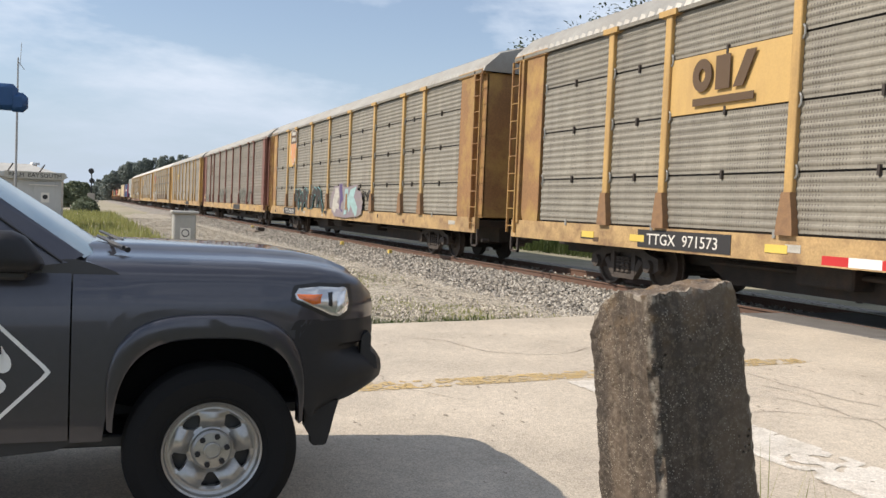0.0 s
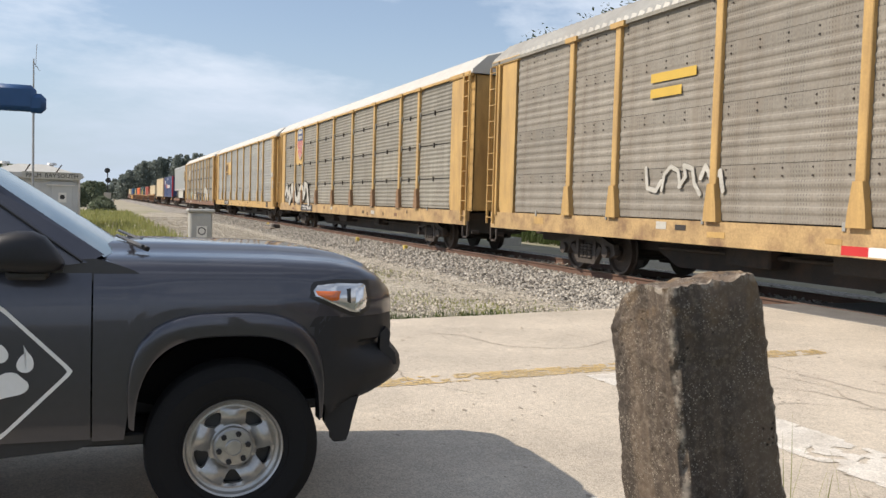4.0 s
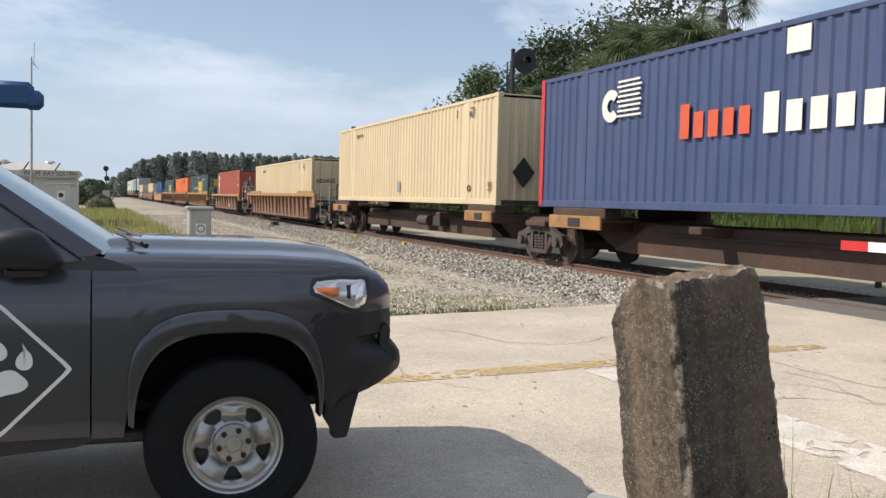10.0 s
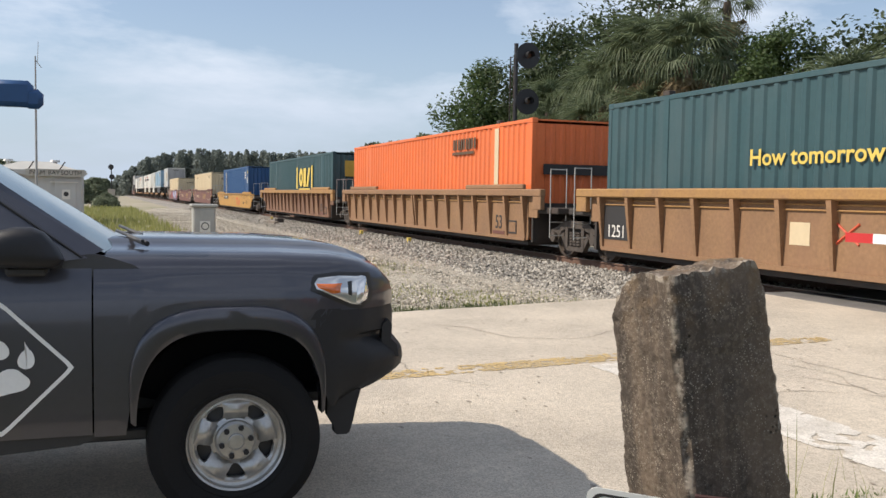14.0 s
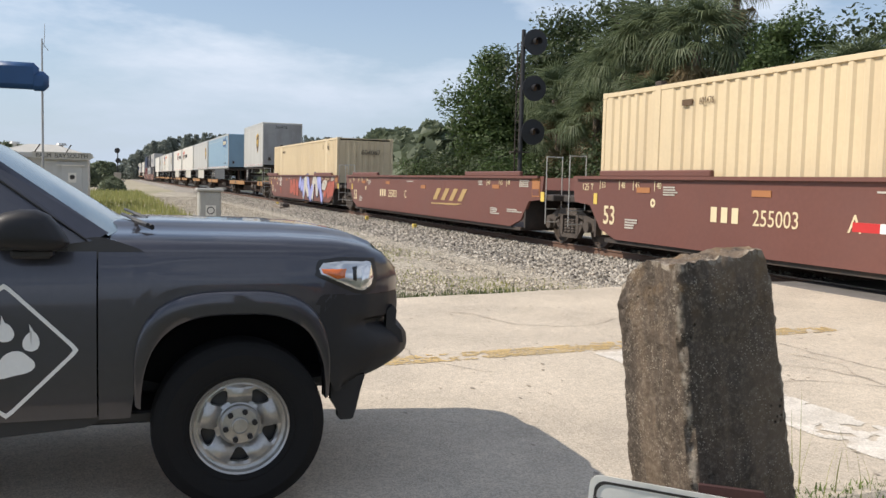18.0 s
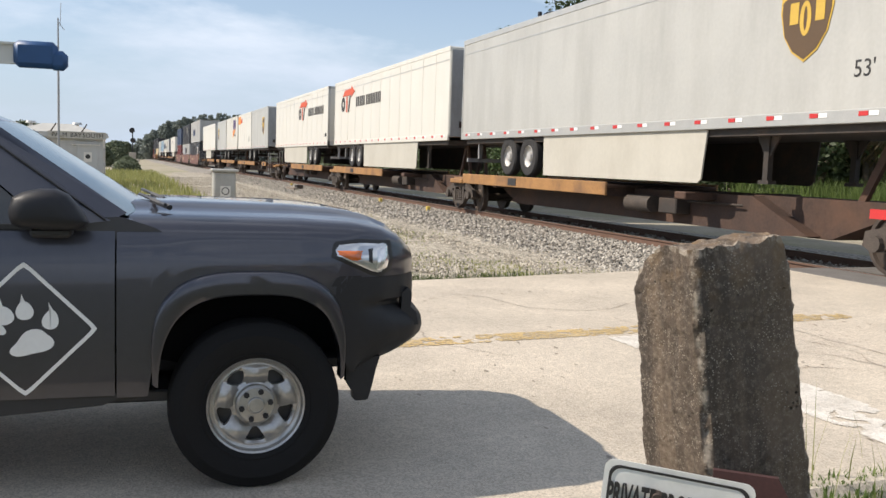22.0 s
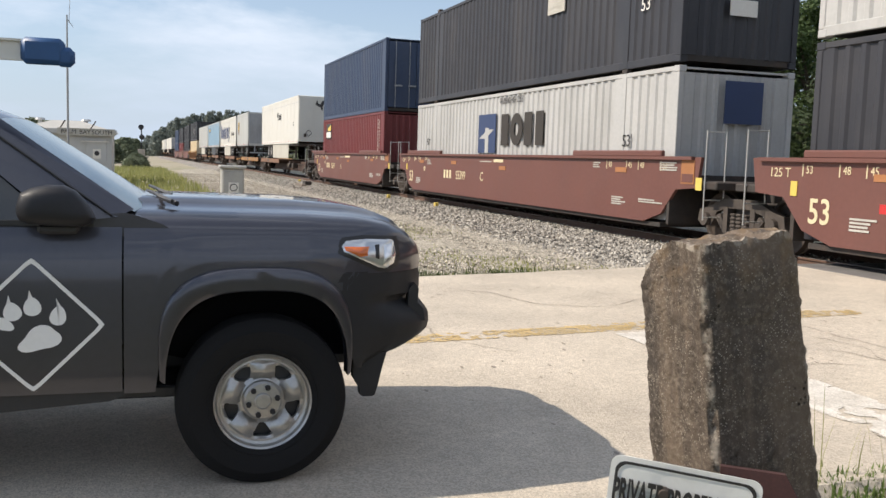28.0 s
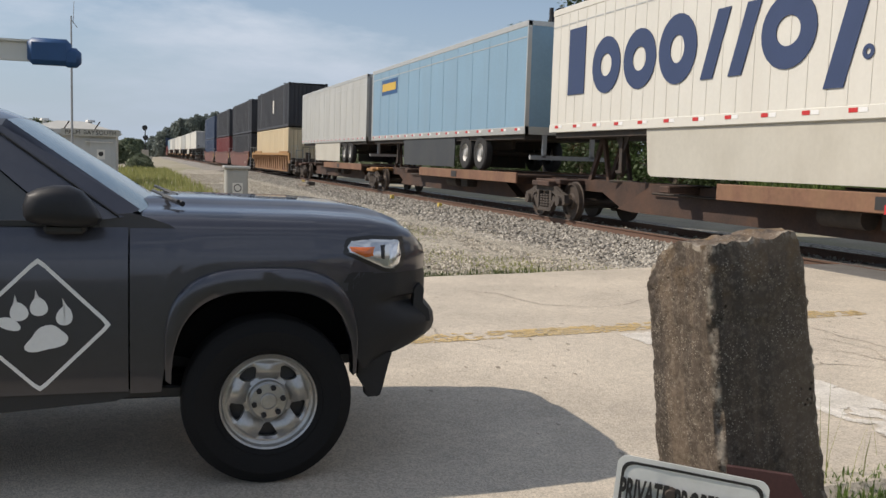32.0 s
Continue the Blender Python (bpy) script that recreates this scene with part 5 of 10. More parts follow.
        part("data_panel", boxes((b - 0.91, b - 0.54, -1.458, -1.45, 0.5, 0.74)), M[side], car)
        lettering("load_mark", "53", 0.48, M["paint_black"], car, on_side(b - 1.55, -1.446, 0.56), 0.9, bold=0.004)
        part("reflector_plate", boxes((b - 1.9, b - 1.2, -1.452, -1.44, 0.42, 0.50)), M["well_red"], car)
    return car


def brake_end(car, x):
    """Brake wheel, air tank and hoops on a well's end platform."""
    bm = bmesh.new()
    r = 0.29
    ring = [(r * math.cos(k * math.pi / 10), r * math.sin(k * math.pi / 10)) for k in range(20)]
    for (u, v), (u2, v2) in zip(ring, ring[1:] + ring[:1]):
        cyl(bm, (x, -0.9 + u, 2.11 + v), (x, -0.9 + u2, 2.11 + v2), 0.026, 6)
    for k in range(6):
        c, d = math.cos(k * math.pi / 3), math.sin(k * math.pi / 3)
        cyl(bm, (x, -0.9, 2.11), (x, -0.9 + r * c, 2.11 + r * d), 0.05, 5, 0.026)
    cyl(bm, (x - 0.03, -0.9, 2.11), (x + 0.1, -0.9, 2.11), 0.12, 12)
    part("brake_wheel", bm, M["chord"], car, "grimy ochre brake wheel")
    bm = bmesh.new()
    bx(bm, x + 0.08, x + 0.24, -0.98, -0.82, 1.12, 2.4)
    bx(bm, x + 0.08, x + 0.34, -1.0, -0.70, 1.85, 2.25)
    part("wheel_stand", bm, M["steel_dark"], car)
    bm = bmesh.new()
    cyl(bm, (x - 1.0, -0.9, 1.62), (x - 0.1, -0.9, 1.62), 0.13, 14)
    cyl(bm, (x - 1.08, -0.9, 1.62), (x - 1.0, -0.9, 1.62), 0.07, 14, 0.13)
    part("air_tank", bm, M["chord"], car, "ochre air tank")
    for u in (x - 0.85, x - 0.3):
        part("tank_bracket", boxes((u, u + 0.1, -1.0, -0.8, 1.12, 1.5)), M["steel_dark"], car)
    part("valve", boxes((x - 1.75, x - 1.2, -1.15, -0.85, 1.12, 1.42), (x - 1.6, x - 1.4, -1.1, -0.9, 1.42, 1.6), bev=0.02), M["steel_dark"], car)
    for u in (x + 0.58, x + 1.1):
        bm = bmesh.new()
        for y in (-1.2, -0.85):
            cyl(bm, (u, y, 1.1), (u, y, 2.25), 0.013, 6)
        cyl(bm, (u, -1.2, 2.25), (u, -0.85, 2.25), 0.013, 6)
        part("grab_hoop", bm, M["rail_alu"], car)
    part("step_board", boxes((x + 0.35, x + 1.0, -1.35, -0.8, 1.12, 1.17), (x + 0.35, x + 1.0, -1.37, -1.34, 1.05, 1.2)), M["chord"], car)


# ---- containers ----


def corrugated_side(L, H, pitch=0.30, depth=0.036, posts=(2.0,)):
    bm = bmesh.new()
    pts = [(0.0, 0.0)]
    x = 0.16
    flat = []
    for p in posts:
        flat += [p, L - p]
    while x < L - 0.16 - pitch:
        if any(x < f + 0.1 and x + pitch > f - 0.1 for f in flat):
            pts += [(x, 0.0), (x + pitch, 0.0)]
        else:
            pts += [(x, 0.0), (x + pitch * 0.28, 0.0), (x + pitch * 0.42, depth), (x + pitch * 0.86, depth), (x + pitch, 0.0)]
        x += pitch
    pts.append((L, 0.0))
    q = [pts[0]]
    for p in pts[1:]:
        if p[0] > q[-1][0] + 1e-4:
            q.append(p)
    A = [bm.verts.new((x, y, 0.0)) for x, y in q]
    B = [bm.verts.new((x, y, H)) for x, y in q]
    for i in range(len(q) - 1):
        bm.faces.new((A[i], A[i + 1], B[i + 1], B[i]))
    return bm


def container(x0, L, z0, paint, label, doors=False, H=2.896, W=2.59, end_paint=None):
    c = rider("container", label, "container", "shipping containers", x0)
    hw = W / 2
    P = M[paint]
    key = f"{paint}_{L}"
    pts = (1.98,) if L > 15 else ((0.75,) if L > 13 else (0.0,))
    part("side_panel", shared("cside_" + key, lambda: corrugated_side(L - 0.2, H - 0.24, posts=pts), P), None, c, at=(0.1, -hw + 0.012, z0 + 0.15))
    part("side_panel", boxes((0.1, L - 0.1, hw - 0.05, hw - 0.012, z0 + 0.15, z0 + H - 0.1)), P, c)
    part("roof", boxes((0.05, L - 0.05, -hw + 0.03, hw - 0.03, z0 + H - 0.06, z0 + H - 0.02)), P, c)
    part("floor", boxes((0.05, L - 0.05, -hw + 0.03, hw - 0.03, z0 + 0.03, z0 + 0.14)), M["steel_dark"], c)
    for y in (-hw, hw - 0.07):
        part("bottom_rail", boxes((0.1, L - 0.1, y, y + 0.07, z0 + 0.01, z0 + 0.16), bev=0.008), P, c)
        part("top_rail", boxes((0.1, L - 0.1, y, y + 0.07, z0 + H - 0.10, z0 + H - 0.01), bev=0.008), P, c)
    for x in (0.0, L - 0.12):
        for y in (-hw - 0.003, hw - 0.117):
            part("corner_post", boxes((x, x + 0.12, y, y + 0.12, z0 + 0.12, z0 + H - 0.12), bev=0.01), P, c)
    cc = shared("casting_" + paint, lambda: boxes((-0.003, 0.173, 0, 0.16, 0, 0.12), bev=0.01), P)
    for x in (0.0, L - 0.17):
        for y in (-hw - 0.006, hw - 0.154):
            for z in (z0, z0 + H - 0.12):
                part("corner_casting", cc, None, c, at=(x, y, z))
    for p in pts:
        if p > 0.1:
            for x in (p, L - p):
                part("lift_post", boxes((x - 0.09, x + 0.09, -hw - 0.006, -hw + 0.06, z0 + 0.02, z0 + H), bev=0.01), P, c)
                part("lift_casting", boxes((x - 0.1, x + 0.1, -hw - 0.01, -hw + 0.12, z0 + H - 0.02, z0 + H + 0.07), bev=0.01), M["steel_dark"], c)
    EP = M[end_paint or paint]
    if doors:
        for y0, y1 in ((-hw + 0.13, -0.01), (0.01, hw - 0.13)):
            d = part("door", boxes((L - 0.06, L - 0.01, y0, y1, z0 + 0.17, z0 + H - 0.13), bev=0.01), EP, c)
            bm = bmesh.new()
            for k in (0.25, 0.75):
                yy = y0 + (y1 - y0) * k
                cyl(bm, (L + 0.03, yy, z0 + 0.12), (L + 0.03, yy, z0 + H - 0.1), 0.015, 8)
                bx(bm, L, L + 0.05, yy - 0.03, yy + 0.28, z0 + 1.0, z0 + 1.06)
            part("lock_rod", bm, M["nose_grey"], d)
    else:
        bm = corrugated_side(W - 0.24, H - 0.26, 0.27, 0.035, posts=(-5,))
        part("end_wall", bm, EP, c, at=(L - 0.03, -hw + 0.12, z0 + 0.14)).rotation_euler = (0, 0, radians(90))
    part("end_wall", boxes((0.01, 0.05, -hw + 0.12, hw - 0.12, z0 + 0.14, z0 + H - 0.1)), P, c)
    return c


# ---- highway trailers ----


def trailer_wheels(t, x, z=1.62):
    """Tandem or single axle ends on both sides."""
    for s in (-1, 1):
        def tyre():
            bm = bmesh.new()
            lathe(bm, [(0.27, 0.10), (0.33, 0.125), (0.47, 0.12), (0.51, 0.08), (0.515, 0), (0.51, -0.08), (0.47, -0.12), (0.33, -0.125), (0.27, -0.10)], seg=28)
            return bm

        def rim():
            bm = bmesh.new()
            lathe(bm, [(0.27, -0.12), (0.28, -0.09), (0.24, -0.05), (0.13, -0.03), (0.11, -0.1), (0.0, -0.11)], seg=20)
            return bm
        w = part("wheel", shared("t_tyre", tyre, M["tyre"], True), None, t, at=(x, s * 1.12, z))
        r = part("rim", shared("t_rim", rim, M["rim_w"], True), None, w)
        if s > 0:
            r.rotation_euler = (0, 0, math.pi)


def trailer(x0, L, skin, label, rear_left=True, skirt=None, nose="nose_grey", seams=1.25, top_band=True, doors_rear=True, skirt_end=4.1):
    """Van trailer on a spine platform; origin at its left end, box from z 2.1 to 5.0."""
    t = rider("semi_trailer", label, "trailer", "highway trailers", x0)
    S = M[skin]
    z0, z1, hw = 2.10, 5.0, 1.295
    bm = bmesh.new()
    bx(bm, 0, L, -hw, hw, z0 + 0.12, z1, bev=0.035)
    part("box", bm, S, t)
    part("side_rail", boxes((0.02, L - 0.02, -hw - 0.015, -hw + 0.06, z0, z0 + 0.2), bev=0.012), M["rail_alu"] if skin != "trailer_w" else S, t)
    part("side_rail", boxes((0.02, L - 0.02, hw - 0.06, hw + 0.015, z0, z0 + 0.2), bev=0.012), M["rail_alu"], t)
    part("top_rail", boxes((0.01, L - 0.01, -hw - 0.012, -hw + 0.05, z1 - 0.14, z1 + 0.012), (0.01, L - 0.01, hw - 0.05, hw + 0.012, z1 - 0.14, z1 + 0.012), bev=0.012), S if skin == "trailer_w" else M["rail_alu"], t)
    if top_band:
        part("rivet_band", boxes((0.05, L - 0.05, -hw - 0.006, -hw + 0.02, z1 - 0.42, z1 - 0.39)), M["rail_alu"], t)
    if seams:
        n = int(L / seams)
        sm = shared("seam_" + skin, lambda: boxes((-0.018, 0.018, -1.302, -1.28, 2.3, 4.86)), S)
        for i in range(1, n):
            part("panel_seam", sm, None, t, at=(L * i / n, 0, 0))
    # reflective tape
    for mt, off in (("refl_red", 0.0), ("refl_white", 0.19)):
        tape = shared("tape_" + mt, lambda: boxes((0, 0.17, -hw - 0.022, -hw - 0.014, z0 + 0.10, z0 + 0.165)), M[mt])
        k = 0.35
        while k < L - 0.6:
            part("reflective_tape", tape, None, t, at=(k + off, 0, 0))
            k += 0.95
    rear = 0.0 if rear_left else L
    d = 1 if rear_left else -1
    nose_x = L - rear
    # rear frame and doors
    if doors_rear:
        a, b = sorted((rear, rear - d * 0.03))
        for y0, y1 in ((-hw + 0.1, -0.01), (0.01, hw - 0.1)):
            part("door", boxes((a, b, y0, y1, z0 + 0.2, z1 - 0.12)), M["nose_grey"] if skin == "trailer_g" else S, t)
        part("rear_frame", boxes((a - 0.01, b + 0.01, -hw - 0.01, -hw + 0.1, z0, z1), (a - 0.01, b + 0.01, hw - 0.1, hw + 0.01, z0, z1), (a - 0.01, b + 0.01, -hw, hw, z1 - 0.12, z1), (a - 0.01, b + 0.01, -hw, hw, z0, z0 + 0.2)), M["rail_alu"], t)
        a, b = sorted((rear - d * 0.02, rear + d * 0.08))
        part("rear_bumper", boxes((a, b, -1.1, 1.1, 1.45, 1.56), (a, b, -0.75, -0.65, 1.5, 2.1), (a, b, 0.65, 0.75, 1.5, 2.1)), M["nose_grey"], t, "steel underride bar")
    a, b = sorted((nose_x, nose_x + d * 0.025))
    if skin != "trailer_w":
        for y in (-hw - 0.012, hw - 0.04):
            part("corner_rail", boxes((nose_x - 0.13 if d > 0 else nose_x - 0.013, nose_x + 0.013 if d > 0 else nose_x + 0.13, y, y + 0.052, z0 + 0.2, z1 - 0.14), bev=0.012), M["rail_alu"], t, "pale rounded corner rail")
    part("nose_panel", boxes((a, b, -hw + 0.06, hw - 0.06, z0 + 0.12, z1 - 0.1), bev=0.008), M[nose], t)
    bm = bmesh.new()
    for y, z in ((-0.95, 2.5), (0.45, 2.42), (0.72, 2.5)):
        bx(bm, min(b, b + d * 0.06) if d > 0 else a - 0.06, (b + 0.06) if d > 0 else a, y, y + 0.16, z, z + 0.2)
    part("nose_fittings", bm, M["steel_dark"], t)
    # running gear
    axles = (3.35, 4.62) if L > 12 else (1.15,)
    bm = bmesh.new()
    for ax in axles:
        cyl(bm, (rear + d * ax, -1.0, 1.62), (rear + d * ax, 1.0, 1.62), 0.07, 10)
    lo, hi = sorted((rear + d * (axles[0] - 0.85), rear + d * (axles[-1] + 0.8)))
    for y in (-0.55, 0.45):
        bx(bm, lo, hi, y, y + 0.1, 1.75, 2.1)
    part("axle_frame", bm, M["steel_dark"], t)
    for ax in axles:
        trailer_wheels(t, rear + d * ax)
    part("floor_frame", boxes((0.2, L - 0.2, -1.2, 1.2, 1.98, 2.11)), M["steel_dark"], t)
    lx = rear + d * (L - (2.9 if L > 12 else 2.2))
    for y in (-0.95, 0.85):
        bm = bmesh.new()
        bx(bm, lx - 0.06, lx + 0.06, y, y + 0.1, 1.25, 2.1)
        bx(bm, lx - 0.13, lx + 0.13, y - 0.03, y + 0.13, 1.2, 1.26)
        prism(bm, [(lx - 0.35, 2.08), (lx + 0.35, 2.08), (lx, 1.55)], y + 0.03, y + 0.06)
        part("landing_leg", bm, M["steel_dark"], t)
    # hitch stand at the nose carries it on the platform
    kx = rear + d * (L - 0.9)
    bm = bmesh.new()
    for yy in (-0.32, 0.24):
        prism(bm, [(kx - 0.62, 1.0), (kx - 0.48, 1.0), (kx + 0.08, 2.0), (kx - 0.08, 2.0)], yy, yy + 0.08)
        prism(bm, [(kx + 0.30, 1.0), (kx + 0.42, 1.0), (kx + 0.10, 2.0), (kx - 0.02, 2.0)], yy, yy + 0.08)
    bx(bm, kx - 0.35, kx + 0.35, -0.4, 0.4, 1.98, 2.09)
    part("hitch_stand", bm, M["spine"], t)
    if skirt:
        a = rear + d * (axles[-1] + 0.9)
        b = rear + d * (L - skirt_end)
        pts = [(a, 2.1), (a + d * 0.05, 1.17), (b - d * 0.22, 1.17), (b - d * 0.12, 1.24), (b, 2.1)]
        bm = bmesh.new()
        prism(bm, pts, -1.25, -1.22)
        part("side_skirt", bm, M[skirt], t, "smooth aerodynamic side skirt", smooth=False)
        # far skirt gets a dark colour in place of the shade under the trailer
        bm = bmesh.new()
        prism(bm, pts, 1.22, 1.25)
        part("side_skirt", bm, M["steel_dark"], t)
    return t

# ---- the train, front to back ----
RND = random.Random(42)


def end_stencils(car, L, x_off=0.95, mt="paint_brown"):
    for e in (x_off, L - x_off):
        bars(car, "stencil", e - 0.2, 3.9, 0.42, 0.05, 3, -1.565, M[mt], RND)
        bars(car, "stencil", e - 0.18, 2.15, 0.36, 0.05, 3, -1.565, M["paint_yellow" if mt != "paint_brown" else "paint_brown"], RND)


def sill_number(car, x, text, mt="paint_white"):
    part("number_panel", boxes((x - 1.25, x + 1.25, -1.592, -1.58, 0.84, 1.15)), M["paint_black"], car)
    if text:
        lettering("car_number", text, 0.27, M[mt], car, on_side(x, -1.594, 0.90), 1.15)


A0 = autorack(-18.95, "yel", "galv", "roof_g", "end_rust", M["sill_yel"], "galvanised autorack car with yellow posts and a square emblem board", boards=((2, 2),))
for kind, a, b in (("ring", 6.72, 7.2), ("bar", 7.3, 7.64), ("lean", 7.72, 8.22)):
    mark(A0, kind, a, b, 3.42, 3.95, M["paint_brown"], -1.6)
mark(A0, "bar", 6.75, 8.2, 3.20, 3.32, M["paint_brown"], -1.6)
sill_number(A0, 6.6, "TTGX  971573")
end_stencils(A0, 27.1)
for k in (3.4, 5.1, 8.6, 12.0, 15.0, 19.0):
    part("reflector_plate", boxes((k, k + 0.45, -1.593, -1.58, 0.93, 1.05)), M["paint_yellow"], A0)

A1 = autorack(-47.75, "yel", "galv", "roof_g", "end_rust", M["sill_yel"], "galvanised autorack car with yellow posts, shield emblem and graffiti", boards=((1, 2), (1, 3)))
rail_shield(A1, 5.5, 3.95, 1.25, 1.75, -1.605, M["paint_brown"], M["paint_orange"])
spray(A1, 5.9, 11.2, 1.12, 2.0, -1.60, [M["seam"]], M["paint_teal"], 3, 6, 0.13, 0.035)
block_tag(A1, 12.9, 16.7, 0.92, 2.2, -1.63, M["paint_halo"], M["paint_pale"], M["paint_cyan"], M["paint_purple"])
spray(A1, 17.0, 18.3, 1.5, 1.95, -1.60, [M["seam"]], M["galv"], 8, 4, 0.05, 0.0)
sill_number(A1, 4.9, "TTGX  942155")
end_stencils(A1, 27.1)

A2 = autorack(-76.0, "brown_rack", "galv_d", "roof_g", "brown_rack", M["sill_yel"], "chalky autorack car with oxide-brown posts and faint graffiti", slot=False)
spray(A2, 9.4, 12.6, 1.25, 2.2, -1.57, [M["paint_faint"]], M["galv_d"], 21, None, 0.07, 0.0)
spray(A2, 17.6, 22.4, 1.25, 2.2, -1.57, [M["paint_faint"]], M["galv_d"], 5, None, 0.07, 0.0)
spray(A2, 2.2, 4.0, 1.25, 1.75, -1.57, [M["paint_faint"]], M["galv_d"], 27, 4, 0.1, 0.02)
part("stencil", boxes((0.72, 1.4, -1.582, -1.575, 1.56, 1.60)), M["paint_yellow"], A2)
part("stencil", boxes((0.72, 1.4, -1.582, -1.575, 1.48, 1.52)), M["paint_white"], A2)
sill_number(A2, 17.2, "")
lettering("car_number", "KS 23065", 0.17, M["paint_white"], A2, on_side(1.06, -1.582, 1.7), 0.8)
bars(A2, "faded_emblem", 4.8, 3.9, 1.4, 0.12, 4, -1.585, M["paint_brown"], RND)
end_stencils(A2, 27.1, mt="paint_pale")
for k in (14.0, 18.6, 20.9, 24.5):
    part("sill_patch", boxes((k, k + 0.9, -1.593, -1.58, 0.86, 1.14)), M["yel"], A2)

A3 = autorack(-105.0, "yel", "galv_c", "roof_g", "yel", M["sill_yel"], "weathered autorack car with yellow posts and pale tags", slot=False)
bars(A3, "faded_emblem", 7.1, 3.62, 1.5, 0.16, 2, -1.57, M["paint_gold"], RND)
spray(A3, 7.0, 9.2, 1.6, 2.15, -1.57, [M["paint_pale"]], M["paint_pale"], 2, 4, 0.07, 0.0)
spray(A3, 13.2, 15.2, 1.3, 1.9, -1.57, [M["paint_pale"]], M["paint_pale"], 12, 4, 0.10, 0.0)
end_stencils(A3, 27.1)
sill_number(A3, 17.0, "")

A4 = autorack(-133.4, "yel", "galv", "roof_w", "yel", M["sill_yel"], "galvanised autorack car with shield emblem and white graffiti", boards=((1, 2), (1, 3)))
rail_shield(A4, 5.4, 4.05, 1.28, 1.55, -1.605, M["navy"], M["refl_red"])
spray(A4, 2.0, 7.5, 1.12, 2.15, -1.60, [M["paint_pale"]], M["seam"], 31, 5, 0.125, 0.045)
lettering("spray_word", "JUNKER", 0.24, M["paint_pale"], A4, on_side(8.06, -1.57, 1.52), 0.95)
lettering("spray_word", "CHERISH", 0.24, M["paint_pale"], A4, on_side(7.87, -1.57, 1.26), 0.95)
sill_number(A4, 7.0, "TTGX  964069")
end_stencils(A4, 27.1)

A5 = autorack(-161.7, "yel", "galv_b", "roof_w", "yel", M["yel"], "clean bright-panelled autorack car with yellow posts", slot=False, boards=((2, 2),))
for kind, a, b in (("ring", 6.38, 6.76), ("bar", 6.84, 7.06), ("lean", 7.14, 7.52)):
    mark(A5, kind, a, b, 3.35, 3.9, M["paint_brown"], -1.605)
mark(A5, "bar", 6.4, 7.5, 3.12, 3.24, M["paint_brown"], -1.605)
end_stencils(A5, 27.1)
sill_number(A5, 6.6, "ETTX  800012")
spray(A5, 25.8, 26.35, 2.6, 2.85, -1.577, [M["paint_pale"]], M["paint_pale"], 9)
spray(A5, 26.05, 26.4, 1.95, 2.15, -1.577, [M["paint_pale"]], M["paint_pale"], 4)
spray(A5, 26.1, 26.35, 2.2, 2.4, -1.577, [M["paint_pale"]], M["paint_pale"], 6)
part("data_plate", boxes((24.2, 24.7, -1.595, -1.58, 0.86, 1.16)), M["paint_black"], A5)

A6 = autorack(-190.2, "yel", "galv", "roof_w", "yel", M["well_brown"], "autorack car with yellow posts, rusty sill, shield emblem and graffiti", boards=((1, 2), (1, 3)), drop=0.14, foot="board_yel")
rail_shield(A6, 5.2, 3.95, 1.2, 1.6, -1.605, M["paint_brown"])
bubble(A6, [(6.11, 1.52), (6.64, 1.85), (7.76, 1.95), (7.99, 1.82), (7.94, 1.61), (7.47, 1.37), (7.1, 1.14), (6.31, 1.25)], -1.585, M["paint_sage"], M["steel_dark"], 0.025)
bubble(A6, [(7.99, 1.80), (8.27, 1.93), (8.71, 1.78), (8.89, 1.58), (8.69, 1.36), (8.2, 1.45), (7.94, 1.61)], -1.592, M["paint_sage"], M["steel_dark"], 0.025)
bubble(A6, [(9.76, 1.08), (10.19, 1.35), (10.05, 1.61), (10.2, 1.71), (10.74, 1.56), (10.89, 1.44), (11.02, 1.12), (10.4, 1.06)], -1.59, M["paint_pale"], M["seam"], 0.035)
bubble(A6, [(10.74, 1.56), (10.81, 1.71), (11.26, 1.76), (11.59, 1.64), (11.63, 1.54), (11.36, 1.1), (11.02, 1.12), (10.89, 1.44)], -1.602, M["paint_pale"], M["seam"], 0.035)
bubble(A6, [(11.6, 1.58), (11.75, 1.65), (12.26, 1.72), (12.44, 1.65), (12.42, 1.47), (12.78, 0.98), (12.06, 1.11), (11.42, 1.0)], -1.61, M["paint_pale"], M["seam"], 0.05)
for k in range(4):
    bm = bmesh.new()
    a = 0.3 + k * math.pi / 4
    cyl(bm, (9.62 - 0.3 * math.cos(a), -1.57, 1.52 - 0.24 * math.sin(a)), (9.62 + 0.3 * math.cos(a), -1.57, 1.52 + 0.24 * math.sin(a)), 0.012, 5)
    part("spray_stroke", bm, M["paint_pale"], A6)
spray(A6, 13.0, 17.9, 0.95, 1.8, -1.60, [M["steel_dark"]], M["paint_pale"], 43, 5, 0.17, 0.05)
spray(A6, 18.45, 19.2, 1.25, 1.85, -1.57, [M["seam"]], M["galv"], 44, 2, 0.06, 0.0)
spray(A6, 19.5, 22.2, 1.02, 2.2, -1.60, [M["paint_pale"]], M["seam"], 45, 3, 0.17, 0.045)
spray(A6, 22.35, 23.7, 1.65, 1.95, -1.57, [M["paint_pale"]], M["paint_pale"], 46, 4, 0.05, 0.0)
spray(A6, 22.5, 23.9, 1.3, 1.55, -1.57, [M["paint_pale"]], M["paint_pale"], 47, 5, 0.06, 0.0)
spray(A6, 18.0, 19.6, 0.84, 1.1, -1.585, [M["well_tan"]], M["well_tan"], 48, 3, 0.1, 0.0)
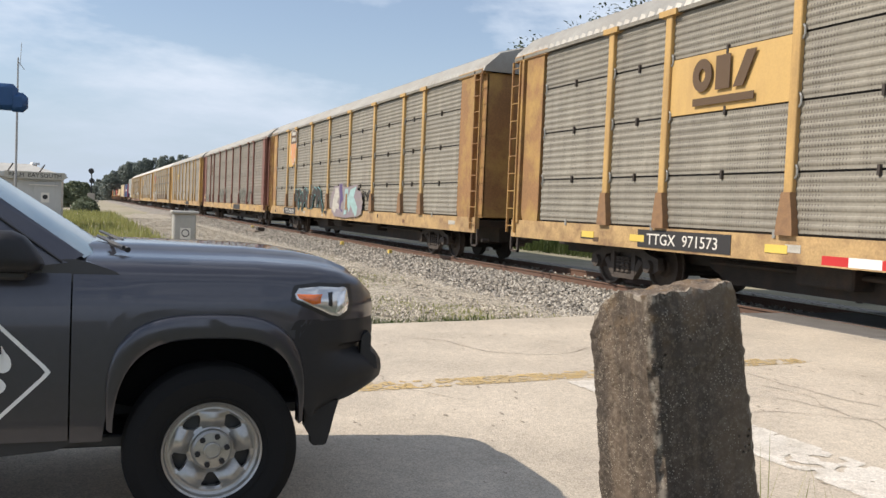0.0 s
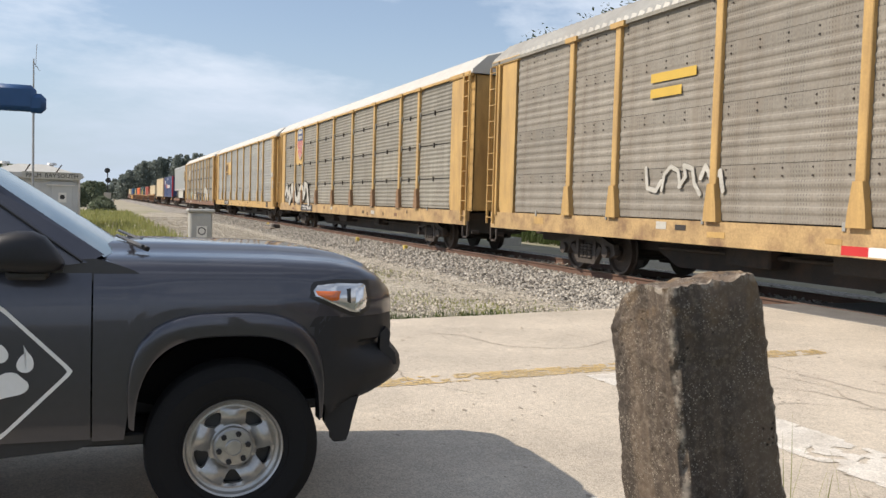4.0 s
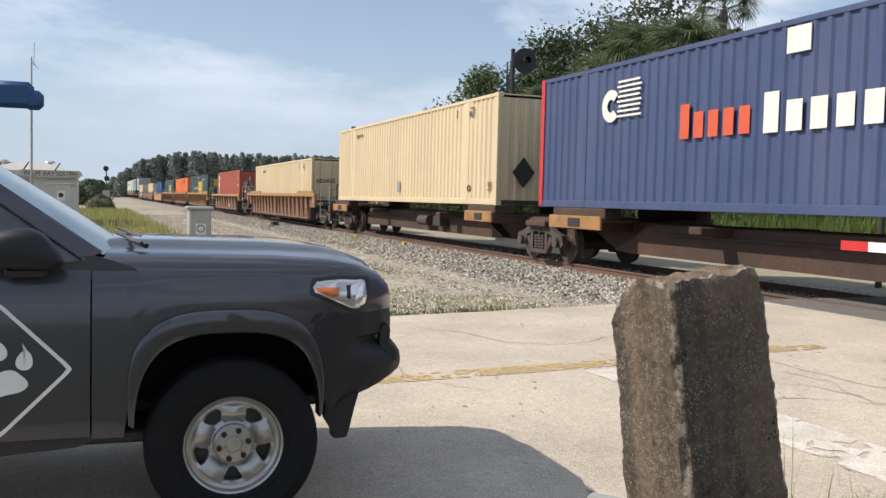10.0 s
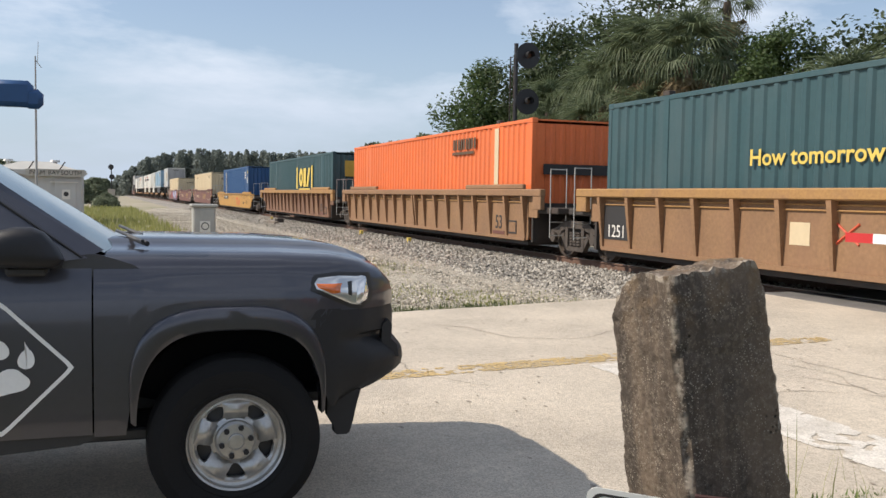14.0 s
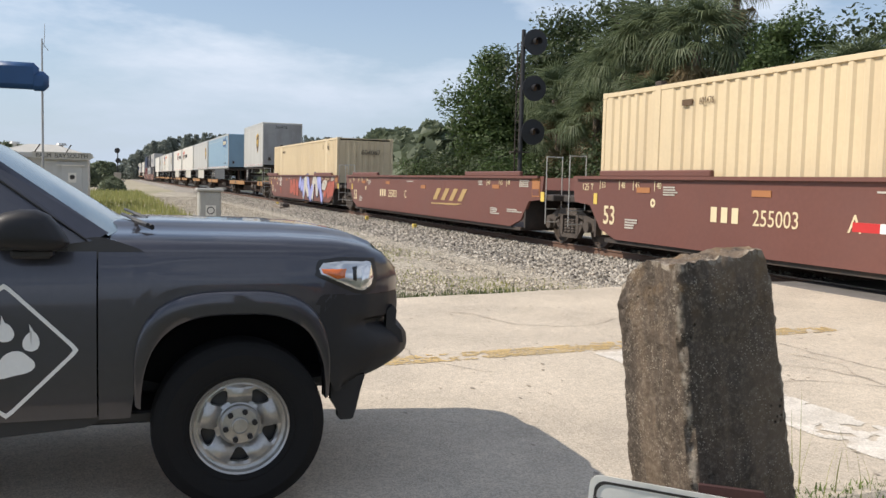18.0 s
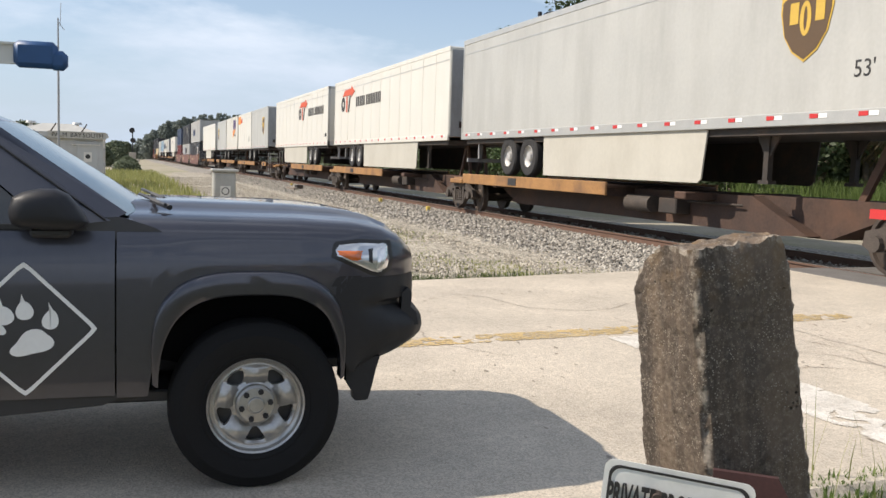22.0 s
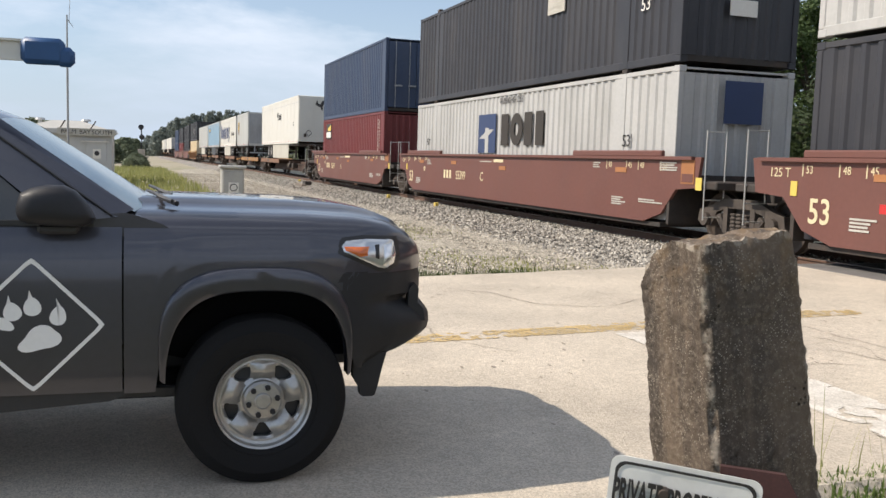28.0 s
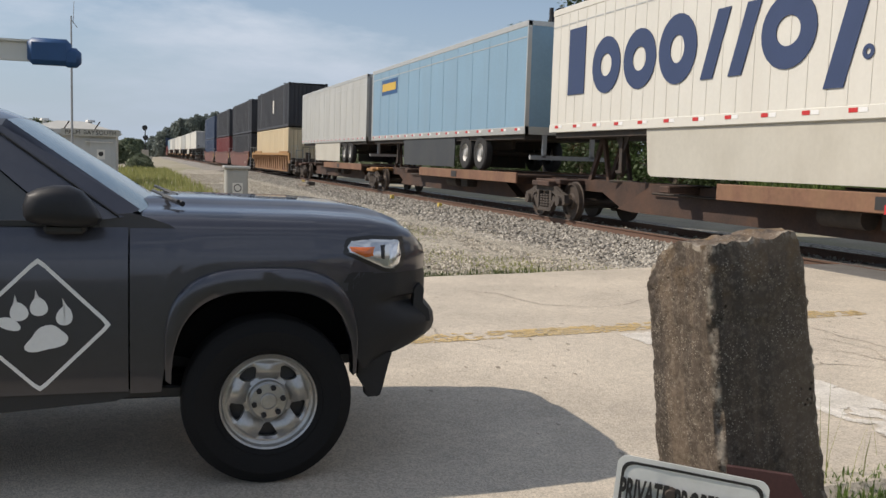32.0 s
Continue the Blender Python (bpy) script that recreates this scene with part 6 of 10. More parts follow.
lettering("car_number", "ETTX  908774", 0.27, M["paint_white"], A6, on_side(6.4, -1.592, 0.74), 1.1)
end_stencils(A6, 27.1)



def cream_marks(c, z0):
    """Small stencils of the cream boxes: number, weight letters, size."""
    part("number_bar", boxes((2.75, 3.05, -1.306, -1.29, z0 + 2.46, z0 + 2.56)), M["paint_brown"], c)
    lettering("container_number", "601476", 0.17, M["paint_brown"], c, on_side(3.45, -1.302, z0 + 2.45), 0.8)
    lettering("weight_mark", "WP", 0.3, M["paint_black"], c, on_side(14.45, -1.302, z0 + 2.36), 0.9)
    part("weight_bar", boxes((14.32, 14.6, -1.306, -1.29, z0 + 2.62, z0 + 2.645)), M["paint_black"], c)
    lettering("size_mark", "53", 0.34, M["paint_brown"], c, on_side(15.75, -1.302, z0 + 0.38), 0.9)
    mark(c, "ring", 14.2, 14.45, z0 + 0.36, z0 + 0.54, M["paint_brown"], -1.302, 0.004, "tie_ring")
    mark(c, "bar", 13.35, 13.43, z0 + 2.42, z0 + 2.66, M["paint_brown"], -1.302, 0.004, "stencil")


# spine car with a trailer and two containers
spine_unit(-211.3, -191.7, (-193.2, -211.3), [(-209.6, -200.6)], "rusty spine car platform carrying a grey trailer", (False, True), 2)
U1 = trailer(-209.3, 16.15, "trailer_d", "pale grey van trailer with a shield emblem on a spine car", True, "skirt_pale", "trailer_g", seams=0)
parcel_shield(U1, 14.3, 3.7, 1.08, 1.28)
spine_unit(-230.9, -211.3, (-230.6,), [(-215.0, -213.2), (-229.6, -227.4)], "rusty spine car platform carrying a navy container", (False, False), 4, True)
PA = container(-230.3, 16.15, 1.26, "navy", "navy corrugated container with red end frame on a spine car")
for a, b, y0, y1 in ((15.9, 16.18, -1.312, -1.29), (0.0, 0.16, -1.312, -1.29), (16.13, 16.17, -1.31, -1.14), (16.13, 16.17, 1.14, 1.31)):
    part("red_post", boxes((a, b, y0, y1, 1.3, 4.14)), M["refl_red"], PA, "red-painted corner post")
mark(PA, "hook", 2.7, 3.35, 2.98, 3.62, M["paint_white"], -1.306)
for k in range(8):
    mark(PA, "bar", 3.25 + 0.03 * (k % 3), 4.1 - 0.03 * ((k * 2) % 3), 3.06 + 0.095 * k, 3.10 + 0.095 * k, M["paint_white"], -1.306)
word_mark(PA, 5.28, 2.52, 1.95, 0.6, "Toooo", M["paint_red"], -1.304)
word_mark(PA, 7.4, 2.5, 4.4, 0.62, "Toooooooo", M["paint_white"], -1.304)
part("label_plate", boxes((7.92, 8.4, -1.318, -1.30, 3.64, 4.02)), M["paint_white"], PA)
lettering("size_mark", "53", 0.6, M["paint_white"], PA, on_side(14.9, -1.31, 3.1))
lettering("size_mark", "53", 0.5, M["paint_white"], PA, on_end(16.17, 0.0, 3.3))
part("label_plate", boxes((16.165, 16.175, -0.25, 0.35, 2.7, 3.05), (16.165, 16.175, -0.3, 0.3, 2.1, 2.3)), M["paint_white"], PA)
spine_unit(-250.4, -230.9, (-248.1,), [(-234.6, -232.8), (-249.4, -247.2)], "rusty spine car platform carrying a cream container", (True, False), 6, True)
C1 = container(-248.9, 16.15, 1.26, "cream", "cream corrugated container on a spine car")
cream_marks(C1, 1.26)
mark(C1, "bar", 7.98, 8.28, 1.62, 1.98, M["nose_grey"], -1.302, 0.004, "scuffed_patch")
bm = bmesh.new()
prism(bm, [(0.0, 1.72), (0.32, 2.12), (0.0, 2.52), (-0.32, 2.12)], -0.01, 0.0)
part("placard", bm, M["paint_black"], C1, "black diamond placard", at=(16.19, -0.55, 0)).rotation_euler = (0, 0, radians(90))

# ribbed wells
well_unit(-273.0, -251.0, (-252.4, -271.8), "ribbed", "well_brown", "chord", "rust-brown ribbed well car with a cream container", (True, True), 1, None, (2.64, 19.0), (0.95, 20.7), 1.05)


def teal_emblem(c):
    """Bracketed yellow emblem in plain pieces."""
    for a, b, z0, z1 in ((8.3, 8.58, 1.6, 2.7), (11.86, 12.12, 1.6, 2.72)):
        mark(c, "bar", a, b, z0, z1, M["paint_yellow"], -1.304)
    mark(c, "ring", 9.0, 9.9, 1.7, 2.64, M["paint_yellow"], -1.304)
    mark(c, "bar", 10.05, 10.6, 1.7, 2.63, M["paint_yellow"], -1.304)
    mark(c, "lean", 10.72, 11.6, 1.7, 2.63, M["paint_yellow"], -1.304)
    mark(c, "bar", 9.0, 11.5, 1.55, 1.63, M["paint_yellow"], -1.304)


W1 = container(-270.3, 16.15, 0.34, "cream", "cream corrugated container with doors, sitting in a well car", doors=True, end_paint="cream")
cream_marks(W1, 0.34)
lettering("container_number", "603413", 0.3, M["paint_black"], W1, on_end(16.2, -0.6, 2.05))
WR = well_unit(-292.8, -274.3, (-276.0, -291.5), "ribbed", "well_brown", "chord", "brown ribbed well car with ochre chord and a short red container", (True, True), 2, 1.45, (3.02, 15.06), (1.0, 16.9), 1.5, (False, False), False)
brake_end(WR, 16.7)
mark(WR, "bar", 9.98, 10.5, 0.47, 0.75, M["paint_pale"], -1.444, 0.006)
for k in range(3):
    mark(WR, "bar", 10.75, 11.2, 0.52 + 0.08 * k, 0.56 + 0.08 * k, M["paint_pale"], -1.444, 0.006)
mark(WR, "bar", 11.32, 11.76, 0.46, 0.76, M["paint_pale"], -1.444, 0.006)
lettering("load_mark", "40", 0.46, M["paint_brown"], WR, on_side(8.05, -1.446, 0.53), 0.9, bold=0.006)
lettering("reporting_mark", "DTTX", 0.2, M["paint_cream"], WR, on_side(3.72, -1.446, 0.64), 0.9)
bars(WR, "stencil", 13.23, 0.70, 0.42, 0.035, 5, -1.446, M["paint_black"], RND)
part("patch", boxes((12.75, 13.35, -1.446, -1.44, 0.5, 1.0)), M["well_tan"], WR)
RD = container(-289.7, 12.19, 0.30, "red", "faded red corrugated forty-foot container in a well car")
part("side_label", boxes((0.75, 1.15, -1.316, -1.29, 1.35, 2.9)), M["paint_white"], RD, "upright white name panel")
for x, z, w in ((11.15, 2.72, 0.3), (11.15, 2.56, 0.36), (11.15, 2.4, 0.14)):
    part("container_mark", boxes((x, x + w, -1.322, -1.29, z, z + 0.06)), M["paint_pale"], RD)
for x in (11.32, 11.62):
    part("container_tag", boxes((x, x + 0.09, -1.322, -1.29, 2.02, 2.18)), M["cream"], RD)
part("name_bar", boxes((0.86, 1.02, -1.320, -1.31, 1.45, 2.0)), M["paint_black"], RD)
part("name_bar", boxes((0.86, 1.02, -1.320, -1.31, 2.4, 2.7)), M["paint_brown"], RD)
part("end_strip", boxes((12.18, 12.215, -0.62, -0.52, 1.3, 2.75)), M["cream"], RD, "pale upright locking strip")
lettering("car_number", "747946", 0.25, M["paint_cream"], WR, on_side(5.2, -1.446, 0.64), 0.95)
well_unit(-315.3, -294.0, (-295.97, -315.3), "ribbed", "well_tan", "chord", "tan ribbed well car unit with a dark teal container", (False, True), 3, None, (1.75, 18.07), (0.85, 19.82), 1.02, (False, True))
WT = RIDERS[-1][0]
part("number_panel", boxes((1.75, 2.75, -1.452, -1.44, 0.55, 1.25)), M["paint_black"], WT)
lettering("car_number", "1251", 0.34, M["paint_white"], WT, on_side(2.25, -1.454, 0.6))
part("number_panel", boxes((13.25, 15.1, -1.446, -1.44, 0.82, 1.12)), M["paint_black"], WT)
lettering("reporting_mark", "DTTX", 0.27, M["paint_pale"], WT, on_side(13.62, -1.449, 0.88), 0.85)
lettering("car_number", "788034", 0.27, M["paint_pale"], WT, on_side(14.5, -1.449, 0.88), 0.9)
part("pale_label", boxes((7.0, 7.4, -1.446, -1.44, 0.72, 1.05)), M["cream"], WT)
for z0, z1 in ((0.78, 1.06), (1.06, 0.78)):
    bm = bmesh.new()
    cyl(bm, (7.9, -1.445, z0), (8.3, -1.445, z1), 0.02, 5)
    part("spray_stroke", bm, M["paint_red"], WT)
lettering("sprayed_mark", "NWG33E", 0.16, M["paint_black"], WT, on_side(11.5, -1.446, 0.58), 0.85)
CS1 = container(-313.7, 16.15, 0.34, "teal", "dark teal corrugated container with a slogan, in a well car")
lettering("slogan", "How tomorrow moves", 0.36, M["paint_yellow"], CS1, on_side(6.2, -1.312, 1.9), 1.12, bold=0.006)
teal_emblem(CS1)
part("number_bar", boxes((12.35, 12.8, -1.316, -1.30, 2.70, 2.88)), M["paint_yellow"], CS1)
lettering("container_number", "632360", 0.26, M["paint_yellow"], CS1, on_side(13.35, -1.312, 2.70))
lettering("warning", "WARNING  HIGH CUBE", 0.17, M["paint_yellow"], CS1, on_side(8.4, -1.312, 2.95), 0.85)
for k in range(6):
    part("end_stencil", boxes((16.18, 16.195, -1.02, -0.9, 2.75 - 0.24 * k, 2.9 - 0.24 * k)), M["paint_gold"], CS1)
part("end_emblem", boxes((16.18, 16.2, -0.75, 0.75, 2.15, 2.85)), M["paint_gold"], CS1, "yellow emblem board")
well_unit(-335.0, -315.3, (-335.0,), "ribbed", "well_tan", "well_tan", "tan ribbed well car unit with an orange container", (False, False), 5, None, (1.7, 17.9), (0.9, 18.9))
SC = container(-333.3, 16.15, 0.34, "orange", "orange smooth-ribbed container in a well car")
word_mark(SC, 11.0, 2.66, 1.75, 0.3, "TTTTTTTTT", M["paint_brown"], -1.304)
mark(SC, "bar", 11.0, 12.6, 2.52, 2.6, M["paint_brown"], -1.304)
mark(SC, "bar", 14.0, 14.25, 0.5, 3.1, M["cream"], -1.303, 0.01, "pale_post")
part("end_emblem", boxes((16.18, 16.2, -1.0, 1.0, 1.9, 2.15)), M["paint_black"], SC)
well_unit(-355.6, -335.0, (-354.4,), "ribbed", "well_brown", "chord", "brown ribbed well car unit with a dark teal container", (True, False), 7, None, (2.5, 18.7), (0.9, 19.8))
CS2 = container(-353.1, 16.15, 0.34, "teal", "dark teal corrugated container with a yellow emblem, in a well car")
teal_emblem(CS2)
part("end_emblem", boxes((16.18, 16.2, -0.75, 0.75, 2.15, 2.85)), M["paint_gold"], CS2)
# yellow well
SBW = well_unit(-379.0, -357.6, (-358.9, -377.7), "smooth", "well_yellow", "chord", "bright yellow smooth well car with a blue container", (True, True), 9, 1.29, (2.0, 19.4))
part("number_panel", boxes((5.35, 7.9, -1.457, -1.44, 0.84, 1.12)), M["paint_black"], SBW)
lettering("car_number", "DTTX  470027", 0.28, M["paint_white"], SBW, on_side(6.62, -1.460, 0.885), 1.0)
for kind, a, b in (("bar", 12.75, 12.95), ("bar", 13.4, 13.6), ("lean", 13.8, 14.4)):
    mark(SBW, kind, a, b, 0.46, 0.88, M["paint_red"], -1.444, 0.008)
mark(SBW, "bar", 12.5, 13.2, 0.88, 1.0, M["paint_red"], -1.444, 0.008)
for word, size, x, z in (("53", 0.42, 17.75, 0.58), ("40", 0.16, 16.56, 1.08), ("20", 0.16, 16.56, 0.93), ("45", 0.18, 17.3, 1.06), ("48", 0.18, 17.8, 1.06)):
    lettering("load_mark", word, size, M["paint_black"], SBW, on_side(x, -1.446, z))
mark(SBW, "bar", 16.2, 16.35, 0.55, 0.72, M["paint_black"], -1.444, 0.006, "stencil")
SB = container(-375.3, 13.72, 0.32, "blue", "bright blue corrugated forty-five-foot container in a yellow well car")
part("side_label", boxes((1.74, 2.16, -1.316, -1.29, 1.28, 2.96)), M["grey_c"], SB, "upright grey name panel")
for k in range(8):
    part("name_bar", boxes((1.84, 2.06, -1.321, -1.314, 2.78 - 0.2 * k, 2.90 - 0.2 * k)), M["paint_black"], SB)
lettering("size_mark", "45", 0.68, M["paint_white"], SB, on_side(13.3, -1.302, 2.04), 0.75)
bars(SB, "container_mark", 12.15, 2.72, 0.55, 0.1, 3, -1.302, M["paint_white"], RND)
part("yellow_tag", boxes((13.24, 13.4, -1.306, -1.29, 2.7, 2.88)), M["paint_yellow"], SB)

# oxide-red wells


def gold_emblem(w, x):
    """Slanted gold company mark in plain pieces over a tapering bar."""
    for k in range(4):
        mark(w, "lean", x + 0.06 + 0.70 * k, x + 0.80 + 0.70 * k, 0.82, 1.17, M["faded_gold"], -1.444, 0.006)
    bm = bmesh.new()
    prism(bm, [(x - 0.08, 0.72), (x + 2.6, 0.76), (x + 2.1, 0.70), (x - 0.1, 0.68)], -1.452, -1.444)
    part("emblem_piece", bm, M["faded_gold"], w)


def well_number(w, x, digits, letter, xl):
    """Owner's initials as a bar, then the car number and the unit's letter."""
    for k in range(3):
        mark(w, "bar", x + 0.27 * k, x + 0.16 + 0.27 * k, 0.80, 1.05, M["paint_cream"], -1.444, 0.005, "initial_bar")
    lettering("car_number", digits, 0.36, M["paint_cream"], w, on_side(x + 1.55, -1.446, 0.79), 0.95)
    lettering("unit_mark", letter, 0.36, M["paint_cream"], w, on_side(xl, -1.446, 0.80))


B1 = well_unit(-402.0, -380.5, (-381.9, -402.0), "smooth", "well_red", "chord", "oxide-red smooth well car unit with a cream container", (False, True), 11)
gold_emblem(B1, 11.25)
well_number(B1, 5.5, "255003", "A", 8.6)
U2 = container(-400.4, 16.15, 0.34, "cream", "cream corrugated container in an oxide-red well car")
cream_marks(U2, 0.34)
lettering("container_number", "801476", 0.28, M["paint_black"], U2, on_end(16.2, 0.0, 2.55))
B2 = well_unit(-421.8, -402.0, (-421.8,), "smooth", "well_red", "chord", "empty oxide-red smooth well car unit", (False, False), 12)
gold_emblem(B2, 11.5)
well_number(B2, 5.77, "255003", "C", 8.8)
B3 = well_unit(-443.0, -421.8, (-441.5,), "smooth", "well_red", "chord", "oxide-red smooth well car unit with lilac graffiti", (True, False), 13)
spray(B3, 12.0, 17.3, 0.36, 1.5, -1.45, [M["paint_lilac"], M["paint_pale"]], M["paint_navy"], 6, 5, 0.155, 0.06)
lettering("spray_word", "GETM", 0.3, M["paint_white"], B3, on_side(6.52, -1.452, 1.20), 0.75, bold=0.006)
lettering("spray_word", "BATLE", 0.3, M["paint_white"], B3, on_side(6.5, -1.452, 0.94), 0.68, bold=0.006)
mark(B3, "ring", 6.44, 6.64, 1.46, 1.55, M["paint_white"], -1.45, 0.006, "spray_stroke")
bubble(B3, [(6.42, 0.72), (6.5, 0.84), (6.6, 0.74), (6.64, 0.54), (6.52, 0.56)], -1.446, M["red"], M["red"], 0.01)
blob_tag(B3, 17.6, 19.7, 0.45, 1.35, -1.452, M["red"], M["well_red"], 53, 3)
blob_tag(B3, 9.4, 11.8, 0.4, 1.3, -1.452, M["red"], M["well_red"], 54, 3)
blob_tag(B3, 17.5, 18.3, 0.8, 1.45, -1.47, M["paint_pale"], M["well_red"], 55, 1)
U3 = container(-439.6, 16.15, 0.34, "cream", "cream corrugated container in a graffitied well car")
lettering("container_number", "604067", 0.3, M["paint_black"], U3, on_end(16.2, 0.25, 2.5))
cream_marks(U3, 0.34)

# spine car with trailers
spine_unit(-461.0, -443.3, (-444.6, -460.6), [(-460.5, -452.0), (-445.7, -443.6)], "rusty spine car platform with a short trailer", (False, True), 15)
T2 = trailer(-452.75, 8.65, "trailer_g", "pale grey short van trailer with a shield emblem", True, None, "nose_grey", seams=0)
parcel_shield(T2, 6.41, 3.68, 1.06, 1.26)
lettering("trailer_number", "366478", 0.26, M["paint_black"], T2, on_end(8.68, -0.1, 4.62))
spine_unit(-478.9, -461.0, (-478.9,), [(-478.0, -469.4)], "rusty spine car platform carrying a pale blue trailer", (False, False), 16)
WE = trailer(-478.5, 16.15, "trailer_b", "pale blue van trailer with an arrow emblem", True, "skirt_dark", "trailer_b", skirt_end=2.8)
bm = bmesh.new()
prism(bm, [(12.4, 3.95), (14.1, 3.95), (14.1, 3.8), (14.92, 4.35), (14.1, 4.85), (14.1, 4.68), (12.4, 4.68)], -1.306, -1.296)
ar = part("emblem", bm, M["blue"], WE, "blue arrow emblem with a dark name band")
part("emblem_band", boxes((12.4, 14.55, -1.312, -1.304, 4.12, 4.5)), M["paint_navy"], ar)
word_mark(ar, 12.48, 4.17, 0.95, 0.28, "TTTTTT", M["paint_cream"], -1.309)
word_mark(ar, 13.5, 4.17, 1.0, 0.28, "TTTTTTTTTTT", M["paint_cream"], -1.309)
part("site_line", boxes((13.1, 14.6, -1.303, -1.29, 2.5, 2.6)), M["slate_blue"], WE)
part("scratch", boxes((14.14, 14.2, -1.303, -1.29, 2.98, 3.28)), M["paint_white"], WE)
part("red_tag", boxes((15.9, 16.05, -1.303, -1.29, 2.55, 2.68)), M["refl_red"], WE)
spine_unit(-496.2, -478.9, (-496.2,), [(-495.2, -486.8)], "rusty spine car platform carrying a grey trailer", (False, False), 17)
T3 = trailer(-495.65, 16.15, "trailer_g", "pale grey van trailer with a shield emblem and pale skirt", True, "skirt_pale", "nose_grey", seams=0)
parcel_shield(T3, 14.38, 3.68, 1.08, 1.28)
lettering("size_mark", "53'", 0.34, M["paint_black"], T3, on_side(15.58, -1.298, 2.74))
spine_unit(-513.7, -496.2, (-513.7,), [(-512.6, -504.1)], "rusty spine car platform carrying a white trailer", (False, False), 19)


def white_mark(t, x):
    """Angular red and black emblem with a dark name line in plain pieces."""
    for kind, a, b, z0, z1, mt in (("ring", 0.0, 0.7, 3.6, 4.25, "paint_black"), ("bar", 0.95, 1.17, 3.55, 4.25, "paint_red"), ("lean", 1.3, 1.75, 3.55, 4.25, "paint_black")):
        mark(t, kind, x + a, x + b, z0, z1, M[mt], -1.300)
    bm = bmesh.new()
    prism(bm, [(x + 0.25, 4.28), (x + 1.9, 4.28), (x + 1.9, 4.18), (x + 2.5, 4.42), (x + 1.9, 4.68), (x + 1.9, 4.56), (x + 0.75, 4.56)], -1.318, -1.302)
    part("emblem_arrow", bm, M["paint_red"], t, "red arrow over the emblem")
    word_mark(t, x + 2.75, 3.72, 1.55, 0.42, "TTTTT", M["paint_black"], -1.300)
    word_mark(t, x + 4.45, 3.72, 2.35, 0.42, "TTTTTTTTT", M["paint_black"], -1.300)


P1 = trailer(-513.05, 16.15, "trailer_w", "white van trailer with a black and red emblem", True, "skirt_pale", "nose_grey", skirt_end=3.2)
white_mark(P1, 1.4)
spine_unit(-532.6, -513.7, (-531.6,), [(-524.3, -515.4)], "rusty spine car platform carrying a white trailer", (True, False), 21)
P2 = trailer(-530.75, 16.15, "trailer_w", "white van trailer with a black and red emblem, doors forward", False, "skirt_pale", "trailer_w", skirt_end=3.2)
white_mark(P2, 8.3)
bars(P2, "trailer_number", 15.5, 2.55, 0.4, 0.16, 1, -1.302, M["paint_black"], RND)
spine_unit(-551.9, -532.9, (-534.0, -551.9), [(-550.7, -540.4), (-536.4, -534.6)], "rusty spine car platform with two short trailers", (False, True), 23)
T4 = trailer(-542.85, 8.5, "trailer_g", "pale grey short van trailer with a shield emblem", True, None, "nose_grey", seams=0)
parcel_shield(T4, 6.3, 3.7, 1.06, 1.26)
YO = trailer(-551.5, 8.4, "trailer_w", "white short van trailer with an orange corner block", False, None, "trailer_w", seams=1.4)
part("emblem", boxes((0.04, 1.65, -1.312, -1.296, 4.2, 4.85)), M["paint_orange"], YO, "orange name block")
part("emblem_bar", boxes((1.8, 2.68, -1.312, -1.296, 4.28, 4.62)), M["paint_red"], YO)
for k in range(2):
    for dz in (-1, 1):
        bm = bmesh.new()
        x = 6.4 + 0.62 * k
        prism(bm, [(x, 2.85), (x + 0.03, 2.85), (x + 0.27, 2.85 + dz * 0.24), (x + 0.24, 2.85 + dz * 0.24)], -1.302, -1.296)
        prism(bm, [(x + 0.51, 2.85), (x + 0.48, 2.85), (x + 0.24, 2.85 + dz * 0.24), (x + 0.27, 2.85 + dz * 0.24)], -1.3035, -1.296)
        part("placard_edge", bm, M["nose_grey"], YO)
spine_unit(-570.8, -551.9, (-570.8,), [(-570.2, -567.4), (-565.0, -553.8)], "rusty spine car platform with two short trailers", (False, False), 24)
YF = trailer(-561.2, 8.7, "trailer_w", "white short van trailer with a navy and orange emblem", True, None, "trailer_w", seams=0.42)
for kind, a, b in (("lean", 5.45, 6.2), ("bar", 6.3, 6.8), ("ring", 6.95, 7.6)):
    mark(YF, kind, a, b, 3.87, 4.72, M["paint_purple"], -1.303)
bm = bmesh.new()
prism(bm, [(5.46, 3.18), (5.46, 3.62), (7.48, 3.86), (7.3, 3.74)], -1.313, -1.303)
part("emblem_swoosh", bm, M["paint_orange"], YF)
bm = bmesh.new()
prism(bm, [(5.46, 3.66), (5.46, 3.78), (7.48, 3.9), (7.48, 3.87)], -1.313, -1.303)
part("emblem_swoosh", bm, M["paint_orange"], YF)
lettering("word", "FREIGHT", 0.31, M["paint_black"], YF, on_side(6.97, -1.305, 3.25), 0.85, bold=0.004)
T5 = trailer(-570.15, 8.5, "trailer_g", "pale grey short van trailer with doors forward", False, None, "trailer_g", seams=0)
parcel_shield(T5, 1.3, 3.7, 1.06, 1.26)
spine_unit(-591.3, -570.8, (-589.9,), [(-581.7, -573.2)], "rusty spine car platform carrying a white trailer", (True, False), 25)
TW = trailer(-588.9, 16.15, "trailer_w", "plain white van trailer with doors forward", False, "skirt_pale", "trailer_w", seams=0)

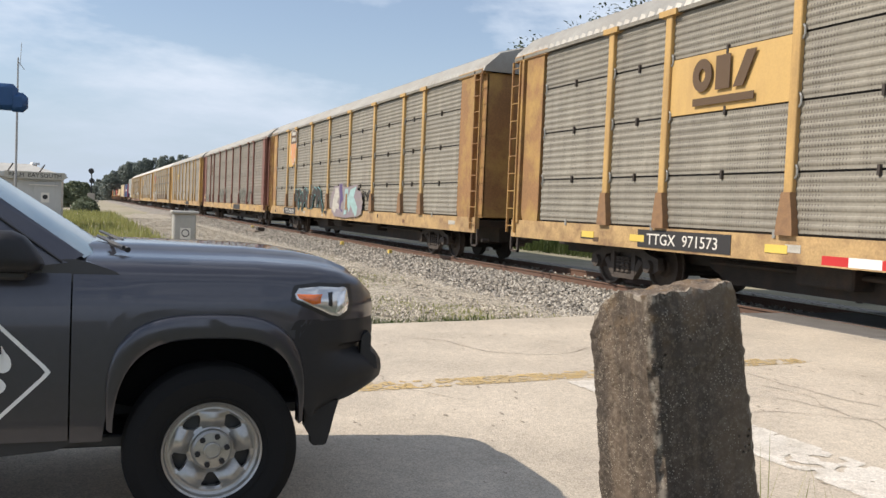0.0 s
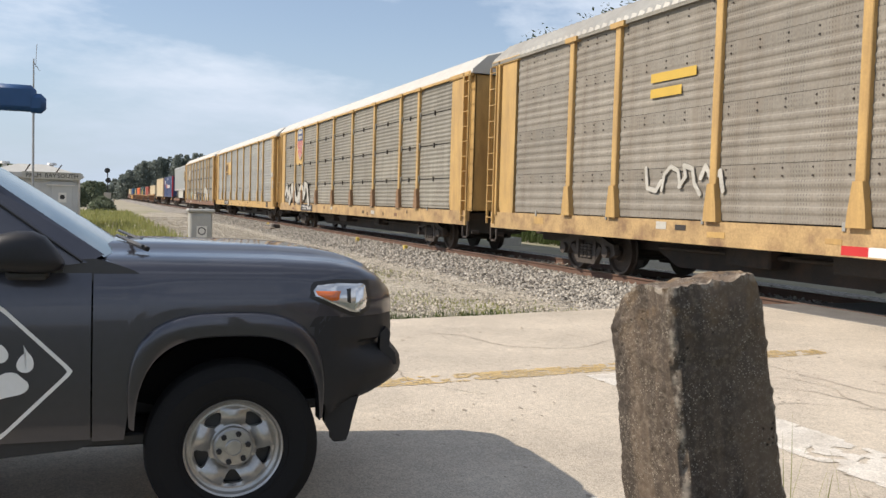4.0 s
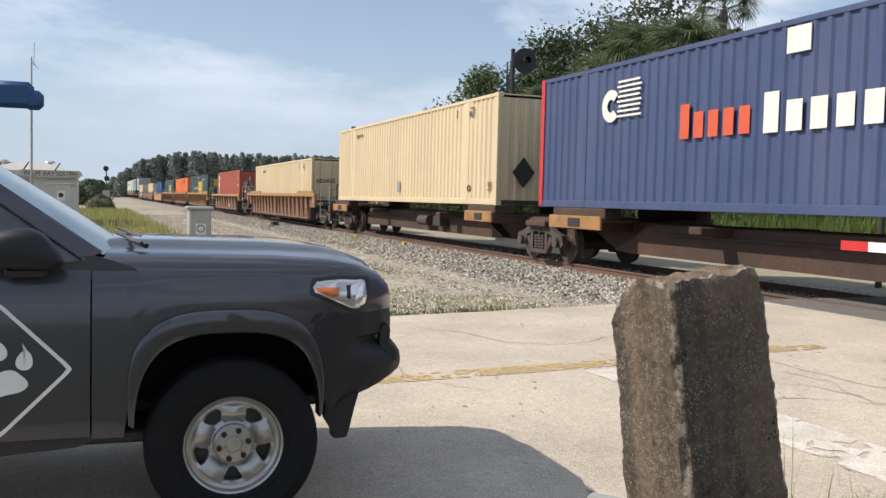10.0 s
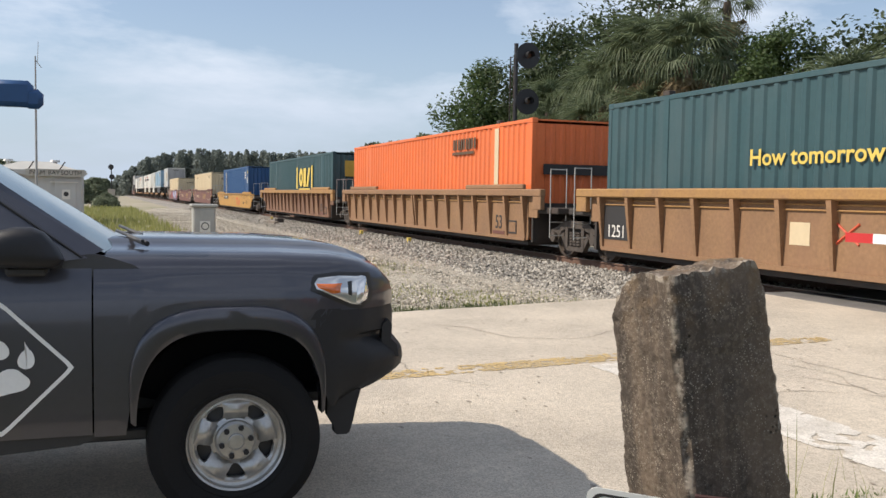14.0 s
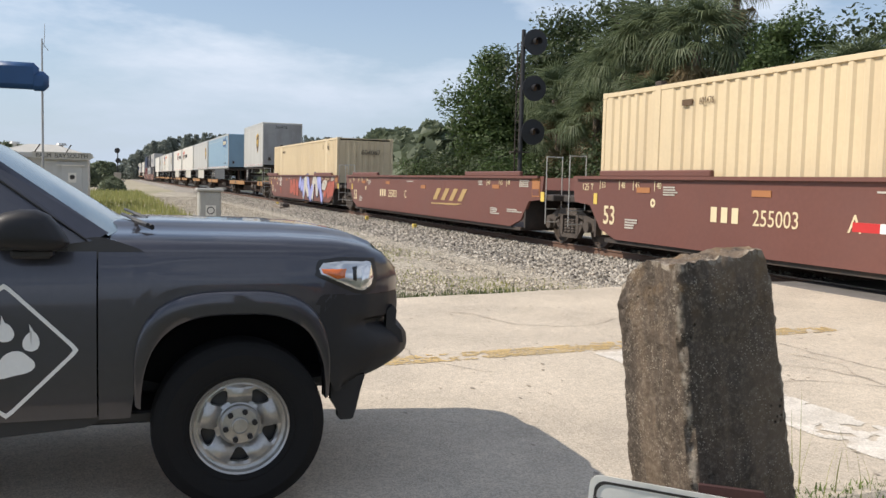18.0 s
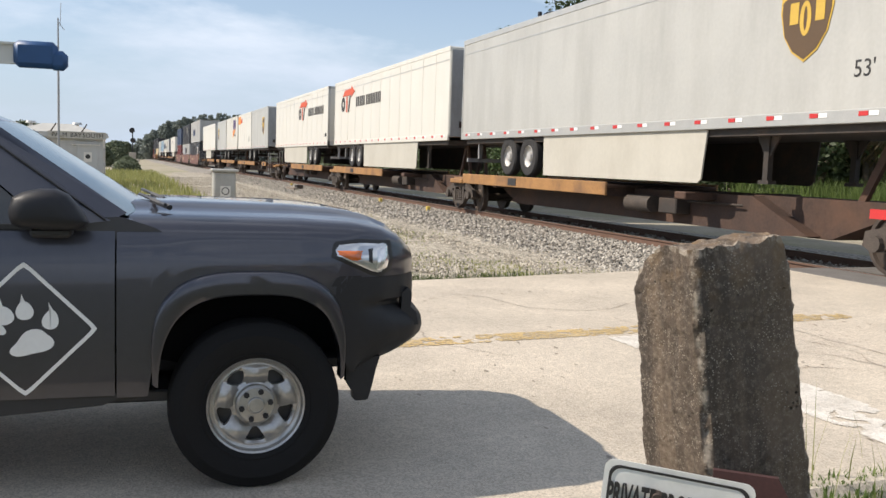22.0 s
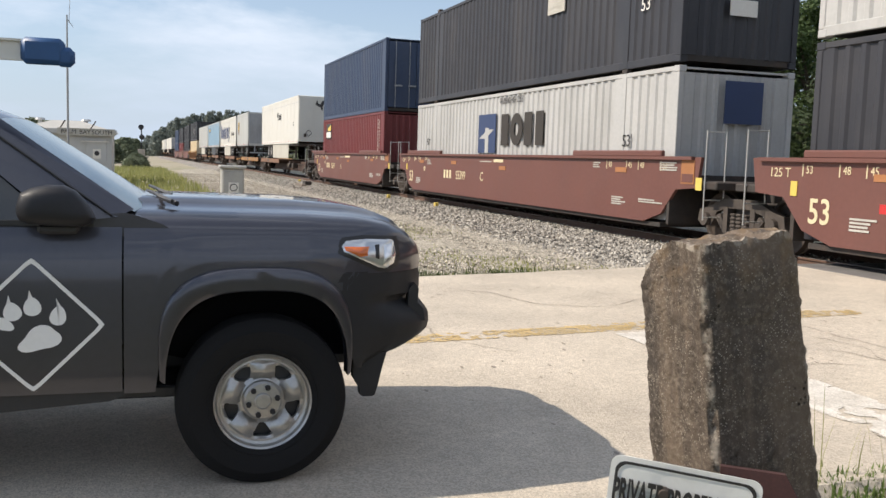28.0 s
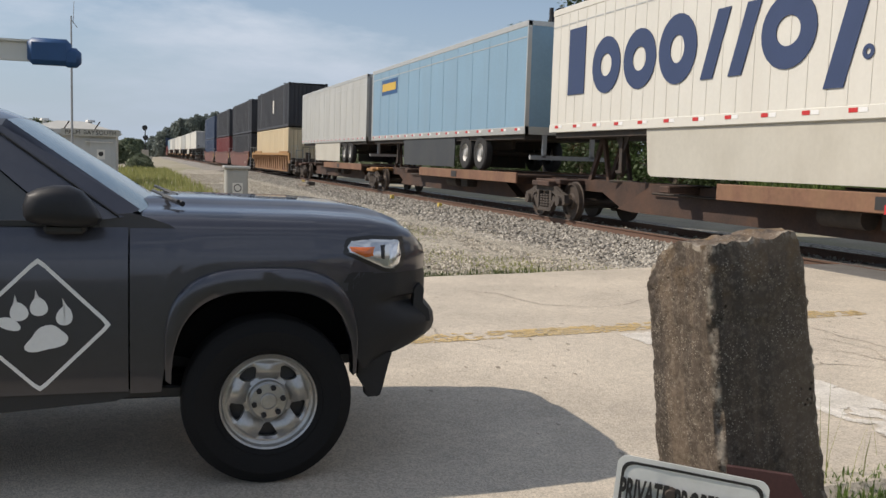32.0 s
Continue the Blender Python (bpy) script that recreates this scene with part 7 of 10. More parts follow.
# double stacks
F1 = well_unit(-612.3, -591.8, (-593.2, -612.3), "smooth", "well_red", "chord", "oxide-red well car unit with two stacked containers", (False, True), 31)
F2 = well_unit(-632.6, -612.3, (-632.6,), "smooth", "well_red", "chord", "oxide-red well car unit with black over grey containers", (False, False), 32)
F3 = well_unit(-651.0, -632.6, (-649.4,), "smooth", "well_red", "chord", "oxide-red well car unit with blue over maroon containers", (True, False), 33)
for w, s in ((F1, "B"), (F2, "C"), (F3, "A")):
    well_number(w, 5.8, "55399", s, 9.1)
    bars(w, "stencil", 10.0, 1.34, 1.1, 0.08, 1, -1.446, M["paint_cream"], RND)


S1a = container(-610.5, 16.15, 0.34, "black_c", "dark slate container at the bottom of a stack")
lettering("high_cube_mark", "WARNING HIGH CUBE", 0.24, M["paint_white"], S1a, on_side(8.1, -1.302, 2.94), 0.62)
board = part("emblem_board", boxes((11.76, 13.1, -1.312, -1.29, 1.62, 2.75)), M["paint_white"], S1a, "white board with a blue crescent and gold centre")
mark(board, "hook", 11.85, 12.95, 1.7, 2.5, M["paint_navy"], -1.311, 0.006)
mark(board, "ring", 12.2, 12.7, 1.9, 2.3, M["paint_gold"], -1.311, 0.006)
mark(board, "bar", 11.76, 13.1, 2.6, 2.75, M["blue"], -1.311, 0.006)
S1b = container(-610.5, 16.15, 3.30, "grey_c", "pale grey container on top of a stack")
for kind, a, b in (("bar", 4.7, 5.3), ("bar", 5.7, 6.12), ("bar", 6.4, 7.0), ("ring", 7.3, 8.2)):
    mark(S1b, kind, a, b, 4.24, 5.1, M["paint_navy"], -1.304)
lettering("size_mark", "53'", 0.34, M["paint_black"], S1b, on_side(0.9, -1.302, 4.4))
S2a = container(-630.2, 16.15, 0.34, "grey_c", "pale grey container with a navy mark, bottom of a stack")
part("emblem", boxes((6.0, 7.3, -1.312, -1.29, 1.6, 2.68)), M["paint_navy"], S2a, "navy square emblem")
mark(S2a, "bar", 6.55, 6.8, 1.6, 2.3, M["grey_c"], -1.311, 0.006)
mark(S2a, "lean", 6.1, 7.2, 2.0, 2.25, M["grey_c"], -1.311, 0.007)
for kind, a, b in (("bar", 7.72, 8.2), ("ring", 8.34, 9.14), ("bar", 9.26, 9.72), ("bar", 9.95, 10.4)):
    mark(S2a, kind, a, b, 1.8, 2.64, M["seam"], -1.304)
lettering("high_cube_mark", "WARNING HIGH CUBE", 0.24, M["paint_black"], S2a, on_side(8.3, -1.302, 2.92), 0.62)
lettering("size_mark", "53'", 0.3, M["paint_black"], S2a, on_side(1.3, -1.302, 1.86))
part("end_emblem", boxes((16.18, 16.2, -0.3, 0.55, 2.2, 3.0)), M["paint_navy"], S2a, "navy square emblem")
lettering("size_mark", "53'", 0.34, M["paint_black"], S2a, on_side(14.4, -1.302, 1.75))
S2b = container(-630.2, 16.15, 3.30, "black_c", "black corrugated container on top of a stack")
part("emblem", boxes((10.4, 11.3, -1.318, -1.29, 4.9, 5.9)), M["paint_pale"], S2b, "white square emblem")
lettering("size_mark", "53'", 0.36, M["paint_white"], S2b, on_side(14.9, -1.302, 4.4))
part("end_label", boxes((16.18, 16.2, -0.3, 0.3, 4.2, 4.5)), M["paint_white"], S2b)
S3a = container(-646.95, 12.19, 0.34, "maroon", "maroon corrugated forty-foot container, bottom of a stack")
part("emblem", boxes((0.9, 2.05, -1.318, -1.29, 2.25, 3.0)), M["paint_black"], S3a, "black and yellow emblem board")
part("emblem_bar", boxes((0.95, 2.0, -1.326, -1.316, 2.32, 2.6)), M["paint_white"], S3a)
part("emblem_bar", (lambda b: (prism(b, [(1.35, 2.66), (2.0, 2.66), (2.0, 2.95), (1.3, 2.78)], -1.326, -1.316), b)[1])(bmesh.new()), M["paint_yellow"], S3a)
for k in range(9):
    part("stencil", boxes((11.25, 11.33, -1.308, -1.30, 1.65 + 0.15 * k, 1.75 + 0.15 * k)), M["paint_pale"], S3a)
    part("stencil", boxes((11.5, 11.55, -1.308, -1.30, 1.75 + 0.13 * k, 1.83 + 0.13 * k)), M["paint_pale"], S3a)
S3b = container(-646.95, 12.19, 3.24, "slate_blue", "slate-blue corrugated forty-foot container on top of a stack", doors=True)

# more trailers
spine_unit(-671.6, -651.3, (-652.6, -671.6), [(-670.4, -661.6)], "black-brown spine car platform carrying a white trailer", (False, True), 34)
RA = trailer(-670.9, 16.15, "trailer_w", "white van trailer with a dark bird emblem and pale skirt", True, "skirt_pale", "trailer_w", skirt_end=3.7)
BIRD = ((-0.45, 0.1), (-0.3, 0.5), (-0.22, 0.2), (-0.02, 0.12), (0.2, 0.45), (0.55, 0.5), (0.38, 0.2), (0.2, -0.02), (0.22, -0.42), (0.08, -0.3), (0.0, -0.1), (-0.18, -0.06))
bm = bmesh.new()
prism(bm, [(8.05 + 0.75 * a, 3.95 + 0.62 * b) for a, b in BIRD], -1.312, -1.298)
part("emblem", bm, M["paint_black"], RA, "dark bird-shaped emblem")
bm = bmesh.new()
prism(bm, [(0.68 * a, 4.42 + 0.7 * b) for a, b in BIRD], -0.012, 0.0)
part("nose_emblem", bm, M["paint_black"], RA, "dark bird-shaped emblem", at=(16.19, 0.05, 0)).rotation_euler = (0, 0, radians(90))
word_mark(RA, 8.45, 3.72, 1.15, 0.38, "TTTTT", M["paint_black"], -1.298)
lettering("size_mark", "53'", 0.34, M["paint_black"], RA, on_side(14.5, -1.298, 3.2))
bm = bmesh.new()
for sgn in (-1, 1):
    prism(bm, [(0.0, 2.68), (0.0, 2.72), (sgn * 0.17, 2.9), (sgn * 0.21, 2.9)], -0.01, 0.0)
    prism(bm, [(0.0, 3.12), (0.0, 3.08), (sgn * 0.17, 2.9), (sgn * 0.21, 2.9)], -0.01, 0.0)
dm = part("placard", bm, M["paint_black"], RA, at=(16.2, -0.65, -0.16))
dm.rotation_euler = (0, 0, radians(90))
spine_unit(-689.1, -671.6, (-689.1,), [(-684.0, -672.5)], "spine car platform with a long orange plate and a short trailer", (False, False), 35)
T6 = trailer(-688.5, 8.5, "trailer_g", "pale grey short van trailer with grey doors forward", False, None, "trailer_g", seams=0)
parcel_shield(T6, 1.38, 3.68, 1.06, 1.26)
spine_unit(-706.4, -689.1, (-706.4,), [(-698.9, -690.0)], "rusty spine car platform carrying a white trailer", (False, False), 36)
RO = trailer(-705.9, 16.15, "trailer_w", "white ribbed van trailer with large dark block letters", False, "skirt_pale", "trailer_w", seams=0.42, skirt_end=4.4)
for kind, a, b, z0, z1 in (("bar", 0.95, 1.75, 2.95, 4.45), ("ring", 2.12, 3.33, 2.9, 4.1), ("ring", 3.47, 4.7, 2.9, 4.1), ("ring", 4.8, 6.05, 2.9, 4.2), ("lean", 6.2, 7.0, 2.92, 4.1), ("lean", 7.0, 7.8, 2.92, 4.1), ("ring", 7.83, 9.1, 2.92, 4.1), ("lean", 9.3, 10.2, 2.56, 4.1)):
    mark(RO, kind, a, b, z0, z1, M["paint_navy"], -1.304)
mark(RO, "ring", 10.03, 10.24, 2.92, 3.13, M["paint_navy"], -1.304)
lettering("slogan", "your way.", 0.72, M["paint_black"], RO, on_side(13.25, -1.303, 3.15), 1.05)
spine_unit(-724.0, -706.4, (-724.0,), [(-716.2, -707.6)], "rusty spine car platform carrying a pale blue trailer", (False, False), 37)
WE2 = trailer(-723.55, 16.15, "trailer_b", "pale blue van trailer with doors forward", False, "skirt_dark", "nose_grey", skirt_end=4.8)
part("emblem", boxes((1.6, 3.9, -1.306, -1.296, 3.9, 4.5)), M["blue"], WE2, "blue arrow emblem with a gold band")
part("emblem_band", boxes((1.7, 3.7, -1.312, -1.304, 4.05, 4.35)), M["paint_gold"], WE2)
spine_unit(-742.6, -724.0, (-741.6,), [(-733.4, -724.9)], "rusty spine car platform carrying a grey trailer", (True, False), 38)
T7 = trailer(-740.7, 16.15, "trailer_g", "pale grey van trailer at the end of a spine car", False, "skirt_pale", "trailer_g")
well_unit(-764.0, -743.2, (-744.6, -762.8), "ribbed", "well_tan", "chord", "tan ribbed well car with black over cream containers", (True, True), 41)
S4a = container(-762.2, 16.15, 0.34, "cream", "cream container at the bottom of a far stack")
S4b = container(-762.2, 16.15, 3.30, "black_c", "black container on top of a far stack")
mark(S4b, "bar", 9.0, 9.5, 4.4, 5.3, M["paint_white"], -1.304)
x = -784.4
for i, (lo, hi) in enumerate((("black_c", "black_c"), ("maroon", "black_c"), ("slate_blue", "slate_blue"))):
    well_unit(x, x + 19.8, (x + 19.8 - (1.2 if i == 0 else 0), x + (1.2 if i == 2 else 0)), "smooth", "well_red", "chord", "oxide-red well car unit with a dark stack", (i == 2, i == 0), 50 + i)
    container(x + 1.9, 16.15, 0.34, lo, "dark container at the bottom of a distant stack")
    container(x + 1.9, 16.15, 3.30, hi, "dark container on top of a distant stack")
    x -= 19.8
x += 1.2
for i, (sk, ln) in enumerate((("trailer_w", 16.15), ("trailer_w", 16.15), ("trailer_g", 16.15), ("trailer_w", 16.15), ("trailer_w", 16.15), ("trailer_g", 16.15), ("trailer_w", 16.15), ("trailer_b", 16.15))):
    spine_unit(x - 17.6, x, (x - 0.8, x - 17.0) if i == 0 else (x - 17.2,), [(x - 16.8, x - 11.8)], "rusty spine car platform far down the train", (False, i == 0), 60 + i)
    trailer(x - 17.1, ln, sk, "van trailer far down the train", True, "skirt_pale" if i % 2 else None, "nose_grey", seams=0)
    x -= 17.6
for i, (pt, top) in enumerate((("maroon", None), ("black_c", "slate_blue"), ("cream", None), ("red", "black_c"), ("slate_blue", None))):
    well_unit(x - 20.0, x, (x - 1.2, x - 18.8), "smooth", "well_red", "chord", "oxide-red well car far down the train", (True, True), 70 + i)
    container(x - 18.0, 16.15, 0.34, pt, "container in a well car far down the train")
    if top:
        container(x - 18.0, 16.15, 3.30, top, "upper container of a stack far down the train")
    x -= 20.4

# ---- pickup truck ----
HUB_R = 0.36
TRUCK_AT = pose(-4.90, -10.235, -0.14, 0, 0, 88)


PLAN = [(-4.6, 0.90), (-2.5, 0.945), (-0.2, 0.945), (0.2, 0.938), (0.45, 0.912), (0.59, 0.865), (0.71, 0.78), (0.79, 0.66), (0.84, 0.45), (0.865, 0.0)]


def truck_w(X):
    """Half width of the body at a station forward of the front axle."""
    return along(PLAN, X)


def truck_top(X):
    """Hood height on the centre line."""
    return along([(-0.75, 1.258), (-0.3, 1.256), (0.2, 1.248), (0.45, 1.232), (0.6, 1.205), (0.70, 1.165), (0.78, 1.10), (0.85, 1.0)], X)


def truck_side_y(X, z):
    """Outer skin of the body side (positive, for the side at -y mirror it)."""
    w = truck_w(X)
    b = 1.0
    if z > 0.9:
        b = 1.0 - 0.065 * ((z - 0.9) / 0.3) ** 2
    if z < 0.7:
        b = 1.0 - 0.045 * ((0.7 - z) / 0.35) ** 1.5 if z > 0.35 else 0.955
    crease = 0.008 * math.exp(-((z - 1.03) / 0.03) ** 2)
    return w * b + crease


def arch_z(X, ax=0.0, grow=0.0):
    d = abs(X - ax + 0.02) / (0.41 + grow)
    return 0.40 + (0.48 + grow) * (1 - d ** 3) ** (1 / 3) if d < 1 else 0.0


def build_truck():
    tr = thing("pickup_truck", "dark charcoal pickup truck with steel wheels waiting at the stop bar", "truck")
    tr.matrix_basis = TRUCK_AT
    paint = mat("charcoal_metallic_paint", (0.062, 0.063, 0.078), 0.31, 0.55, var=0.06, scale=2, coat=0.8, spec=0.32, dirt=(0.09, 0.085, 0.08), dirt_amt=0.06, dirt_scale=1.5)
    glass = mat("dark_tinted_glass", (0.024, 0.028, 0.032), 0.06, 0.0, var=0.05, coat=0.5)
    wind = mat("windscreen_glass", (0.13, 0.17, 0.18), 0.07, 0.0, var=0.04, coat=0.08, spec=0.34)
    dark = M["black_plastic"]
    matt = mat("grey_black_bumper_plastic", (0.016, 0.016, 0.018), 0.58, var=0.1, spec=0.45)
    shell = mat("matt_black_mirror_shell", (0.014, 0.014, 0.017), 0.5, var=0.1, spec=0.4)
    rubber = mat("dark_truck_tyre", (0.009, 0.009, 0.0095), 0.85, var=0.2, scale=8, spec=0.3)

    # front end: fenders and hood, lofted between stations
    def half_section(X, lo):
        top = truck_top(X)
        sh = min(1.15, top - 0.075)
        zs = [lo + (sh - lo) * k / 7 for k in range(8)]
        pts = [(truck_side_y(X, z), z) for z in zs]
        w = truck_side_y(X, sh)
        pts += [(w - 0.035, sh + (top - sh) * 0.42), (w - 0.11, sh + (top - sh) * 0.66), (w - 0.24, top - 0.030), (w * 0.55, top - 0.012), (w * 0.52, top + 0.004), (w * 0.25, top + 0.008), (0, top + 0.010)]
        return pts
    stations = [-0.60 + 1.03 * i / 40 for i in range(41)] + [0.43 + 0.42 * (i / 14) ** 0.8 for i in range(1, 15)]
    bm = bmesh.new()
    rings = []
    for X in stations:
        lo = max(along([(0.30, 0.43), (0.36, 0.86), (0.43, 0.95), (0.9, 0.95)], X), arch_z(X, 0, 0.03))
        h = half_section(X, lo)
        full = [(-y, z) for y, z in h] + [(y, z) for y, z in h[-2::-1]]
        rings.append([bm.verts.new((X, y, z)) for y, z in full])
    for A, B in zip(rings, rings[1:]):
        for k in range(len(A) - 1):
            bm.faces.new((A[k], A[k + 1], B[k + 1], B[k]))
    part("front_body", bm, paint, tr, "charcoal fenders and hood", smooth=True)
    part("grille", boxes(*[(0.78, 0.835, -0.5, 0.5, 0.60 + 0.075 * i, 0.64 + 0.075 * i) for i in range(4)], bev=0.008), dark, tr)
    # nose and bumper wrap round from arch to arch
    levels = [(0.50, -0.22), (0.515, -0.15), (0.535, -0.10), (0.555, -0.06), (0.575, -0.03), (0.617, 0.022), (0.65, 0.052), (0.685, 0.060), (0.72, 0.055), (0.763, 0.018), (0.79, -0.022), (0.805, -0.038), (0.822, -0.036), (0.84, 0.0), (0.87, 0.002), (0.92, 0.0), (0.958, -0.008)]
    bm = bmesh.new()
    rows = []
    for z, off in levels:
        X0 = along([(0.50, 0.432), (0.553, 0.405), (0.633, 0.375), (0.74, 0.33), (0.80, 0.30), (0.86, 0.30), (0.96, 0.36)], z)
        row = []
        for k in range(29):
            u = k / 28
            if u < 0.7:
                X = X0 + (0.79 - X0) * (u / 0.7)
                y = truck_side_y(X, z)
            else:
                v = (u - 0.7) / 0.3
                y = truck_side_y(0.79, z) * (1 - v)
                X = 0.865 - 0.075 * (1 - v) ** 2
            wgt = min(1, max(0, (X - 0.46) / 0.2))
            row.append((X + off * wgt * 0.95, y + off * wgt * (0.35 if u < 0.7 else 0), z))
        rows.append([bm.verts.new((X, -y, z)) for X, y, z in row] + [bm.verts.new((X, y, z)) for X, y, z in row[-2::-1]])
    for A, B in zip(rows, rows[1:]):
        for k in range(len(A) - 1):
            bm.faces.new((A[k], A[k + 1], B[k + 1], B[k]))
    bu = part("front_bumper", bm, matt, tr, "dark plastic nose and front bumper", smooth=True)
    for s in (-1, 1):
        # fog lamp recess in the bumper corner
        bm = bmesh.new()
        prism(bm, [(0.70, 0.70), (0.705, 0.86), (0.735, 0.885), (0.755, 0.86), (0.75, 0.79), (0.78, 0.76), (0.79, 0.70)], s * 0.74, s * 0.79)
        part("fog_recess", bm, dark, bu)
        # rounded mud flap behind the bumper
        bm = bmesh.new()
        prism(bm, [(0.425, 0.56), (0.59, 0.56), (0.57, 0.49), (0.55, 0.40), (0.535, 0.352), (0.52, 0.346), (0.475, 0.346), (0.464, 0.355), (0.462, 0.385), (0.428, 0.44)], s * 0.84, s * 0.78)
        part("mud_flap", bm, matt, tr)
    part("undertray", boxes((0.30, 0.56, -0.76, 0.76, 0.52, 0.54)), dark, tr)
    # wheel arch flares
    for ax, nm in ((0.0, "front"), (-3.24, "rear")):
        for s in (-1, 1):
            bm = bmesh.new()
            rr = []
            for k in range(41):
                a = radians(3 + 174 * k / 40)
                c, q = math.cos(a), math.sin(a)
                cc, qq = math.copysign(abs(c) ** (2 / 3), c), q ** (2 / 3)
                ring2 = []
                for ga, gb, dy in ((0.0, 0.0, -0.10), (0.0, 0.0, 0.020), (0.006, 0.006, 0.027), (0.035, 0.045, 0.032), (0.052, 0.088, 0.032), (0.060, 0.100, 0.022), (0.066, 0.106, -0.004)):
                    X, z = ax - 0.02 + (0.41 + ga * (0.2 + 0.8 * q) * (1 if c > 0 else 1.5)) * cc, 0.40 + (0.48 + gb) * qq
                    ring2.append(bm.verts.new((X, s * (truck_side_y(X, min(z, 0.95)) + (dy if dy < 0 else dy * q)), z)))
                rr.append(ring2)
            for A, B in zip(rr, rr[1:]):
                for k in range(6):
                    bm.faces.new((A[k], B[k], B[k + 1], A[k + 1]))
            part("arch_flare", bm, paint, tr, smooth=True)
            bm = bmesh.new()
            for k in range(24):
                a0, a1 = radians(14 + 152 * k / 24), radians(14 + 152 * (k + 1) / 24)
                q = [bm.verts.new((ax + 0.49 * math.cos(a), s * yy, 0.40 + 0.49 * math.sin(a))) for a, yy in ((a0, 0.87), (a1, 0.87), (a1, 0.5), (a0, 0.5))]
                bm.faces.new(q)
                q = [bm.verts.new((ax + r * math.cos(a), s * 0.5, 0.40 + r * math.sin(a))) for a, r in ((a0, 0.49), (a1, 0.49), (a1, 0.02), (a0, 0.02))]
                bm.faces.new(q)
            part("wheel_well", bm, mat("black_liner", (0.010, 0.010, 0.011), 0.9, var=0.1, spec=0.2), tr)
    # wheels
    def tyre_bm():
        bm = bmesh.new()
        lathe(bm, [(0.212, -0.085), (0.225, -0.105), (0.245, -0.118), (0.25, -0.115), (0.27, -0.125), (0.33, -0.127), (0.335, -0.122), (0.362, -0.112), (0.384, -0.09), (0.39, -0.04), (0.39, 0.04), (0.384, 0.09), (0.362, 0.112), (0.3, 0.12), (0.212, 0.1)], seg=64)
        return bm
    silver = mat("silver_painted_steel", (0.44, 0.435, 0.42), 0.34, 0.75, var=0.12, scale=6, dirt=(0.2, 0.18, 0.16), dirt_amt=0.4, dirt_scale=6)

    def rim_bm():
        """Pressed steel wheel: outer lip, five wide spokes with openings between, raised centre."""
        bm = bmesh.new()
        lathe(bm, [(0.19, 0.06), (0.205, -0.05), (0.212, -0.098), (0.222, -0.106), (0.224, -0.098)], seg=80)
        lathe(bm, [(0.212, -0.1), (0.206, -0.078), (0.194, -0.07), (0.186, -0.071)], seg=80)
        rs = [0.05, 0.088, 0.100, 0.113, 0.118, 0.124, 0.133, 0.144, 0.155, 0.164, 0.170, 0.175, 0.187]
        half = {3: 0.06, 4: 0.11, 5: 0.135, 6: 0.165, 7: 0.19, 8: 0.21, 9: 0.22, 10: 0.20, 11: 0.14}
        g = []
        for i, r in enumerate(rs):
            y = along([(0.05, -0.064), (0.085, -0.060), (0.10, -0.052), (0.14, -0.080), (0.187, -0.071)], r)
            h = half.get(i, 0.05 if i < 3 else 0.14)
            ring = []
            for k in range(5):
                e = 0.5 - h
                for u in (0, e * 0.4, e * 0.75, e, e + h * 0.5, 0.5, 1 - e - h * 0.5, 1 - e, 1 - e * 0.75, 1 - e * 0.4):
                    a = (k + u) * 2 * math.pi / 5
                    dip = 0.018 * math.cos(2 * math.pi * u) if 0.1 < r < 0.185 else 0
                    ring.append(bm.verts.new((r * math.sin(a), y - dip, r * math.cos(a))))
            g.append(ring)
        for i in range(len(rs) - 1):
            for k in range(50):
                if 3 <= i <= 10 and 3 <= k % 10 <= 6:
                    continue
                j = (k + 1) % 50
                bm.faces.new((g[i][k], g[i][j], g[i + 1][j], g[i + 1][k]))
        # rolled edges of the openings
        for k in range(5):
            loop = [g[i][k * 10 + 3] for i in range(3, 12)] + [g[11][k * 10 + j] for j in (4, 5, 6)] + [g[i][k * 10 + 7] for i in range(11, 2, -1)] + [g[3][k * 10 + j] for j in (6, 5, 4)]
            deep = [bm.verts.new((v.co.x, v.co.y + 0.028, v.co.z)) for v in loop]
            for i in range(len(loop)):
                j = (i + 1) % len(loop)
                bm.faces.new((loop[i], loop[j], deep[j], deep[i]))
        return bm

    def cap_bm():
        bm = bmesh.new()
        lathe(bm, [(0.094, -0.045), (0.090, -0.080), (0.080, -0.090), (0.040, -0.093), (0.037, -0.101), (0.033, -0.103), (0.031, -0.098), (0.0, -0.099)], seg=40)
        return bm

    def nuts_bm():
        bm = bmesh.new()
        cyl(bm, (0, -0.084, 0), (0, -0.104, 0), 0.0135, 6)
        return bm
    tm, rm, cm, nm = mesh_of(tyre_bm(), "tyre", rubber, True), mesh_of(rim_bm(), "rim", silver, True), mesh_of(cap_bm(), "hub_cap", silver, True), mesh_of(nuts_bm(), "lug_nut", shell)
    bm = bmesh.new()
    lathe(bm, [(0.19, -0.02), (0.1, -0.03), (0.0, -0.03)], seg=24)
    bk = mesh_of(bm, "brake_disc", dark)
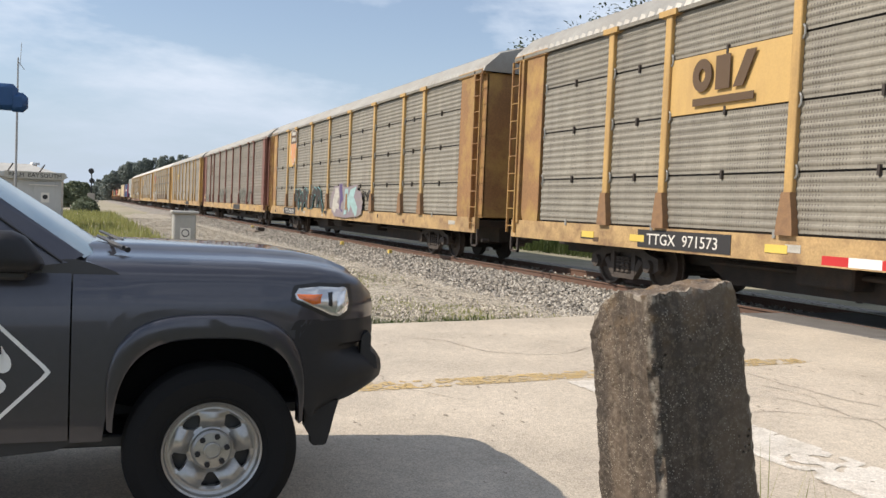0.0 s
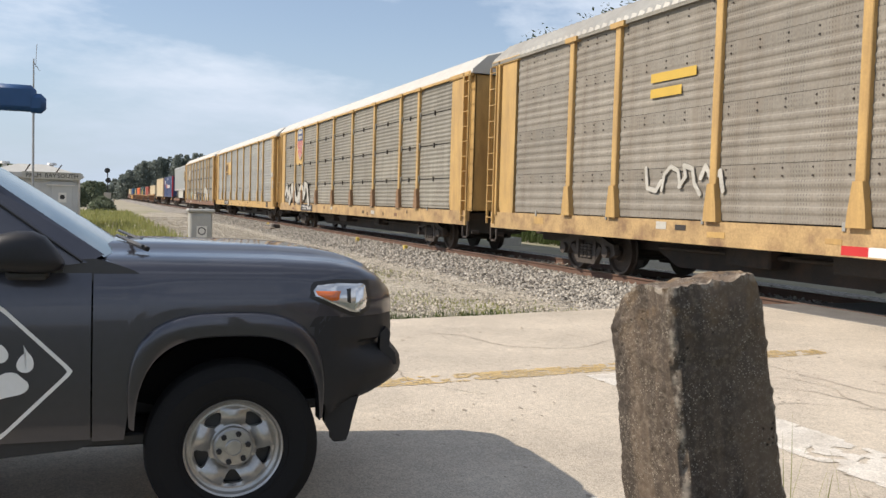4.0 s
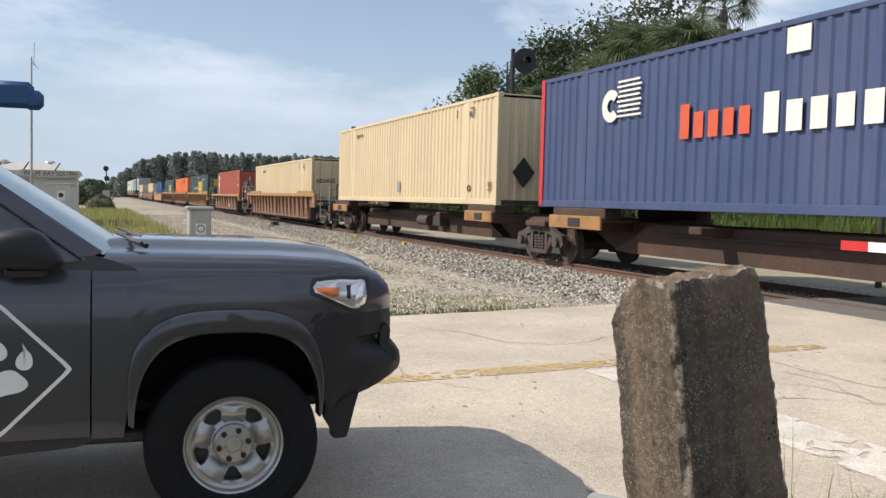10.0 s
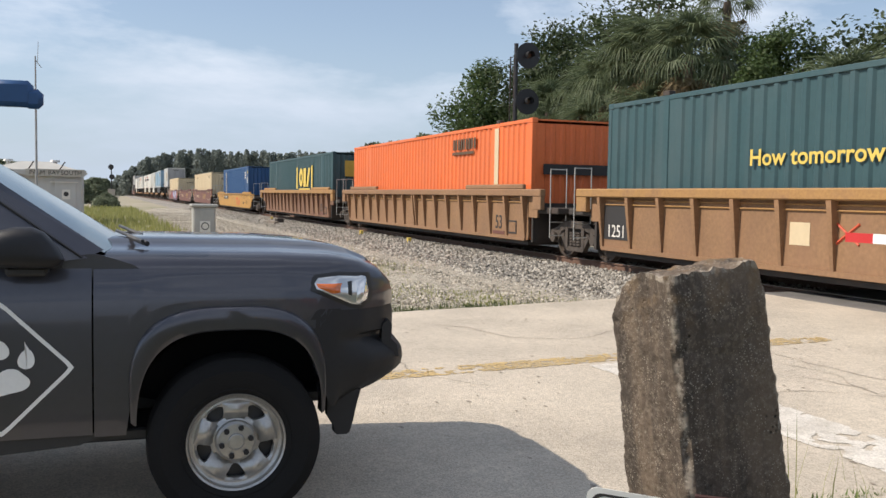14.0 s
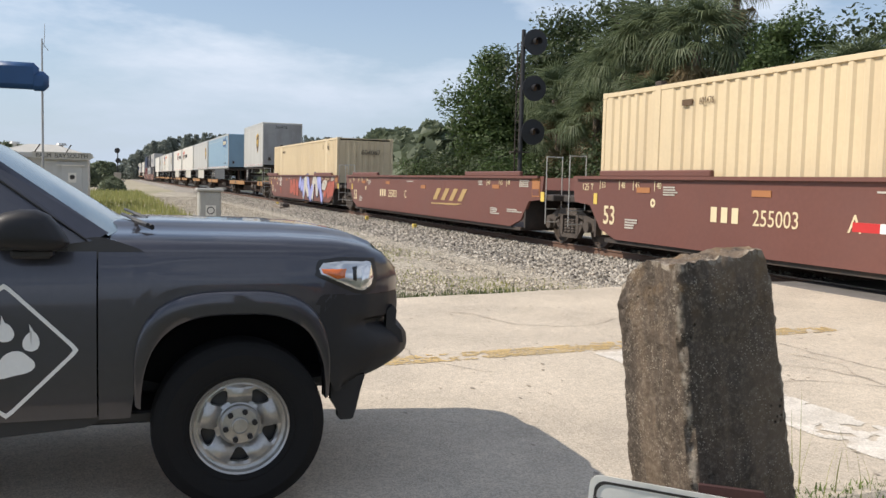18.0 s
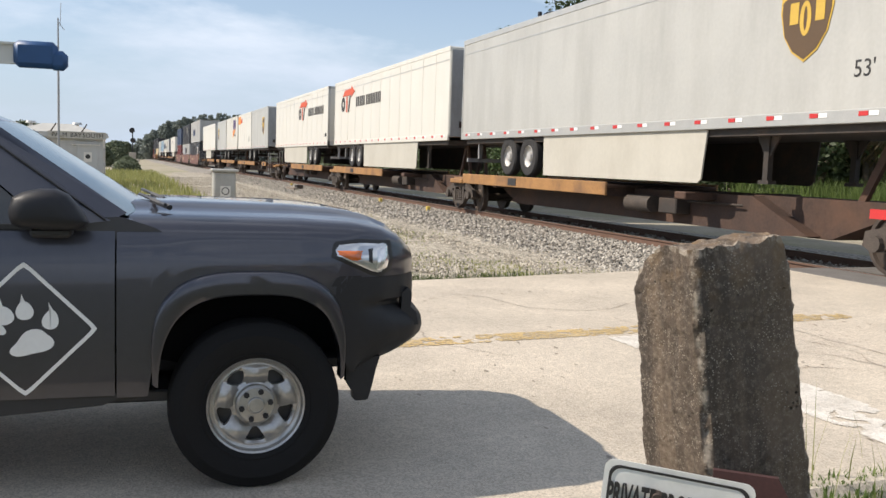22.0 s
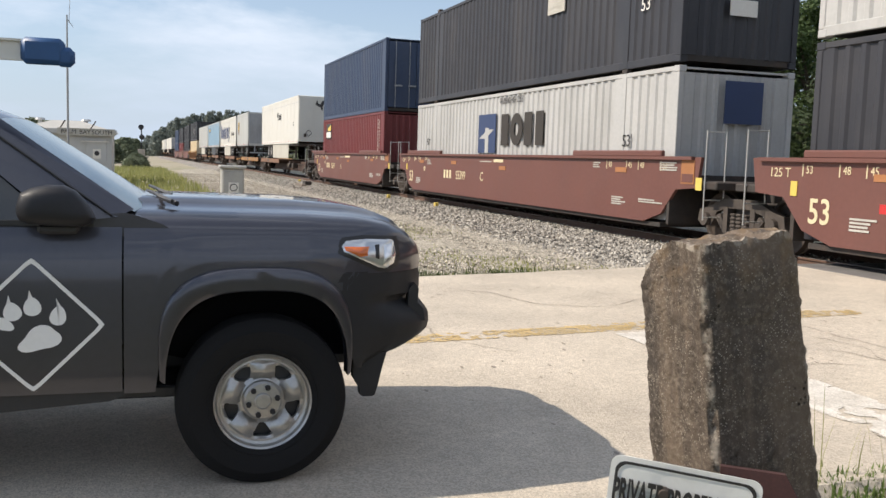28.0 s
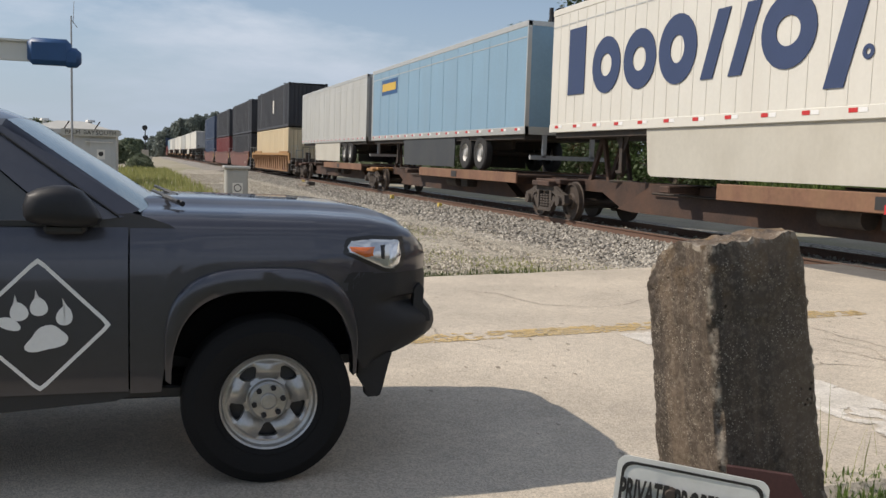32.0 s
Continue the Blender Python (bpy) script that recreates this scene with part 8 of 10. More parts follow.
    for X in (0.0, -3.24):
        for s in (-1, 1):
            w = part("wheel", tm, None, tr, "black all-season tyre on a silver steel wheel", at=(X, s * 0.80, HUB_R))
            if s > 0:
                w.rotation_euler = (0, 0, math.pi)
            for n2, me in (("rim", rm), ("hub_cap", cm), ("brake_disc", bk)):
                part(n2, me, None, w)
            for k in range(6):
                a = k * math.pi / 3 + 0.2
                part("lug_nut", nm, None, w, at=(0.066 * math.cos(a), 0, 0.066 * math.sin(a)))
    # body below the belt: doors, sills, bed
    def side_shell(name, X0, X1, z0, z1, s, n=10, mz=8, off=0.0, material=paint):
        bm = bmesh.new()
        g = []
        for i in range(n + 1):
            X = X0 + (X1 - X0) * i / n
            col = []
            for j in range(mz + 1):
                lo = max(z0, arch_z(X, -3.24))
                z = lo + (z1 - lo) * j / mz
                col.append(bm.verts.new((X, s * (truck_side_y(X, z) + off), z)))
            g.append(col)
        for i in range(n):
            for j in range(mz):
                bm.faces.new((g[i][j], g[i + 1][j], g[i + 1][j + 1], g[i][j + 1]))
        # inward returns give the panel its thickness
        edge = [g[i][mz] for i in range(n + 1)]
        inn = [bm.verts.new((v.co.x, v.co.y - s * 0.06, v.co.z)) for v in edge]
        for i in range(n):
            bm.faces.new((edge[i], edge[i + 1], inn[i + 1], inn[i]))
        for col in (g[0], g[n]):
            inn = [bm.verts.new((v.co.x, v.co.y - s * 0.04, v.co.z)) for v in col]
            for j in range(mz):
                bm.faces.new((col[j], col[j + 1], inn[j + 1], inn[j]))
        return part(name, bm, material, tr, smooth=True)
    for s in (-1, 1):
        d = side_shell("door", -1.72, -0.607, 0.44, 1.165, s)
        side_shell("rear_door", -2.38, -1.735, 0.44, 1.165, s)
        side_shell("bed_side", -4.45, -2.42, 0.46, 1.19, s, n=40)
        bm = bmesh.new()
        a, b = sorted((s * 0.80, s * 0.925))
        prism(bm, [(-2.5, 0.30), (-1.1, 0.365), (-0.66, 0.395), (-0.57, 0.432), (-0.57, 0.447), (-2.5, 0.447)], s * 0.78, s * 0.905)
        part("sill", bm, dark, tr)
        # mirror
        bm = bmesh.new()
        face = [(-1.003, 1.215), (-1.005, 1.25), (-0.99, 1.30), (-0.95, 1.322), (-0.886, 1.337), (-0.825, 1.337), (-0.778, 1.315), (-0.745, 1.275), (-0.715, 1.228), (-0.704, 1.205), (-0.715, 1.183), (-0.75, 1.168), (-0.85, 1.168), (-0.96, 1.178), (-0.992, 1.192)]
        lay = []
        for y, k in ((0.94, 0.55), (0.955, 0.86), (0.985, 0.97), (1.03, 1.0), (1.075, 0.96), (1.10, 0.85), (1.115, 0.6), (1.118, 0.2)):
            lay.append([bm.verts.new((-0.86 + (X + 0.86) * k, s * y, 1.245 + (z - 1.245) * k)) for X, z in face])
        for A, B in zip(lay, lay[1:]):
            for i in range(len(face)):
                j = (i + 1) % len(face)
                bm.faces.new((A[i], A[j], B[j], B[i]))
        bm.faces.new(lay[0])
        bm.faces.new(lay[-1])
        mi = part("wing_mirror", bm, shell, tr, "black plastic door mirror", smooth=True)
        part("mirror_stalk", boxes((-0.93, -0.77, min(s * 0.90, s * 1.02), max(s * 0.90, s * 1.02), 1.135, 1.175), bev=0.012), dark, mi)
        # side glass with frame
        bm = bmesh.new()
        fr = [(-0.88, 1.175, 0.885), (-1.30, 1.535, 0.75), (-1.42, 1.58, 0.715), (-1.70, 1.61, 0.70), (-1.70, 1.175, 0.885)]
        bm.faces.new([bm.verts.new((X, s * (y - 0.012), z)) for X, z, y in fr])
        part("side_window", bm, glass, tr)
        bm = bmesh.new()
        fr = [(-1.78, 1.175, 0.885), (-1.78, 1.61, 0.70), (-2.05, 1.60, 0.70), (-2.32, 1.175, 0.885)]
        bm.faces.new([bm.verts.new((X, s * (y - 0.012), z)) for X, z, y in fr])
        part("side_window", bm, glass, tr)
    # greenhouse: pillars, roof rails, roof
    def strut(pts_a, pts_b, name, material=paint):
        bm = bmesh.new()
        A = [bm.verts.new(p) for p in pts_a]
        B = [bm.verts.new(p) for p in pts_b]
        for i in range(len(A)):
            j = (i + 1) % len(A)
            bm.faces.new((A[i], A[j], B[j], B[i]))
        bm.faces.new(A[::-1])
        bm.faces.new(B)
        return part(name, bm, material, tr)
    for s in (-1, 1):
        strut([(-0.56, s * 0.845, 1.232), (-0.63, s * 0.905, 1.20), (-0.86, s * 0.908, 1.172), (-0.82, s * 0.80, 1.2)], [(-1.115, s * 0.685, 1.608), (-1.125, s * 0.735, 1.578), (-1.30, s * 0.752, 1.54), (-1.28, s * 0.65, 1.60)], "a_pillar")
        strut([(-1.69, s * 0.895, 1.16), (-1.79, s * 0.895, 1.16), (-1.79, s * 0.82, 1.16), (-1.69, s * 0.82, 1.16)], [(-1.69, s * 0.71, 1.63), (-1.79, s * 0.71, 1.63), (-1.79, s * 0.64, 1.63), (-1.69, s * 0.64, 1.63)], "b_pillar")
        strut([(-2.28, s * 0.895, 1.16), (-2.42, s * 0.895, 1.16), (-2.42, s * 0.78, 1.16), (-2.28, s * 0.78, 1.16)], [(-2.02, s * 0.71, 1.63), (-2.25, s * 0.71, 1.63), (-2.25, s * 0.6, 1.63), (-2.02, s * 0.6, 1.63)], "c_pillar")
        part("belt_trim", boxes((-2.4, -0.72, min(s * 0.89, s * 0.912), max(s * 0.89, s * 0.912), 1.16, 1.182)), dark, tr)
    bm = bmesh.new()
    rr = []
    for X, zz, ww in ((-1.11, 1.628, 0.665), (-1.24, 1.675, 0.68), (-1.5, 1.72, 0.69), (-1.9, 1.735, 0.69), (-2.2, 1.70, 0.67), (-2.28, 1.655, 0.64)):
        rr.append([bm.verts.new((X - 0.05 * (abs(k) / 4) ** 2, ww * k / 4 * (1.06 if abs(k) == 4 else 1), zz - 0.105 * (abs(k) / 4) ** 3)) for k in range(-4, 5)])
    for A, B in zip(rr, rr[1:]):
        for k in range(8):
            bm.faces.new((A[k], A[k + 1], B[k + 1], B[k]))
    inner = bmesh.ops.extrude_face_region(bm, geom=list(bm.faces))
    for v in (e for e in inner["geom"] if isinstance(e, bmesh.types.BMVert)):
        v.co.z -= 0.05
    part("roof", bm, paint, tr, smooth=True)
    bm = bmesh.new()
    rr = []
    for f in range(6):
        u = f / 5
        rr.append([bm.verts.new((-0.49 - 0.62 * u - 0.07 * (abs(k) / 4) ** 2 * (1 - 0.9 * u), (0.85 - 0.165 * u) * k / 4, 1.24 + 0.385 * u - 0.02 * (abs(k) / 4) ** 2)) for k in range(-4, 5)])
    for A, B in zip(rr, rr[1:]):
        for k in range(8):
            bm.faces.new((A[k], A[k + 1], B[k + 1], B[k]))
    part("windscreen", bm, wind, tr, "windscreen reflecting the pale sky", smooth=True)
    for s in (-1, 1):
        bm = bmesh.new()
        prism(bm, [(-0.36, 1.12), (-0.44, 1.17), (-0.54, 1.205), (-0.60, 1.218), (-0.66, 1.213), (-0.90, 1.172), (-0.90, 1.12)], s * 0.78, s * (truck_side_y(-0.62, 1.16) + 0.001))
        part("pillar_foot", bm, paint, tr, "fender corner under the windscreen post")
        bm = bmesh.new()
        cyl(bm, (-0.645, s * 0.911, 1.205), (-1.165, s * 0.748, 1.572), 0.005, 6)
        part("door_seal", bm, dark, tr)
    part("rear_window", boxes((-2.36, -2.33, -0.62, 0.62, 1.2, 1.6)), glass, tr)
    part("cab_back", boxes((-2.40, -2.36, -0.86, 0.86, 0.6, 1.2)), paint, tr)
    part("dashboard", boxes((-1.0, -0.55, -0.8, 0.8, 1.0, 1.19), bev=0.03), dark, tr)
    for y0 in (-0.7, 0.15):
        part("seat", boxes((-1.9, -1.75, y0, y0 + 0.55, 0.7, 1.42), bev=0.05), dark, tr)
    for y0 in (-0.45, 0.33):
        part("chassis_rail", boxes((-4.5, 0.6, y0, y0 + 0.12, 0.42, 0.55), bev=0.02), dark, tr)
    part("floor_pan", boxes((-2.4, 0.4, -0.75, 0.75, 0.36, 0.415), bev=0.01), dark, tr)
    part("engine_block", boxes((-0.9, 0.6, -0.32, 0.32, 0.45, 0.95), bev=0.02), dark, tr)
    part("bed_floor", boxes((-4.45, -2.42, -0.86, 0.86, 0.68, 0.74), (-2.46, -2.42, -0.86, 0.86, 0.7, 1.18)), dark, tr)
    part("tailgate", boxes((-4.50, -4.43, -0.84, 0.84, 0.62, 1.18), bev=0.02), paint, tr)
    part("rear_bumper", boxes((-4.66, -4.50, -0.88, 0.88, 0.48, 0.66), bev=0.03), M["chrome"], tr)
    # cowl, wipers
    part("cowl", boxes((-0.56, -0.42, -0.62, 0.62, 1.19, 1.232), bev=0.015), dark, tr)
    for y0 in (-0.72, -0.05):
        bm = bmesh.new()
        cyl(bm, (-0.40, y0, 1.262), (-0.52, y0 + 0.62, 1.285), 0.009, 6)
        cyl(bm, (-0.38, y0 + 0.02, 1.25), (-0.46, y0 + 0.2, 1.275), 0.013, 6)
        part("wiper", bm, dark, tr)
    # headlamps
    lens = mat("clear_lamp_lens", (0.62, 0.63, 0.64), 0.12, 0.6, var=0.1, scale=12, coat=1.0)
    amber = mat("amber_lamp_lens", (0.60, 0.13, 0.02), 0.15, 0.0, var=0.1, scale=14, coat=1.0)
    white = mat("clear_reflector", (0.8, 0.8, 0.8), 0.1, 0.7, var=0.08, scale=20, coat=1.0)
    for s in (-1, 1):
        def patch(name, outline, off, material, parent, lab=""):
            bm = bmesh.new()
            # outline is given on the plane of the doors; carry it onto the curved corner
            outline = [(X + (0.94 - truck_side_y(X + 0.02, z)) * 0.26, z - 0.008) for X, z in outline]
            c = (sum(p[0] for p in outline) / len(outline), sum(p[1] for p in outline) / len(outline))
            N = 5
            dense = []
            for i in range(len(outline)):
                p, q = outline[i], outline[(i + 1) % len(outline)]
                dense += [(p[0] + (q[0] - p[0]) * k / 4, p[1] + (q[1] - p[1]) * k / 4) for k in range(4)]
            rings = []
            for r in range(N):
                f = 1 - r / N
                dome = off * (0.3 + 0.7 * math.sin((1 - f) * math.pi / 2)) if r else 0.0
                rings.append([bm.verts.new((c[0] + (X - c[0]) * f, s * (truck_side_y(c[0] + (X - c[0]) * f, c[1] + (z - c[1]) * f) + dome), c[1] + (z - c[1]) * f)) for X, z in dense])
            m0 = bm.verts.new((c[0], s * (truck_side_y(*c) + off), c[1]))
            for A, B in zip(rings, rings[1:]):
                for k in range(len(dense)):
                    j = (k + 1) % len(dense)
                    bm.faces.new((A[k], A[j], B[j], B[k]))
            for k in range(len(dense)):
                bm.faces.new((rings[-1][k], rings[-1][(k + 1) % len(dense)], m0))
            return part(name, bm, material, parent, lab, smooth=True)
        h = patch("headlamp", [(0.313, 1.090), (0.338, 1.124), (0.444, 1.136), (0.60, 1.126), (0.618, 1.04), (0.608, 0.984), (0.556, 0.957), (0.508, 0.966), (0.414, 1.012), (0.322, 1.053)], 0.008, dark, tr, "headlamp with amber side marker")
        patch("lens", [(0.325, 1.087), (0.346, 1.116), (0.444, 1.127), (0.590, 1.117), (0.605, 1.04), (0.597, 0.992), (0.552, 0.968), (0.516, 0.976), (0.42, 1.022), (0.334, 1.060)], 0.014, lens, h)
        patch("amber_marker", [(0.340, 1.086), (0.482, 1.090), (0.478, 1.034), (0.425, 1.032), (0.350, 1.064)], 0.021, amber, h)
        patch("bezel", [(0.488, 1.098), (0.515, 1.10), (0.518, 1.01), (0.49, 1.02)], 0.021, dark, h)
        patch("reflector", [(0.525, 1.10), (0.585, 1.108), (0.598, 1.04), (0.590, 0.998), (0.553, 0.976), (0.527, 0.985)], 0.021, white, h)
    # door badge: a diamond frame with an animal track
    sticker = mat("white_vinyl", (0.78, 0.78, 0.76), 0.5, var=0.04)

    def decal(name, pts, material, parent, lift=0.006):
        bm = bmesh.new()
        bm.faces.new([bm.verts.new((X, -(truck_side_y(X, z) + lift), z)) for X, z in pts])
        bmesh.ops.triangulate(bm, faces=list(bm.faces))
        r = bmesh.ops.extrude_face_region(bm, geom=list(bm.faces))
        for v in (e for e in r["geom"] if isinstance(e, bmesh.types.BMVert)):
            v.co.y += lift * 0.6
        return part(name, bm, material, parent)
    cx, cz, R = -0.962, 0.743, 0.296
    bm = bmesh.new()

    def diamond(r):
        pts = []
        for k in range(4):
            a = k * math.pi / 2
            for dlt in (-0.10, -0.05, 0, 0.05, 0.10):
                rr = r * (1 - 0.075 + 0.075 * 0 - abs(dlt) * 0.62)
                b = a + dlt
                pts.append((cx + rr * math.cos(b), cz + rr * math.sin(b)))
        return pts
    O, I = diamond(R + 0.012), diamond(R - 0.012)
    A = [bm.verts.new((X, -(truck_side_y(X, z) + 0.006), z)) for X, z in O]
    B = [bm.verts.new((X, -(truck_side_y(X, z) + 0.006), z)) for X, z in I]
    for i in range(len(O)):
        j = (i + 1) % len(O)
        bm.faces.new((A[i], A[j], B[j], B[i]))
    badge = part("door_badge", bm, sticker, tr, "white diamond badge with an animal paw print")
    for px, pz, w, hgt, tilt in ((-1.077, 0.755, 0.050, 0.025, -0.35), (-1.037, 0.805, 0.035, 0.040, 0.25), (-0.960, 0.825, 0.034, 0.040, 0.1), (-0.860, 0.785, 0.032, 0.042, -0.15)):
        pts = []
        for k in range(18):
            a = k * 2 * math.pi / 18
            X, z = w * math.cos(a) * (1 - 0.25 * math.sin(a)), hgt * math.sin(a)
            pts.append((px + X * math.cos(tilt) - z * math.sin(tilt), pz + X * math.sin(tilt) + z * math.cos(tilt)))
        pts.insert(5, (px - 0.01 - 0.5 * tilt * 0.03, pz + hgt * 1.75)) if w < 0.05 else None
        decal("paw_toe", pts, sticker, badge)
    pts = []
    for k in range(28):
        a = k * 2 * math.pi / 28
        r = 1 + 0.16 * math.cos(3 * a + 1.6)
        pts.append((-0.932 + 0.080 * r * math.cos(a), 0.685 + 0.052 * r * math.sin(a) + 0.018 * math.cos(a)))
    decal("paw_pad", pts, sticker, badge)
    # ladder rack on the cab and bed
    rack = part("ladder_rack", boxes((-2.62, -2.56, -0.80, -0.74, 0.74, 1.84), (-2.62, -2.56, 0.74, 0.80, 0.74, 1.84), (-2.62, -2.56, -0.85, 0.85, 1.80, 1.86), (-4.30, -4.24, -0.80, -0.74, 0.74, 1.84), (-4.30, -4.24, 0.74, 0.80, 0.74, 1.84), (-4.30, -4.24, -0.85, 0.85, 1.80, 1.86), bev=0.01), dark, tr)
    # ladder lying on the rack
    lad = thing("extension_ladder", "white extension ladder with blue padded rail ends on the truck rack", "ladder")
    lad.matrix_basis = TRUCK_AT
    for y, xe in ((-0.62, -0.925), (-0.22, -1.6)):
        part("side_rail", boxes((-5.2, xe, y - 0.015, y + 0.015, 1.862, 1.872), (-5.2, xe, y - 0.004, y + 0.004, 1.872, 1.945), (-5.2, xe, y - 0.015, y + 0.015, 1.945, 1.955)), M["trailer_w"], lad)
        bm = bmesh.new()
        bx(bm, xe - 0.11, xe + 0.07, y - 0.035, y + 0.035, 1.850, 1.965, bev=0.02)
        bx(bm, xe + 0.03, xe + 0.11, y - 0.032, y + 0.032, 1.845, 1.93, bev=0.02)
        part("padded_end", bm, M["blue"], lad, "blue rubber rail-end cover", smooth=True)
    rung = shared("rung", lambda: (lambda b: (cyl(b, (0, -0.62, 1.908), (0, -0.22, 1.908), 0.016, 8), b)[1])(bmesh.new()), M["trailer_w"])
    for k in range(13):
        part("rung", rung, None, lad, at=(-5.0 + 0.31 * k, 0, 0))


build_truck()

# ---- concrete post, sign, verge ----


def old_concrete():
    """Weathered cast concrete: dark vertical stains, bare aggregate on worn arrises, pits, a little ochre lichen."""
    m = bpy.data.materials.new("stained_old_concrete")
    m.use_nodes = True
    nt = m.node_tree
    b = nt.nodes["Principled BSDF"]
    N, L = nt.nodes.new, nt.links.new
    tc = N("ShaderNodeTexCoord")

    def field(scale, squash=1.0, detail=6, rough=0.6):
        mp = N("ShaderNodeMapping")
        mp.inputs["Scale"].default_value = (scale, scale, scale * squash)
        L(tc.outputs["Object"], mp.inputs["Vector"])
        n = N("ShaderNodeTexNoise")
        n.inputs["Scale"].default_value, n.inputs["Detail"].default_value, n.inputs["Roughness"].default_value = 1.0, detail, rough
        L(mp.outputs[0], n.inputs["Vector"])
        return n.outputs["Fac"]

    def ramp(v, lo, hi, top=1.0):
        r = N("ShaderNodeMapRange")
        r.inputs["From Min"].default_value, r.inputs["From Max"].default_value, r.inputs["To Max"].default_value = lo, hi, top
        L(v, r.inputs["Value"])
        return r.outputs[0]

    def mix(fac, a, c):
        x = N("ShaderNodeMixRGB")
        L(fac, x.inputs[0])
        if isinstance(a, tuple):
            x.inputs[1].default_value = (*a, 1)
        else:
            L(a, x.inputs[1])
        x.inputs[2].default_value = (*c, 1)
        return x.outputs[0]
    col = mix(ramp(field(9, 0.10), 0.42, 0.62), (0.168, 0.127, 0.094), (0.082, 0.066, 0.054))
    col = mix(ramp(field(3.5, 0.6), 0.52, 0.70, 0.75), col, (0.066, 0.060, 0.056))
    col = mix(ramp(field(60, 1.0, 4), 0.50, 0.75, 0.6), col, (0.29, 0.24, 0.185))
    vo = N("ShaderNodeTexVoronoi")
    vo.inputs["Scale"].default_value = 105
    L(tc.outputs["Object"], vo.inputs["Vector"])
    grit = N("ShaderNodeMath")
    grit.operation = "MULTIPLY"
    L(ramp(vo.outputs["Distance"], 0.32, 0.20), grit.inputs[0])
    L(ramp(field(14), 0.42, 0.58, 0.75), grit.inputs[1])
    col = mix(grit.outputs[0], col, (0.40, 0.35, 0.28))
    vp = N("ShaderNodeTexVoronoi")
    vp.inputs["Scale"].default_value = 38
    L(tc.outputs["Object"], vp.inputs["Vector"])
    pit = N("ShaderNodeMath")
    pit.operation = "MULTIPLY"
    L(ramp(vp.outputs["Distance"], 0.24, 0.10), pit.inputs[0])
    L(ramp(field(8), 0.55, 0.68), pit.inputs[1])
    col = mix(pit.outputs[0], col, (0.022, 0.02, 0.019))
    # bare stone shows where the arrises and the crown are rubbed
    g = N("ShaderNodeAttribute")
    g.attribute_name = "chipped"
    wear = N("ShaderNodeMath")
    wear.operation = "MULTIPLY"
    L(ramp(g.outputs["Fac"], 0.86, 0.97, 0.75), wear.inputs[0])
    L(ramp(field(34, 0.6), 0.45, 0.58), wear.inputs[1])
    col = mix(wear.outputs[0], col, (0.40, 0.35, 0.285))
    sp = N("ShaderNodeSeparateXYZ")
    L(tc.outputs["Object"], sp.inputs[0])
    li = N("ShaderNodeMath")
    li.operation = "MULTIPLY"
    L(ramp(sp.outputs[2], 1.15, 1.38), li.inputs[0])
    L(ramp(field(11), 0.50, 0.68, 0.45), li.inputs[1])
    col = mix(li.outputs[0], col, (0.25, 0.155, 0.07))
    L(col, b.inputs["Base Color"])
    b.inputs["Roughness"].default_value = 0.95
    b.inputs["Specular IOR Level"].default_value = 0.25
    bp = N("ShaderNodeBump")
    bp.inputs["Strength"].default_value, bp.inputs["Distance"].default_value = 0.7, 0.012
    L(field(55, 1.0, 8, 0.7), bp.inputs["Height"])
    b2 = N("ShaderNodeBump")
    b2.invert = True
    b2.inputs["Strength"].default_value, b2.inputs["Distance"].default_value = 0.9, 0.01
    L(pit.outputs[0], b2.inputs["Height"])
    L(bp.outputs[0], b2.inputs["Normal"])
    L(b2.outputs[0], b.inputs["Normal"])
    return m


